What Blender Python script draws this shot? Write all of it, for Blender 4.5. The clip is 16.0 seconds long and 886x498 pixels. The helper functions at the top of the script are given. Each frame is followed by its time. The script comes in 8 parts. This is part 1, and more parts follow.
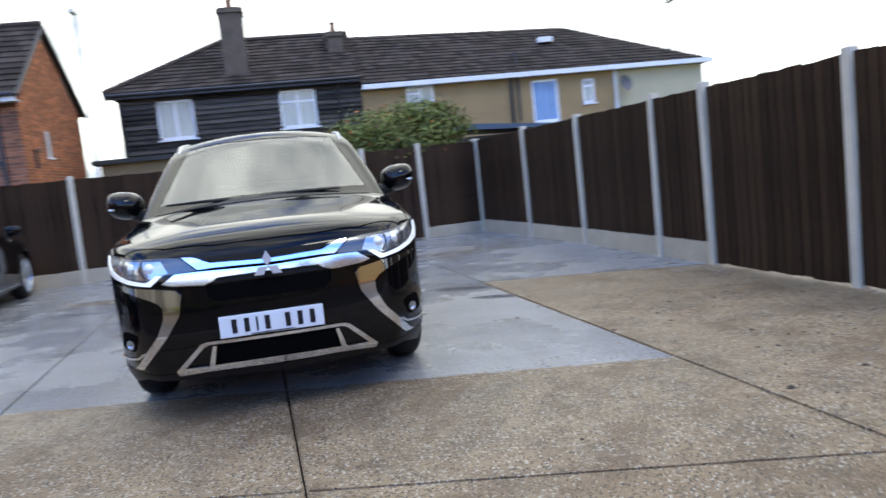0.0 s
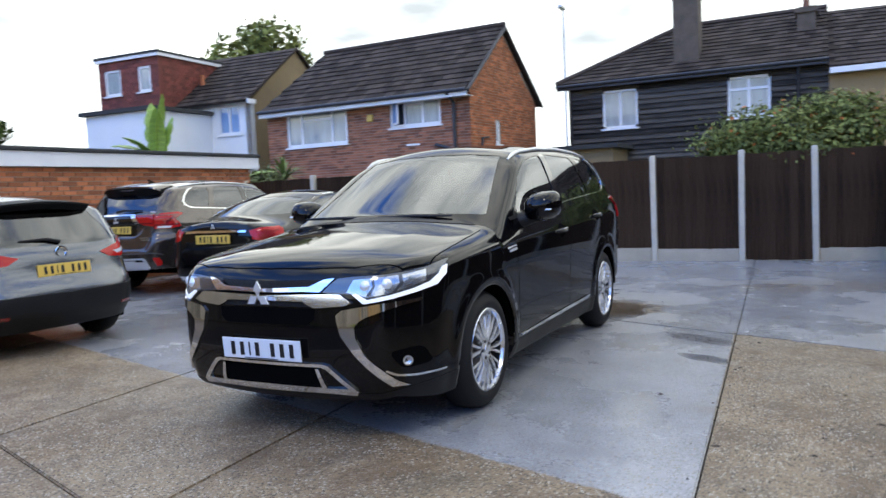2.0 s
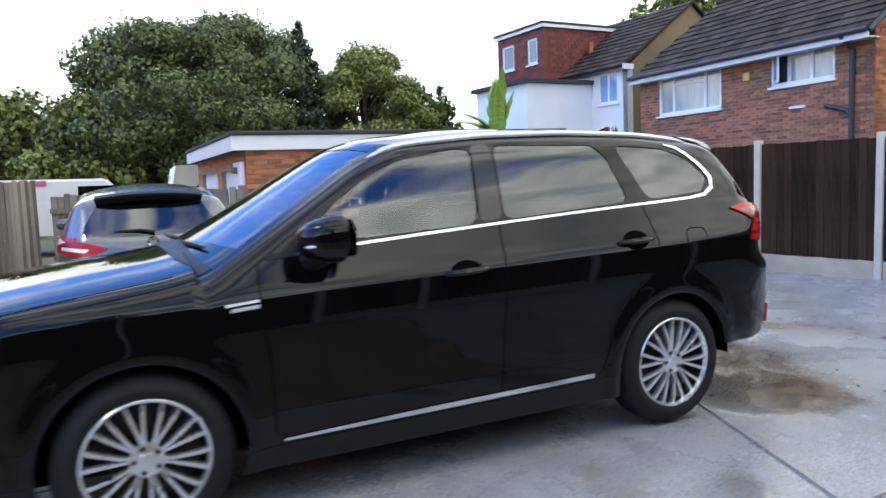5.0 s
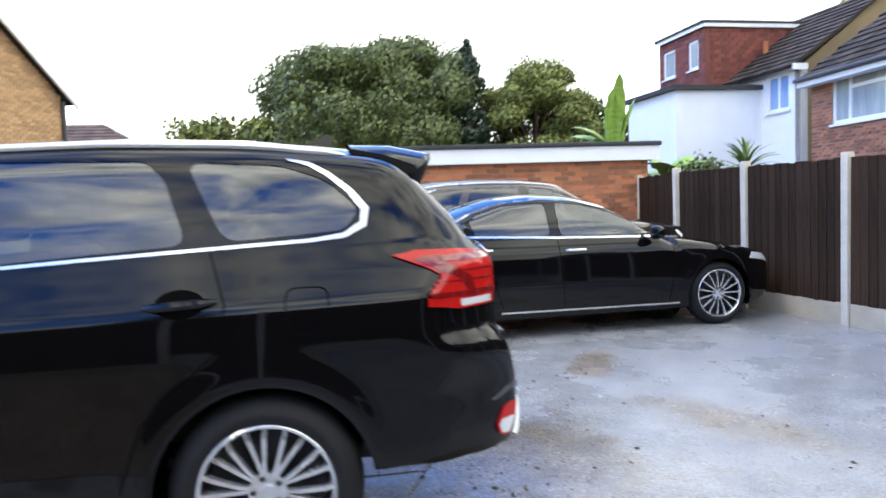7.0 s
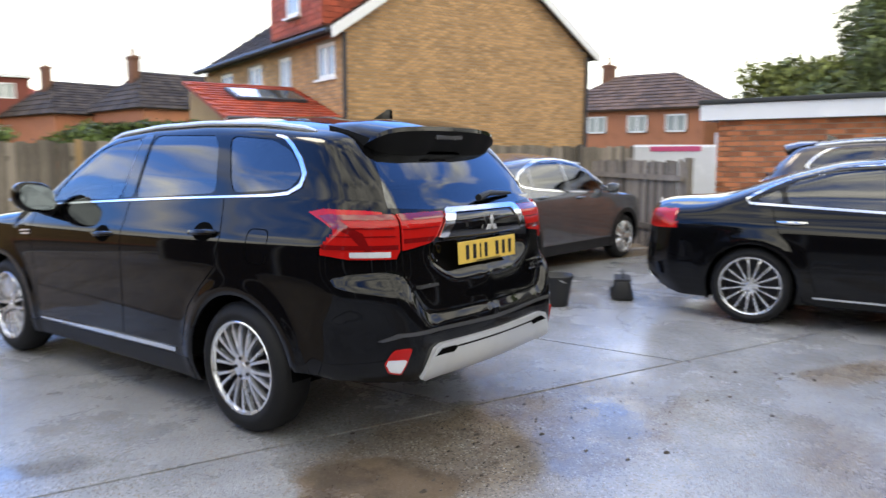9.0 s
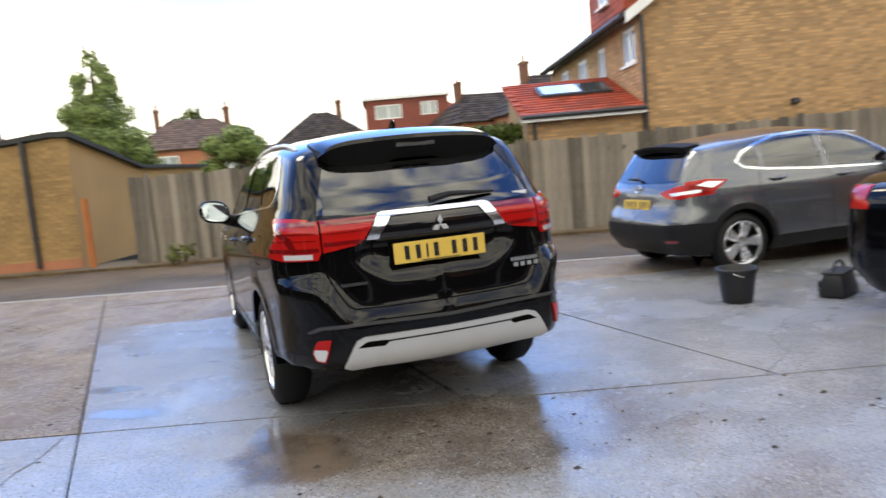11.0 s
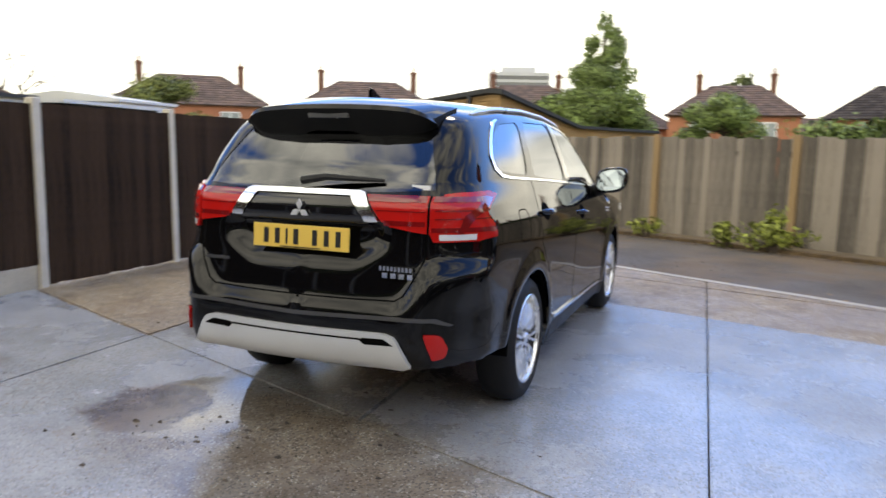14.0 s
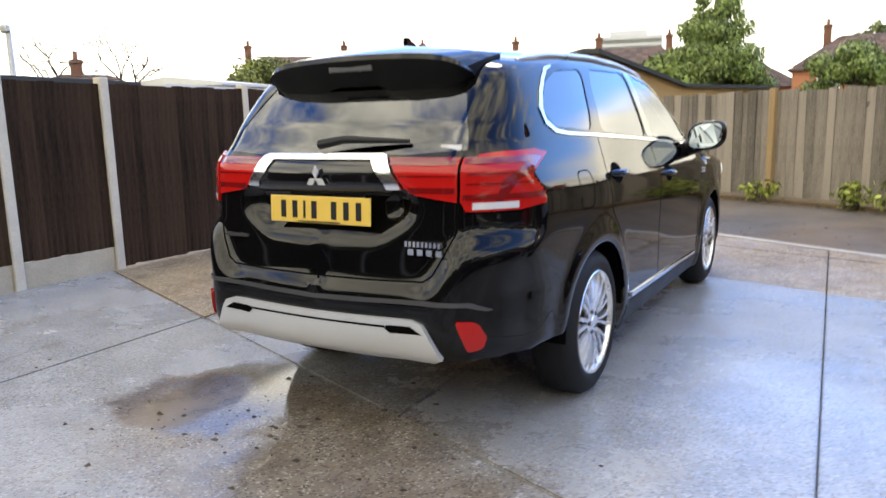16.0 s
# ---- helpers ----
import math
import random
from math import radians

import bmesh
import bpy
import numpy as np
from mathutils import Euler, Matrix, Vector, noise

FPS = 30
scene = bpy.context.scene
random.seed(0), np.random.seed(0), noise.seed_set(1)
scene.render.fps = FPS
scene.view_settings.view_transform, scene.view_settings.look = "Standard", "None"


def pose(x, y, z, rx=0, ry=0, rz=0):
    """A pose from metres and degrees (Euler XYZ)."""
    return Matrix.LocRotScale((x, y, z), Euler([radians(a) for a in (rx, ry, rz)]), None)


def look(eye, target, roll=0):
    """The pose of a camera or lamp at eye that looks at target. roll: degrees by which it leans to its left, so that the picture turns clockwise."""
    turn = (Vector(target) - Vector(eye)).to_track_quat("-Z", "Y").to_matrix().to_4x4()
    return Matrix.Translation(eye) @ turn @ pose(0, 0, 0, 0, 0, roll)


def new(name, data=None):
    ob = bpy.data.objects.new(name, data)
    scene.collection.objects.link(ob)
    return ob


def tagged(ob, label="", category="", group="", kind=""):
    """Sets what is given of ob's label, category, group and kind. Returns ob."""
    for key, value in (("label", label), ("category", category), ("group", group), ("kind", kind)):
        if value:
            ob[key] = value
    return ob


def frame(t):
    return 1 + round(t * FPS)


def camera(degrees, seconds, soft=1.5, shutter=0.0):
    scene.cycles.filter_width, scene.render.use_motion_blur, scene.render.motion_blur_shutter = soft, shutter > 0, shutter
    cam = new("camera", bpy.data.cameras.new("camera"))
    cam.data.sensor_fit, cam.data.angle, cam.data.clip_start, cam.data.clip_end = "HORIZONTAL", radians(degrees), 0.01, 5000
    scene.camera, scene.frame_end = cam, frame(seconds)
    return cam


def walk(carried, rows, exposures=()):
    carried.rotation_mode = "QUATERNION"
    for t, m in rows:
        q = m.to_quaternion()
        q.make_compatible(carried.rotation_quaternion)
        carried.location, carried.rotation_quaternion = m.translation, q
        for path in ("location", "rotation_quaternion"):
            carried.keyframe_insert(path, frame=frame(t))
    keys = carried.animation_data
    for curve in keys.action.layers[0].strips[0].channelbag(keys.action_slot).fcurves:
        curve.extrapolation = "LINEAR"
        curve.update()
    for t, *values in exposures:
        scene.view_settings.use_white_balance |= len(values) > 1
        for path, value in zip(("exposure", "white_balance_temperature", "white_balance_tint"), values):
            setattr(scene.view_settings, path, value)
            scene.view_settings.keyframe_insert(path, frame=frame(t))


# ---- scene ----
cam = camera(62.0, 16.0, soft=1.5, shutter=0.45)
PATH = [
    (0, (0.131, -3.828, 1.16), (0.529, -1.879, 0.956), -6.1),
    (0.5, (0.765, -3.837, 1.2), (0.736, -1.85, 0.978), -7.9),
    (1, (1.398, -3.648, 1.187), (1.087, -1.689, 0.929), -6.4),
    (1.4, (1.944, -3.42, 1.191), (1.39, -1.511, 0.973), -4.4),
    (1.5, (2.037, -3.391, 1.244), (1.443, -1.489, 1.073), -4.8),
    (2, (2.601, -2.989, 1.282), (1.695, -1.213, 1.131), -2.6),
    (2.2, (2.786, -2.862, 1.307), (1.805, -1.126, 1.157), -2.6),
    (2.5, (3.135, -2.592, 1.329), (2.004, -0.949, 1.183), -2.5),
    (3, (3.477, -2.062, 1.352), (2.147, -0.577, 1.191), 0.0),
    (3.2, (3.611, -1.827, 1.396), (2.233, -0.389, 1.22), -1.4),
    (5.3, (3.861, 1.301, 1.388), (2.049, 2.128, 1.21), -2.4),
    (5.5, (3.773, 1.631, 1.34), (1.949, 2.438, 1.179), -2.7),
    (6, (3.568, 2.395, 1.332), (1.665, 2.999, 1.207), -0.0),
    (6.5, (3.425, 3.176, 1.332), (1.514, 3.749, 1.191), -3.5),
    (7, (3.481, 3.915, 1.348), (1.507, 4.212, 1.228), -1.9),
    (7.5, (3.536, 4.728, 1.347), (1.557, 4.883, 1.108), -2.1),
    (7.6, (3.545, 4.908, 1.384), (1.565, 5.009, 1.121), -3.2),
    (8, (3.511, 5.382, 1.381), (1.549, 5.085, 1.133), -4.4),
    (8.5, (3.422, 6.111, 1.402), (1.56, 5.422, 1.16), -1.0),
    (8.6, (3.415, 6.242, 1.403), (1.592, 5.455, 1.164), -0.7),
    (8.7, (3.365, 6.359, 1.422), (1.603, 5.446, 1.174), -0.4),
    (10.8, (1.529, 8.248, 1.384), (0.683, 6.451, 1.152), -3.3),
    (11, (1.331, 8.28, 1.401), (0.649, 6.414, 1.171), -5.2),
    (11.5, (0.725, 8.256, 1.401), (0.319, 6.311, 1.18), -3.0),
    (12, (0.086, 8.231, 1.391), (-0.072, 6.25, 1.173), -2.5),
    (12.5, (-0.452, 8.02, 1.389), (-0.336, 6.038, 1.154), -0.4),
    (13, (-1.03, 7.949, 1.386), (-0.672, 5.994, 1.169), 0.0),
    (13.5, (-1.487, 7.696, 1.369), (-0.972, 5.78, 1.12), 0.1),
    (14, (-1.889, 7.524, 1.377), (-1.153, 5.684, 1.107), 1.3),
    (14.3, (-2.076, 7.403, 1.399), (-1.143, 5.654, 1.131), 3.4),
    (14.5, (-2.144, 7.339, 1.406), (-1.151, 5.622, 1.149), 2.4),
    (15, (-2.202, 7.245, 1.38), (-1.187, 5.543, 1.113), 1.9),
    (15.5, (-2.184, 7.185, 1.367), (-1.171, 5.481, 1.1), 1.7),
    (16, (-1.953, 6.927, 1.298), (-0.954, 5.228, 0.957), -1.3),
]
walk(cam, [(t, look(eye, target, roll)) for t, eye, target, roll in PATH],
     [(0.0, -0.15, 7000, 5), (1.5, -0.25, 6900, 5), (3.0, -0.25, 6900, 5), (5.4, 0.22, 7000, 5), (6.0, 0.55, 7000, 5), (6.8, 0.5, 7100, 5), (7.6, 0.4, 7300, 5),
      (8.6, 0.18, 7600, 6), (11.0, 0.02, 8250, 6), (12.5, -0.05, 8300, 6), (14.8, -0.03, 8400, 6), (15.4, 0.15, 8500, 6), (16.0, 0.3, 8500, 6)])

# ---- world and light ----
world = bpy.data.worlds.new("world")
scene.world = world
world.use_nodes = True
wn, wl = world.node_tree.nodes, world.node_tree.links
wn.clear()
w_out = wn.new("ShaderNodeOutputWorld")
w_bg = wn.new("ShaderNodeBackground")
w_sky = wn.new("ShaderNodeTexSky")
w_sky.sky_type = "NISHITA"
w_sky.sun_disc = False
w_sky.sun_elevation = radians(42)
w_sky.sun_rotation = radians(205)
w_sky.dust_density = 0.3
w_sky.ozone_density = 4.0
w_gain = wn.new("ShaderNodeVectorMath")
w_gain.operation = "MULTIPLY"
w_gain.inputs[1].default_value = (0.11, 0.18, 0.32)
w_co = wn.new("ShaderNodeTexCoord")
w_map = wn.new("ShaderNodeMapping")
w_map.inputs["Scale"].default_value = (1.0, 1.0, 2.6)
w_noise = wn.new("ShaderNodeTexNoise")
w_noise.inputs["Scale"].default_value = 2.6
w_noise.inputs["Detail"].default_value = 7.0
w_noise.inputs["Roughness"].default_value = 0.55
w_noise.inputs["Distortion"].default_value = 0.4
w_ramp = wn.new("ShaderNodeValToRGB")
w_ramp.color_ramp.elements[0].position = 0.44
w_ramp.color_ramp.elements[1].position = 0.60
w_noise2 = wn.new("ShaderNodeTexNoise")
w_noise2.inputs["Scale"].default_value = 5.0
w_noise2.inputs["Detail"].default_value = 6.0
w_cloud = wn.new("ShaderNodeValToRGB")
w_cloud.color_ramp.elements[0].position = 0.3
w_cloud.color_ramp.elements[0].color = (0.53, 0.59, 0.67, 1)
w_cloud.color_ramp.elements[1].position = 0.66
w_cloud.color_ramp.elements[1].color = (1.74, 1.79, 1.83, 1)
w_mix = wn.new("ShaderNodeMix")
w_mix.data_type = "RGBA"
wl.new(w_co.outputs["Generated"], w_map.inputs["Vector"])
wl.new(w_map.outputs["Vector"], w_noise.inputs["Vector"])
wl.new(w_map.outputs["Vector"], w_noise2.inputs["Vector"])
w_thin = wn.new("ShaderNodeVectorMath")
w_thin.operation = "DOT_PRODUCT"
w_thin.inputs[1].default_value = (0.04, 0.15, 0.05)
wl.new(w_co.outputs["Generated"], w_thin.inputs[0])
w_cover = wn.new("ShaderNodeMath")
wl.new(w_noise.outputs["Fac"], w_cover.inputs[0])
wl.new(w_thin.outputs["Value"], w_cover.inputs[1])
wl.new(w_cover.outputs[0], w_ramp.inputs["Fac"])
wl.new(w_noise2.outputs["Fac"], w_cloud.inputs["Fac"])
wl.new(w_sky.outputs["Color"], w_gain.inputs[0])
w_bank = wn.new("ShaderNodeVectorMath")
w_bank.operation = "DOT_PRODUCT"
w_bank.inputs[1].default_value = (0.0, -0.07, 1.0)
w_haze = wn.new("ShaderNodeMapRange")
w_haze.interpolation_type = "SMOOTHSTEP"
w_haze.inputs["From Min"].default_value, w_haze.inputs["From Max"].default_value = 0.31, 0.235
w_max = wn.new("ShaderNodeMath")
w_max.operation = "MAXIMUM"
wl.new(w_co.outputs["Generated"], w_bank.inputs[0])
wl.new(w_bank.outputs["Value"], w_haze.inputs["Value"])
wl.new(w_ramp.outputs["Color"], w_max.inputs[0])
wl.new(w_haze.outputs[0], w_max.inputs[1])
wl.new(w_max.outputs[0], w_mix.inputs["Factor"])
wl.new(w_gain.outputs["Vector"], w_mix.inputs["A"])
wl.new(w_cloud.outputs["Color"], w_mix.inputs["B"])
wl.new(w_mix.outputs["Result"], w_bg.inputs["Color"])
w_bg.inputs["Strength"].default_value = 1.75
wl.new(w_bg.outputs["Background"], w_out.inputs["Surface"])
sun = new("sun", bpy.data.lights.new("sun", "SUN"))
sun.data.energy = 0.9
sun.data.angle = radians(14)
sun.data.color = (1.0, 0.95, 0.88)
sun.matrix_world = look((0, 0, 30), (-9, 22, 0))
scene.view_settings.exposure = 0.0


# ---- materials ----
def mat(name, color, rough=0.6, metal=0.0, var=0.18, scale=3.0, fine=60.0, bump=0.15, coat=0.0, spec=0.5, rvar=0.1, streak=(1, 1, 1), depth=0.004, rand=0.0, island=0.0):
    """A surface with colour variation at two scales, uneven gloss and a fine relief."""
    m = bpy.data.materials.new(name)
    m.use_nodes = True
    n, l = m.node_tree.nodes, m.node_tree.links
    b = n["Principled BSDF"]
    co = n.new("ShaderNodeTexCoord")
    mp = n.new("ShaderNodeMapping")
    mp.inputs["Scale"].default_value = streak
    l.new(co.outputs["Object"], mp.inputs["Vector"])
    big = n.new("ShaderNodeTexNoise")
    big.inputs["Scale"].default_value = scale
    big.inputs["Detail"].default_value = 5
    sm = n.new("ShaderNodeTexNoise")
    sm.inputs["Scale"].default_value = fine
    sm.inputs["Detail"].default_value = 3
    l.new(mp.outputs["Vector"], big.inputs["Vector"])
    l.new(mp.outputs["Vector"], sm.inputs["Vector"])
    add = n.new("ShaderNodeMath")
    add.operation = "MULTIPLY_ADD"
    l.new(sm.outputs["Fac"], add.inputs[0])
    add.inputs[1].default_value = 0.5
    half = n.new("ShaderNodeMath")
    half.operation = "MULTIPLY"
    half.inputs[1].default_value = 0.5
    l.new(big.outputs["Fac"], half.inputs[0])
    l.new(half.outputs[0], add.inputs[2])
    last = add.outputs[0]
    for amount, node, sock in ((rand, "ShaderNodeObjectInfo", "Random"), (island, "ShaderNodeNewGeometry", "Random Per Island")):
        if amount:
            src = n.new(node)
            mad = n.new("ShaderNodeMath")
            mad.operation = "MULTIPLY_ADD"
            mad.inputs[1].default_value = amount
            l.new(src.outputs[sock], mad.inputs[0])
            off = n.new("ShaderNodeMath")
            off.inputs[1].default_value = -amount / 2
            l.new(last, off.inputs[0])
            l.new(off.outputs[0], mad.inputs[2])
            last = mad.outputs[0]
    rp = n.new("ShaderNodeValToRGB")
    rp.color_ramp.elements[0].position, rp.color_ramp.elements[1].position = 0.3, 0.7
    rp.color_ramp.elements[0].color = tuple(max(0, c * (1 - var)) for c in color) + (1,)
    rp.color_ramp.elements[1].color = tuple(min(1, c * (1 + var)) for c in color) + (1,)
    l.new(last, rp.inputs["Fac"])
    l.new(rp.outputs["Color"], b.inputs["Base Color"])
    rr = n.new("ShaderNodeMapRange")
    rr.inputs["To Min"].default_value = max(0.02, rough - rvar)
    rr.inputs["To Max"].default_value = min(1, rough + rvar)
    l.new(big.outputs["Fac"], rr.inputs["Value"])
    l.new(rr.outputs["Result"], b.inputs["Roughness"])
    b.inputs["Metallic"].default_value = metal
    b.inputs["Specular IOR Level"].default_value = spec
    b.inputs["Coat Weight"].default_value = coat
    b.inputs["Coat Roughness"].default_value = 0.02
    if bump:
        bp = n.new("ShaderNodeBump")
        bp.inputs["Strength"].default_value = bump
        bp.inputs["Distance"].default_value = depth
        l.new(sm.outputs["Fac"], bp.inputs["Height"])
        l.new(bp.outputs["Normal"], b.inputs["Normal"])
    return m


def plain(name, color, rough=0.4, metal=0.0, coat=0.0, alpha=1.0, trans=0.0, ior=1.45, emit=0.0):
    m = bpy.data.materials.new(name)
    m.use_nodes = True
    b = m.node_tree.nodes["Principled BSDF"]
    b.inputs["Base Color"].default_value = (*color, 1)
    b.inputs["Roughness"].default_value = rough
    b.inputs["Metallic"].default_value = metal
    b.inputs["Coat Weight"].default_value = coat
    b.inputs["Coat Roughness"].default_value = 0.02
    b.inputs["Alpha"].default_value = alpha
    b.inputs["Transmission Weight"].default_value = trans
    b.inputs["IOR"].default_value = ior
    if emit:
        b.inputs["Emission Color"].default_value = (*color, 1)
        b.inputs["Emission Strength"].default_value = emit
    return m


def glass(name, tint, clear, rough=0.01, ior=1.95):
    """Sheet glass: a gloss coat over a tinted clear sheet."""
    m = bpy.data.materials.new(name)
    m.use_nodes = True
    n, l = m.node_tree.nodes, m.node_tree.links
    n.clear()
    out = n.new("ShaderNodeOutputMaterial")
    tr = n.new("ShaderNodeBsdfTransparent")
    tr.inputs["Color"].default_value = (*[c * clear for c in tint], 1)
    gl = n.new("ShaderNodeBsdfGlossy")
    gl.inputs["Roughness"].default_value = rough
    gl.inputs["Color"].default_value = (0.95, 0.97, 1, 1)
    fr = n.new("ShaderNodeFresnel")
    fr.inputs["IOR"].default_value = ior
    mx = n.new("ShaderNodeMixShader")
    l.new(fr.outputs[0], mx.inputs[0])
    l.new(tr.outputs[0], mx.inputs[1])
    l.new(gl.outputs[0], mx.inputs[2])
    l.new(mx.outputs[0], out.inputs["Surface"])
    return m


BLACK_PAINT = mat("black_car_paint", (0.0025, 0.0025, 0.003), 0.045, 0.0, 0.2, 2, 300, 0.0, rvar=0.02, spec=0.34)
GREY_PAINT = mat("grey_car_paint", (0.115, 0.123, 0.138), 0.24, 0.65, 0.08, 2, 500, 0.0, coat=1.0, rvar=0.03)
BROWN_PAINT = mat("bronze_car_paint", (0.075, 0.062, 0.055), 0.22, 0.7, 0.08, 2, 500, 0.0, coat=1.0, rvar=0.03)
CHROME = plain("chrome", (0.78, 0.79, 0.8), 0.06, 1.0)
MIRROR_GLASS = plain("mirror_glass", (0.34, 0.39, 0.42), 0.03, 1.0)
EMBLEM = plain("emblem_silver", (0.82, 0.82, 0.84), 0.28, 0.55)
BRIGHT = plain("bright_chrome", (0.86, 0.87, 0.88), 0.14, 1.0)
SATIN = mat("satin_silver", (0.64, 0.65, 0.66), 0.32, 0.5, 0.05, 4, 200, 0.0)
ALLOY = mat("alloy_wheel", (0.76, 0.77, 0.79), 0.24, 0.85, 0.06, 6, 150, 0.0)
DARK_ALLOY = plain("dark_alloy", (0.03, 0.03, 0.033), 0.3, 0.6)
RUBBER = mat("tyre_rubber", (0.012, 0.012, 0.013), 0.66, 0, 0.25, 5, 120, 0.2, spec=0.25)
BLACK_PLASTIC = mat("black_plastic", (0.010, 0.010, 0.011), 0.45, 0, 0.2, 5, 300, 0.1, spec=0.25)
GLOSS_BLACK = plain("gloss_black", (0.004, 0.004, 0.005), 0.06, 0, 0.6)
UNDERSIDE = plain("matt_black_trim", (0.004, 0.004, 0.004), 0.55, ior=1.25)
# near black: the shade of gaps, openings and undersides put into the colour
SHADE_BLACK = plain("recess_shade_black", (0.003, 0.003, 0.003), 0.9, ior=1.08)
CLEAR_GLASS = glass("clear_glass", (0.82, 0.9, 0.88), 0.85)
SCREEN_GLASS = glass("windscreen_glass", (0.7, 0.8, 0.82), 0.6, 0.01, 2.5)
TINT_GLASS = glass("tinted_glass", (0.10, 0.11, 0.12), 0.55)
RED_LENS = plain("red_lens", (0.43, 0.010, 0.009), 0.08, 0, 0.0)
RED_LENS_DARK = plain("red_lens_dark", (0.17, 0.004, 0.005), 0.08, 0, 1.0)
CLEAR_LENS = plain("clear_lens", (0.82, 0.84, 0.86), 0.18, 0.35, 1.0)
LAMP_BRIGHT = plain("lamp_reflector", (0.50, 0.52, 0.55), 0.16, 0.8, 1.0)
LAMP_DARK = plain("lamp_housing", (0.10, 0.105, 0.115), 0.2, 0.6, 1.0)
DRL = plain("daylight_strip", (0.92, 0.95, 1.0), 0.2, 0, 1.0, emit=0.5)
PLATE_WHITE = plain("plate_white", (0.78, 0.8, 0.82), 0.35)
PLATE_YELLOW = plain("plate_yellow", (0.70, 0.47, 0.10), 0.35)
INK = plain("plate_ink", (0.01, 0.01, 0.012), 0.4)
SEAT = mat("seat_cloth", (0.03, 0.03, 0.032), 0.8, 0, 0.2, 8, 200, 0.2)
SATIN_DARK = mat("satin_dark", (0.10, 0.10, 0.105), 0.25, 0.5, 0.05, 4, 200, 0.0)
GRILLE = mat("grille_mesh", (0.012, 0.012, 0.012), 0.5, 0.2, 0.5, 40, 160, 0.8, depth=0.01, spec=0.2)


# ---- builders ----
def link(name, data, parent=None, label=""):
    ob = new(name, data)
    if parent is not None:
        ob.parent = parent
    if label:
        ob["label"] = label
    return ob


def part(name, bm, material, parent=None, label="", smooth=False):
    me = bpy.data.meshes.new(name)
    bm.normal_update()
    bm.to_mesh(me)
    bm.free()
    for m in (material if isinstance(material, (list, tuple)) else [material]):
        me.materials.append(m)
    if smooth:
        me.shade_smooth()
        me.set_sharp_from_angle(angle=radians(38))
    return link(name, me, parent, label)


def raw(name, verts, faces, material, parent=None, label="", smooth=False):
    me = bpy.data.meshes.new(name)
    me.from_pydata(verts, [], faces)
    me.materials.append(material)
    me.update()
    if smooth:
        me.shade_smooth()
    return link(name, me, parent, label)


def thing(name, m, label, category, group="", kind=""):
    ob = new(name)
    ob.matrix_world = m
    ob.empty_display_size = 0.1
    return tagged(ob, label, category, group, kind)


def box(bm, x0, y0, z0, x1, y1, z1, bevel=0.0, m=None):
    geo = bmesh.ops.create_cube(bm, size=1.0)
    vs = geo["verts"]
    mm = Matrix.Translation(((x0 + x1) / 2, (y0 + y1) / 2, (z0 + z1) / 2)) @ Matrix.Diagonal((abs(x1 - x0), abs(y1 - y0), abs(z1 - z0), 1))
    bmesh.ops.transform(bm, matrix=mm, verts=vs)
    if bevel:
        es = list({e for v in vs for e in v.link_edges})
        r = bmesh.ops.bevel(bm, geom=es, offset=bevel, segments=2, affect="EDGES", profile=0.5)
        vs = list({v for f in r["faces"] for v in f.verts} | {v for v in vs if v.is_valid})
    if m is not None:
        bmesh.ops.transform(bm, matrix=m, verts=vs)
    return vs


def newbox(*a, **k):
    bm = bmesh.new()
    box(bm, *a, **k)
    return bm


def prism(bm, poly, depth, m=None):
    """A polygon in x, z pushed back along +y by depth."""
    a = [bm.verts.new((p[0], 0, p[1])) for p in poly]
    b = [bm.verts.new((p[0], depth, p[1])) for p in poly]
    n = len(poly)
    fs = [bm.faces.new(a), bm.faces.new(b[::-1])]
    for i in range(n):
        fs.append(bm.faces.new((a[i], b[i], b[(i + 1) % n], a[(i + 1) % n])))
    bmesh.ops.recalc_face_normals(bm, faces=fs)
    if m is not None:
        bmesh.ops.transform(bm, matrix=m, verts=a + b)
    return a + b


def tube(bm, pts, r, seg=8, closed=False, caps=True):
    """A tube along pts; r a number or one per point."""
    pts = [Vector(p) for p in pts]
    n = len(pts)
    rs = list(r) if hasattr(r, "__len__") else [r] * n
    rings, up = [], None
    for i, p in enumerate(pts):
        d = (pts[min(i + 1, n - 1)] - pts[max(i - 1, 0)]).normalized()
        if up is None:
            up = Vector((0, 0, 1)) if abs(d.z) < 0.9 else Vector((1, 0, 0))
        s = d.cross(up).normalized()
        up = s.cross(d).normalized()
        rings.append([bm.verts.new(p + rs[i] * (math.cos(2 * math.pi * k / seg) * s + math.sin(2 * math.pi * k / seg) * up)) for k in range(seg)])
    for i in range(n - 1 + (1 if closed else 0)):
        a, b = rings[i], rings[(i + 1) % n]
        for k in range(seg):
            bm.faces.new((a[k], a[(k + 1) % seg], b[(k + 1) % seg], b[k]))
    if caps and not closed:
        bm.faces.new(rings[0][::-1])
        bm.faces.new(rings[-1])


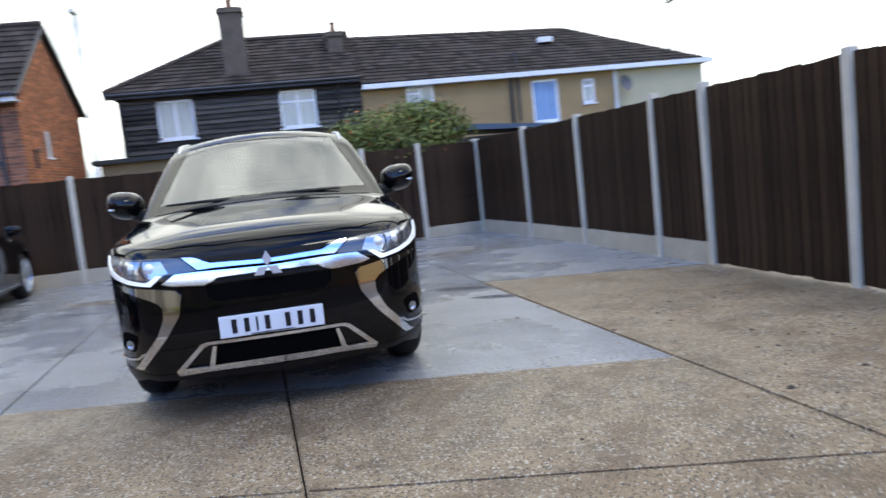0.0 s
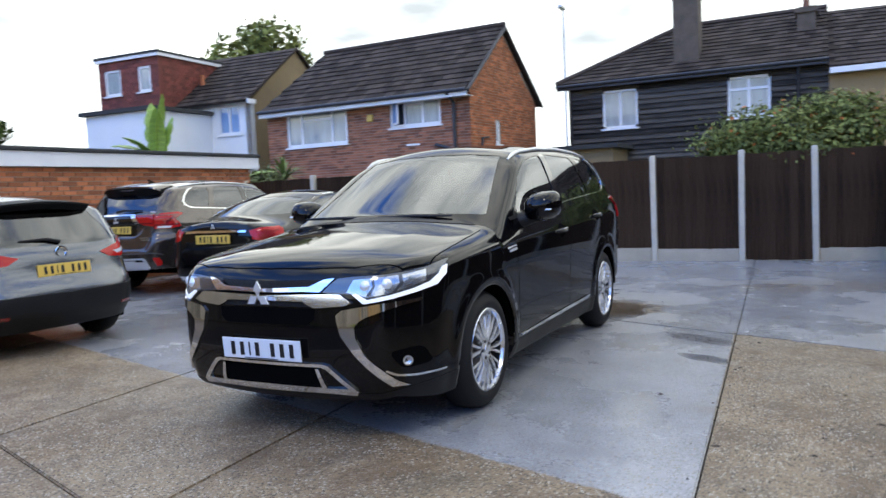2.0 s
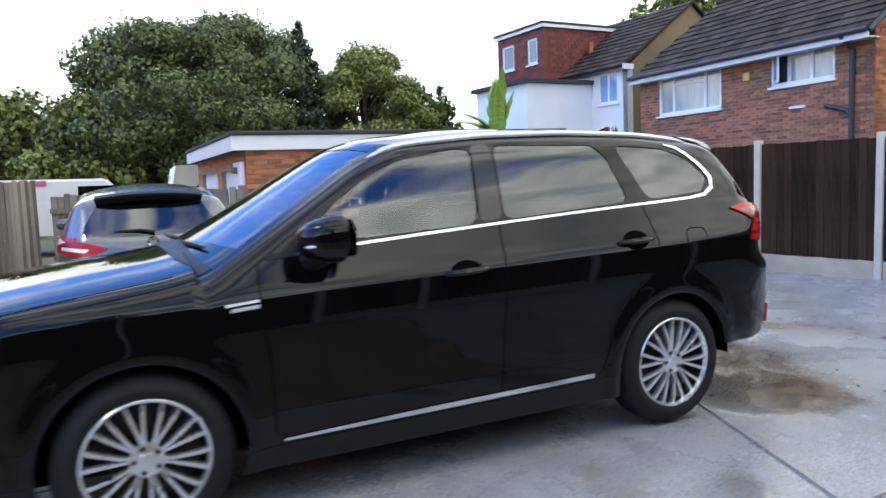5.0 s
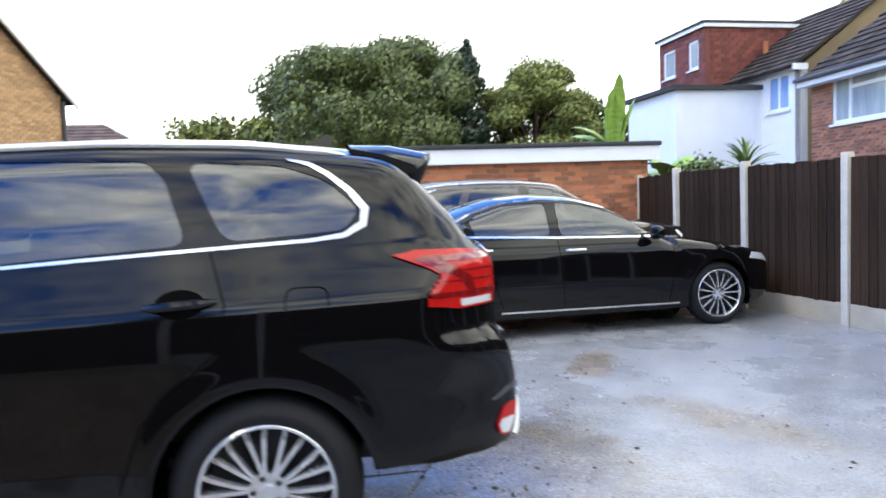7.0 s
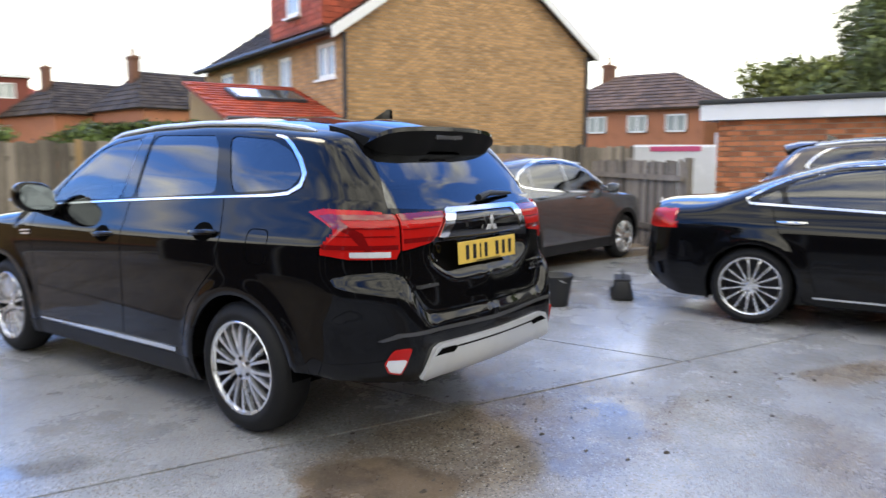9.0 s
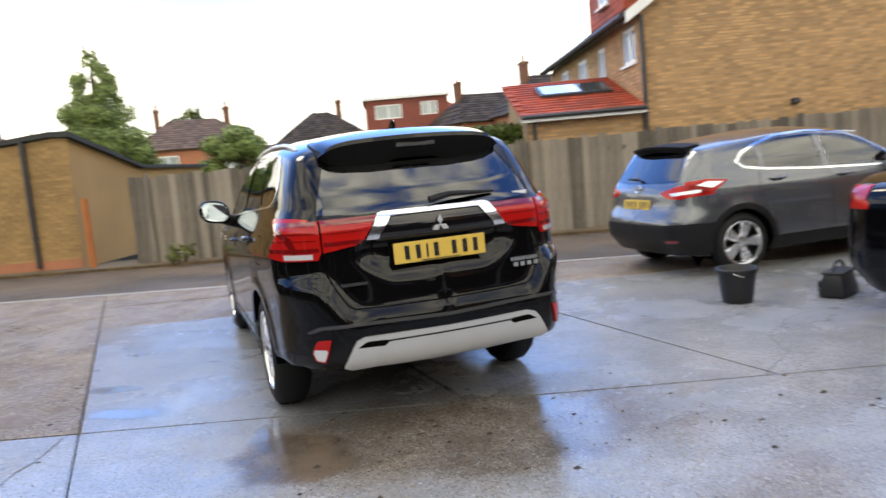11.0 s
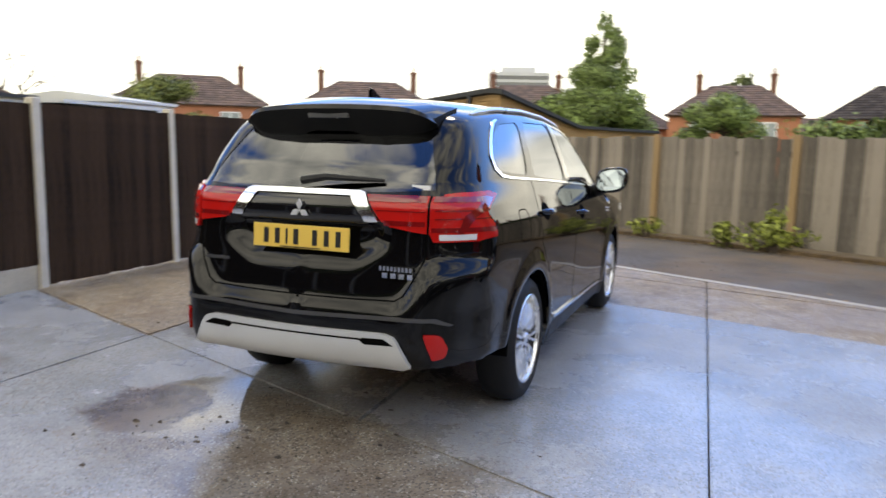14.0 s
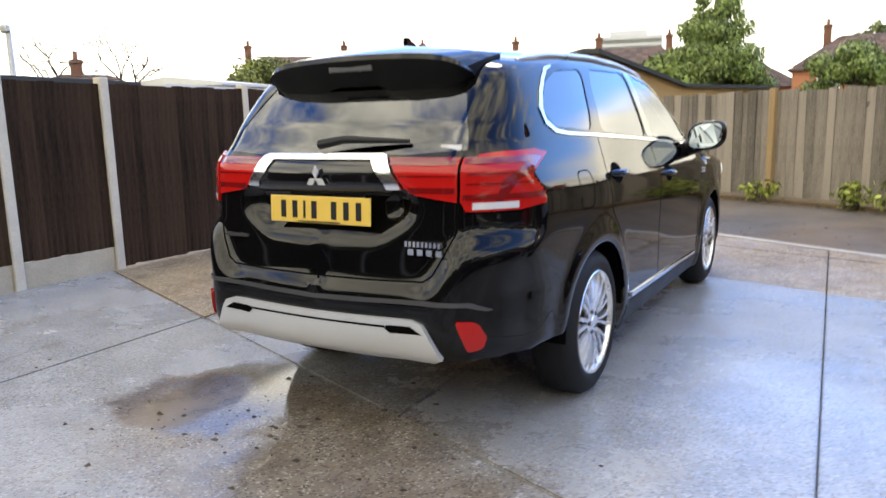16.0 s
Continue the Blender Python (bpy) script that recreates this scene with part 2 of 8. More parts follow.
def lathe(bm, prof, seg=32, axis="x", m=None):
    """Turns a profile of (along, radius) round an axis."""
    rings = []
    for a, r in prof:
        ring = []
        for k in range(seg):
            c, s = math.cos(2 * math.pi * k / seg) * r, math.sin(2 * math.pi * k / seg) * r
            p = {"x": (a, c, s), "z": (c, s, a), "y": (c, a, s)}[axis]
            ring.append(bm.verts.new(p))
        rings.append(ring)
    for a, b in zip(rings, rings[1:]):
        for k in range(seg):
            bm.faces.new((a[k], a[(k + 1) % seg], b[(k + 1) % seg], b[k]))
    vs = [v for r in rings for v in r]
    bmesh.ops.recalc_face_normals(bm, faces=list({f for v in vs for f in v.link_faces}))
    if m is not None:
        bmesh.ops.transform(bm, matrix=m, verts=vs)
    return vs


def table(pts, sigma=0.03):
    """A smoothed curve through points, as a fast function of a numpy array."""
    xs = np.array([p[0] for p in pts], float)
    ys = np.array([p[1] for p in pts], float)
    g = np.arange(xs[0] - 0.5, xs[-1] + 0.5, 0.004)
    v = np.interp(g, xs, ys)
    if sigma:
        k = np.arange(-int(3 * sigma / 0.004), int(3 * sigma / 0.004) + 1)
        w = np.exp(-0.5 * (k * 0.004 / sigma) ** 2)
        v = np.convolve(np.pad(v, len(k) // 2, mode="edge"), w / w.sum(), mode="valid")
    return lambda t: np.interp(t, g, v)


def smax(a, b, k):
    return 0.5 * (a + b + np.sqrt((a - b) ** 2 + k * k))


# ---- ground ----
class Sheet:
    """Short-hand for a material's arithmetic over places."""

    def __init__(self, name):
        self.m = bpy.data.materials.new(name)
        self.m.use_nodes = True
        self.n, self.l = self.m.node_tree.nodes, self.m.node_tree.links
        self.b = self.n["Principled BSDF"]
        geo = self.n.new("ShaderNodeNewGeometry")
        self.pos = geo.outputs["Position"]
        sep = self.n.new("ShaderNodeSeparateXYZ")
        self.l.new(self.pos, sep.inputs[0])
        self.x, self.y, self.z = sep.outputs

    def put(self, sock, v):
        if isinstance(v, (int, float, tuple)):
            sock.default_value = v
        else:
            self.l.new(v, sock)

    def math(self, op, a, b=0.0, c=0.0):
        k = self.n.new("ShaderNodeMath")
        k.operation = op
        for i, v in enumerate((a, b, c)):
            self.put(k.inputs[i], v)
        return k.outputs[0]

    def noise(self, scale, detail=4.0, rough=0.5, out="Fac"):
        k = self.n.new("ShaderNodeTexNoise")
        k.inputs["Scale"].default_value, k.inputs["Detail"].default_value, k.inputs["Roughness"].default_value = scale, detail, rough
        self.l.new(self.pos, k.inputs["Vector"])
        return k.outputs[out]

    def cells(self, scale, out="Color", feature="F1"):
        k = self.n.new("ShaderNodeTexVoronoi")
        k.inputs["Scale"].default_value = scale
        k.feature = feature
        self.l.new(self.pos, k.inputs["Vector"])
        return k.outputs[out]

    def range(self, v, a, b, c=0.0, d=1.0):
        k = self.n.new("ShaderNodeMapRange")
        k.interpolation_type = "SMOOTHSTEP"
        for i, s in enumerate((v, a, b, c, d)):
            self.put(k.inputs[i], s)
        return k.outputs[0]

    def mix(self, f, a, b):
        k = self.n.new("ShaderNodeMix")
        k.data_type = "RGBA"
        for s, v in (("Factor", f), ("A", a), ("B", b)):
            self.put(k.inputs[s], v if not (isinstance(v, tuple) and len(v) == 3) else (*v, 1))
        return k.outputs["Result"]

    def blob(self, cx, cy, rx, ry, turn, edge, wob):
        """1 inside an uneven oval patch."""
        c, s = math.cos(radians(turn)), math.sin(radians(turn))
        dx, dy = self.math("SUBTRACT", self.x, cx), self.math("SUBTRACT", self.y, cy)
        u = self.math("ADD", self.math("MULTIPLY", dx, c / rx), self.math("MULTIPLY", dy, s / rx))
        v = self.math("ADD", self.math("MULTIPLY", dx, -s / ry), self.math("MULTIPLY", dy, c / ry))
        d = self.math("SQRT", self.math("ADD", self.math("MULTIPLY", u, u), self.math("MULTIPLY", v, v)))
        return self.range(self.math("ADD", d, wob), 1.0 + edge, 1.0 - edge)


def concrete():
    s = Sheet("worn_concrete")
    big, mid, fine = s.noise(0.55, 6), s.noise(3.0, 6, 0.6), s.noise(38, 3)
    wob = s.math("MULTIPLY_ADD", s.noise(2.2, 6, 0.65), 1.5, -0.75)
    # bare concrete with pebbles
    peb = s.cells(105)
    pebv = s.n.new("ShaderNodeSeparateColor")
    s.l.new(peb, pebv.inputs[0])
    base = s.mix(s.range(big, 0.35, 0.65), (0.205, 0.143, 0.082), (0.315, 0.236, 0.146))
    base = s.mix(s.range(mid, 0.42, 0.7), base, (0.15, 0.112, 0.074))
    stone = s.mix(pebv.outputs[1], (0.11, 0.068, 0.036), (0.40, 0.285, 0.165))
    pick = s.range(pebv.outputs[0], 0.35, 0.6)
    white = s.range(pebv.outputs[2], 0.90, 0.94)
    black = s.range(pebv.outputs[2], 0.17, 0.13)
    edge = s.range(s.cells(90, "Distance"), 0.009, 0.006)
    bare = s.mix(s.math("MULTIPLY", pick, 0.5), base, stone)
    bare = s.mix(s.math("MULTIPLY", white, 0.6), bare, (0.62, 0.58, 0.5))
    bare = s.mix(s.math("MULTIPLY", black, 0.8), bare, (0.04, 0.033, 0.027))
    stain = s.range(s.noise(1.9, 7, 0.7), 0.50, 0.62)
    bare = s.mix(s.math("MULTIPLY", stain, 0.55), bare, (0.125, 0.078, 0.042))
    bare = s.mix(s.math("MULTIPLY", s.range(s.noise(5.5, 7, 0.7), 0.56, 0.66), 0.4), bare, (0.36, 0.29, 0.20))
    moss = s.range(s.noise(1.3, 5), 0.6, 0.72)
    bare = s.mix(s.math("MULTIPLY", moss, 0.35), bare, (0.12, 0.095, 0.06))
    # grey floor paint, worn
    grey = s.mix(s.range(mid, 0.3, 0.7), (0.225, 0.231, 0.242), (0.309, 0.315, 0.326))
    grey = s.mix(s.range(s.noise(0.8, 5), 0.5, 0.75), grey, (0.345, 0.348, 0.355))
    grey = s.mix(s.math("MULTIPLY", white, 0.25), grey, (0.6, 0.6, 0.6))
    grey = s.mix(s.math("MULTIPLY", black, 0.4), grey, (0.07, 0.065, 0.06))
    brown = s.math("MULTIPLY", s.range(pebv.outputs[0], 0.9, 0.94), 0.5)
    grey = s.mix(brown, grey, (0.24, 0.16, 0.09))
    chip = s.range(s.noise(14, 6, 0.7), 0.66, 0.72)
    grey = s.mix(s.math("MULTIPLY", chip, 0.5), grey, (0.16, 0.13, 0.10))
    dirt = s.range(s.noise(1.1, 7, 0.68), 0.56, 0.70)
    grey = s.mix(s.math("MULTIPLY", dirt, 0.55), grey, (0.20, 0.165, 0.125))
    # where the paint lies
    w1 = s.math("MULTIPLY_ADD", s.noise(7, 5, 0.6), 0.10, -0.05)
    front = s.math("ADD", s.math("SUBTRACT", s.y, s.math("MULTIPLY_ADD", s.x, -0.285, 0.50)), w1)
    infront = s.range(front, -0.015, 0.02)
    left = s.range(s.math("SUBTRACT", s.math("MULTIPLY_ADD", s.y, -0.05, 2.15), s.x), -0.012, 0.012)
    behind = s.range(s.math("ADD", s.math("SUBTRACT", s.y, s.math("MULTIPLY_ADD", s.x, -0.385, 4.27)), s.math("MULTIPLY", w1, 1.4)), -0.02, 0.03)
    paint = s.math("MULTIPLY", infront, s.math("MAXIMUM", left, behind))
    # worn brown patches in the paint
    pool = s.blob(-0.02, 4.78, 1.05, 0.60, -15, 0.35, wob)
    worn = s.math("MULTIPLY", pool, 0.72)
    worn = s.math("MAXIMUM", worn, s.math("MULTIPLY", s.blob(-2.3, 6.0, 0.5, 0.18, -25, 0.4, wob), 0.7))
    worn = s.math("MAXIMUM", worn, s.math("MULTIPLY", s.blob(-0.6, 6.2, 0.6, 0.22, 20, 0.5, wob), 0.5))
    worn = s.math("MAXIMUM", worn, s.math("MULTIPLY", s.blob(2.6, 6.6, 0.9, 0.5, 10, 0.5, wob), 0.35))
    col = s.mix(s.math("MULTIPLY", paint, s.math("SUBTRACT", 1.0, s.math("MULTIPLY", worn, 0.9))), bare, grey)
    soil = s.math("MULTIPLY", worn, s.range(s.noise(3.5, 6, 0.7), 0.42, 0.6))
    col = s.mix(s.math("MULTIPLY", soil, 0.5), col, (0.085, 0.057, 0.034))
    wet = s.blob(0.68, 4.46, 0.36, 0.56, 12, 0.2, s.math("MULTIPLY", wob, 0.8))
    hole = s.blob(0.90, 4.62, 0.30, 0.33, 20, 0.14, s.math("MULTIPLY", wob, 1.0))
    col = s.mix(s.math("MULTIPLY", hole, 0.85), col, s.mix(s.range(mid, 0.4, 0.65), (0.075, 0.05, 0.03), (0.17, 0.12, 0.075)))
    wet = s.math("MULTIPLY", wet, s.math("SUBTRACT", 1.0, s.math("MULTIPLY", hole, 0.25)))
    wet = s.math("MAXIMUM", wet, s.math("MULTIPLY", pool, s.range(s.noise(2.6, 5, 0.6), 0.36, 0.56, 0.25, 0.8)))
    wet = s.math("MAXIMUM", wet, s.blob(1.72, 3.27, 0.30, 0.11, -33, 0.35, wob))
    wet = s.math("MAXIMUM", wet, s.blob(1.88, 2.55, 0.20, 0.09, -25, 0.4, wob))
    damp = s.range(s.noise(0.7, 5, 0.6), 0.40, 0.58)
    col = s.mix(s.math("MULTIPLY", wet, 0.45), col, (0.07, 0.062, 0.054))
    rough = s.math("MULTIPLY_ADD", damp, -0.20, 0.64)
    rough = s.math("ADD", rough, s.math("MULTIPLY_ADD", fine, 0.2, -0.1))
    rough = s.math("SUBTRACT", rough, s.math("MULTIPLY", paint, 0.28))
    rough = s.math("MAXIMUM", 0.07, s.math("SUBTRACT", rough, s.math("MULTIPLY", wet, 0.4)))
    film = s.math("MAXIMUM", wet, s.math("MULTIPLY", s.math("MULTIPLY", damp, paint), 0.6))
    s.l.new(col, s.b.inputs["Base Color"])
    s.l.new(rough, s.b.inputs["Roughness"])
    h = s.math("MULTIPLY_ADD", s.cells(105, "Distance"), -1.0, s.math("MULTIPLY", fine, 0.5))
    bp = s.n.new("ShaderNodeBump")
    s.put(bp.inputs["Strength"], s.math("MULTIPLY", s.math("SUBTRACT", 1.0, s.math("MULTIPLY", film, 0.96)), s.math("MULTIPLY_ADD", paint, -0.28, 0.5)))
    bp.inputs["Distance"].default_value = 0.009
    s.l.new(h, bp.inputs["Height"])
    s.l.new(bp.outputs["Normal"], s.b.inputs["Normal"])
    return s.m


def asphalt():
    s = Sheet("old_asphalt")
    col = s.mix(s.range(s.noise(0.8, 6), 0.3, 0.7), (0.062, 0.052, 0.045), (0.108, 0.092, 0.08))
    col = s.mix(s.range(s.noise(90, 2), 0.55, 0.75), col, (0.16, 0.15, 0.14))
    col = s.mix(s.math("MULTIPLY", s.range(s.noise(0.45, 6, 0.65), 0.42, 0.56), 0.8), col, (0.13, 0.092, 0.062))
    s.l.new(col, s.b.inputs["Base Color"])
    s.l.new(s.range(s.noise(0.6, 5), 0.35, 0.65, 0.62, 0.9), s.b.inputs["Roughness"])
    s.b.inputs["Specular IOR Level"].default_value = 0.25
    bp = s.n.new("ShaderNodeBump")
    bp.inputs["Strength"].default_value, bp.inputs["Distance"].default_value = 0.5, 0.006
    s.l.new(s.noise(110, 3), bp.inputs["Height"])
    s.l.new(bp.outputs["Normal"], s.b.inputs["Normal"])
    return s.m


CONCRETE = concrete()
ASPHALT = asphalt()
EARTH = mat("earth_verge", (0.16, 0.12, 0.075), 0.9, 0, 0.45, 2.5, 60, 0.8, depth=0.02)
GRASS_SOIL = mat("back_land", (0.10, 0.11, 0.06), 0.95, 0, 0.4, 0.4, 20, 0.5, depth=0.03)
KERB = mat("kerb_stone", (0.33, 0.30, 0.26), 0.7, 0, 0.25, 3, 80, 0.3)
JOINT = mat("joint_filler", (0.06, 0.052, 0.044), 0.8, 0, 0.4, 8, 90, 0.6)

tagged(raw("ground", [(-600, -600, -0.16), (600, -600, -0.16), (600, 600, -0.16), (-600, 600, -0.16)], [(0, 1, 2, 3)], GRASS_SOIL), "brown and green back land round the yard", "ground", kind="structure")
bed = tagged(raw("pavement", [(-22, 7, -0.035), (-22, 20, -0.035), (4.4, 11, -0.035), (5.6, -4.6, -0.035), (1, -2.2, -0.035), (-22, 9.4, -0.035)], [(0, 5, 4, 3, 2, 1)], JOINT), "concrete yard of large cast slabs, part painted grey", "pavement", kind="structure")
SLABX = (-13.0, -10.4, -8.2, -6.2, -4.2, -1.66, 0.02, 2.15, 4.6)
rowA = lambda x: -1.0 - 0.30 * x
rowB = lambda x: 4.27 - 0.385 * x
edge_near = lambda x: -1.72 - 0.5 * x
edge_back = lambda x: 9.75 + 0.085 * x


def slab(c0, c1, lo, hi, n=1):
    g = 0.0045
    tilt = lambda c, y: c - 0.045 * y
    q = []
    for c, f in ((c0, lo), (c1, lo), (c1, hi), (c0, hi)):
        y = f(c)
        for _ in range(6):
            y = f(tilt(c, y))
        sx = g if c == c0 else -g
        sy = g if f is lo else -g
        q.append(Vector((tilt(c, y) + sx, y + sy, 0)))
    bm = bmesh.new()
    dz = random.uniform(-0.002, 0.002)
    top = [bm.verts.new(p + Vector((0, 0, dz))) for p in q]
    bot = [bm.verts.new(p - Vector((0, 0, 0.12))) for p in q]
    f = bm.faces.new(top)
    es = list(f.edges)
    for i in range(4):
        bm.faces.new((top[i], bot[i], bot[(i + 1) % 4], top[(i + 1) % 4]))
    bmesh.ops.bevel(bm, geom=es, offset=0.008, segments=2, affect="EDGES")
    bmesh.ops.recalc_face_normals(bm, faces=bm.faces)
    part("slab", bm, CONCRETE, bed)


for c0, c1 in zip(SLABX, SLABX[1:]):
    if c0 > -9:
        slab(c0, c1, edge_near, rowA)
    slab(c0, c1, rowA, rowB)
for c0, c1 in ((-13.0, -8.2), (-8.2, -4.2), (-4.2, 2.15), (2.15, 4.6)):
    slab(c0, c1, rowB, edge_back)


def strip(name, off0, off1, z, material, label, cat, u0=-45, u1=45, thick=0.15):
    """A strip beside the road: off in metres from the yard's edge, away from the yard."""
    a = Vector((0.9, edge_near(0.9), 0))
    u = Vector((-0.894, 0.447, 0))
    n = Vector((-0.447, -0.894, 0))
    q = [a + u * s + n * o for s, o in ((u0, off0), (u1, off0), (u1, off1), (u0, off1))]
    bm = bmesh.new()
    t = [bm.verts.new(p + Vector((0, 0, z))) for p in q]
    b = [bm.verts.new(p + Vector((0, 0, z - thick))) for p in q]
    bm.faces.new(t)
    for i in range(4):
        bm.faces.new((t[i], b[i], b[(i + 1) % 4], t[(i + 1) % 4]))
    bmesh.ops.recalc_face_normals(bm, faces=bm.faces)
    return tagged(part(name, bm, material), label, cat, kind="structure")


strip("kerb", 0.005, 0.13, 0.004, KERB, "weathered concrete kerb flush with the yard", "kerb")
strip("road", 0.13, 3.35, -0.03, ASPHALT, "worn dark asphalt back road", "road")
LITTER = mat("leaf_litter", (0.19, 0.125, 0.062), 0.9, 0, 0.6, 6, 60, 0.8, depth=0.02, island=0.9)
strip("kerb", 3.35, 3.47, 0.02, LITTER, "low kerb under the grey fence covered in dead leaves", "kerb")
strip("verge", 3.47, 4.9, 0.0, EARTH, "bare earth verge with dead leaves", "verge")
V, F = [], []
for k in range(1500):
    far = random.random() < 0.75
    o = 3.36 - abs(random.gauss(0, 0.16)) if far else 0.15 + abs(random.gauss(0, 0.12))
    u = random.uniform(-6, 16)
    c = Vector((0.9, edge_near(0.9), -0.027)) + Vector((-0.894, 0.447, 0)) * u + Vector((-0.447, -0.894, 0)) * o
    a, w = random.uniform(0, 6.28), random.uniform(0.012, 0.04)
    V += [c + Vector((math.cos(a + q) * w * e, math.sin(a + q) * w * e, random.uniform(0, 0.012))) for q, e in ((0, 1), (1.57, 0.5), (3.14, 1), (4.71, 0.5))]
    F.append((4 * k, 4 * k + 1, 4 * k + 2, 4 * k + 3))
tagged(raw("dead_leaves", V, F, LITTER), "brown dead leaves along the road edges", "leaves", kind="stuff")
bmj = bmesh.new()
for line in ([(-1.82, 4.95), (-2.25, 4.72), (-2.45, 4.35), (-2.9, 4.05), (-3.5, 3.9)], [(2.0, 3.4), (2.35, 4.3), (2.2, 5.3), (2.6, 6.6), (2.9, 8.2)]):
    pts = []
    for (x0, y0), (x1, y1) in zip(line, line[1:]):
        for t in np.linspace(0, 1, 7)[:-1]:
            pts.append((x0 + (x1 - x0) * t + random.uniform(-0.02, 0.02), y0 + (y1 - y0) * t + random.uniform(-0.02, 0.02)))
    for (x0, y0), (x1, y1) in zip(pts, pts[1:]):
        d = Vector((x1 - x0, y1 - y0)).normalized() * random.uniform(0.0012, 0.0035)
        bmj.faces.new([bmj.verts.new(p) for p in ((x0 + d.y, y0 - d.x, 0.0045), (x1 + d.y, y1 - d.x, 0.0045), (x1 - d.y, y1 + d.x, 0.0045), (x0 - d.y, y0 + d.x, 0.0045))])
tagged(part("crack", bmj, JOINT, bed), kind="stuff")

# ---- fences ----
BOARD = mat("dark_fence_board", (0.037, 0.0215, 0.0125), 0.75, 0, 0.8, 7, 90, 0.5, streak=(4, 4, 0.22), rand=0.15, depth=0.006, spec=0.10)
GREYBOARD = mat("silvered_fence_board", (0.198, 0.170, 0.140), 0.85, 0, 0.55, 3, 60, 0.5, streak=(3, 3, 0.35), rand=0.42, depth=0.006)
POST = mat("concrete_post", (0.54, 0.485, 0.385), 0.8, 0, 0.18, 5, 90, 0.4)
GRAVEL = mat("gravel_board", (0.42, 0.36, 0.265), 0.8, 0, 0.22, 3, 90, 0.4)
TIMBER = mat("pale_timber_post", (0.30, 0.20, 0.10), 0.8, 0, 0.3, 4, 60, 0.4, streak=(3, 3, 0.3))


def board_mesh(name, w, h, t, material):
    bm = bmesh.new()
    a = [bm.verts.new(p) for p in ((0, 0, 0), (w, -t, 0), (w, 0.006, 0), (0, 0.014, 0))]
    b = [bm.verts.new((v.co.x, v.co.y, h)) for v in a]
    bm.faces.new(a[::-1])
    bm.faces.new(b)
    for i in range(4):
        bm.faces.new((a[i], a[(i + 1) % 4], b[(i + 1) % 4], b[i]))
    bmesh.ops.recalc_face_normals(bm, faces=bm.faces)
    me = bpy.data.meshes.new(name)
    bm.to_mesh(me)
    bm.free()
    me.materials.append(material)
    return me


def close_fence(name, line, label, height, gravel, pitch=0.105, flip=False):
    """Concrete posts with overlapping upright boards between them, over gravel boards where gravel is set."""
    f = thing(name, pose(line[0][0], line[0][1], 0), label, "fence")
    inv = f.matrix_world.inverted()
    for i, (x, y) in enumerate(line):
        bm = newbox(-0.044, -0.05, -0.1, 0.044, 0.05, height + 0.03, bevel=0.012)
        a = line[max(i - 1, 0)]
        b = line[min(i + 1, len(line) - 1)]
        o = part("post", bm, POST, f)
        o.matrix_local = inv @ pose(x, y, random.uniform(-0.02, 0.02), random.uniform(-0.5, 0.5), random.uniform(-0.5, 0.5), math.degrees(math.atan2(b[1] - a[1], b[0] - a[0])))
    for i, ((x0, y0), (x1, y1)) in enumerate(zip(line, line[1:])):
        d = Vector((x1 - x0, y1 - y0))
        L, ang = d.length - 0.1, math.degrees(math.atan2(d.y, d.x))
        m = inv @ pose(x0, y0, 0, 0, 0, ang) @ Matrix.Translation((0.05, 0, 0))
        g = gravel[i]
        z0 = 0.02
        if g:
            part("gravel_board", newbox(0, -0.025, -0.05, L, 0.025, g, bevel=0.006), GRAVEL, f).matrix_local = m
            z0 = g
        n = max(2, round(L / pitch))
        me = board_mesh("board", L / n + 0.014, height - z0 - 0.02, 0.012, BOARD)
        for k in range(n):
            o = link("board", me, f)
            o.matrix_local = m @ pose(k * L / n - 0.004, -0.015 + random.uniform(-0.003, 0.003), z0 + random.uniform(-0.008, 0.008), 0, random.uniform(-0.25, 0.25), 0) if not flip else m @ pose((k + 1) * L / n, 0.015 + random.uniform(-0.003, 0.003), z0 + random.uniform(-0.008, 0.008), 0, random.uniform(-0.25, 0.25), 180)
        for z in (z0 + 0.15, height - 0.2):
            part("rail", newbox(0, 0.01 if not flip else -0.05, z, L, 0.05 if not flip else -0.01, z + 0.06), BOARD, f).matrix_local = m
    return f


def on_right(y):
    return (4.21 - 0.0035 * (y + 2.3) - 0.0037 * max(0, y + 2.3) ** 2 * 0.75, y)


right_line = [on_right(y) for y in (-2.35, -0.9, 0.8, 2.6, 3.57, 5.45, 7.4)] + [(3.72, 9.78)]
close_fence("boundary_fence", right_line[::-1], "dark stained close board fence with concrete posts", 1.72, [0.22, 0.22, 0.22, 0.22, 0, 0, 0])
back_x = (3.72, 2.58, 1.54, 0.19, -1.65, -3.2, -4.68, -6.05)
back_line = [(x, 9.48 + 0.004 * x if x > 0.1 else 9.454 + 0.136 * x) for x in back_x] + [(-8.05, 8.95)]
close_fence("back_fence", [(3.70, 9.62)] + back_line[1:], "dark stained back fence with a boarded gate", 1.70, [0.2, 0, 0.2, 0.22, 0.22, 0.22, 0.22, 0.22], flip=True)


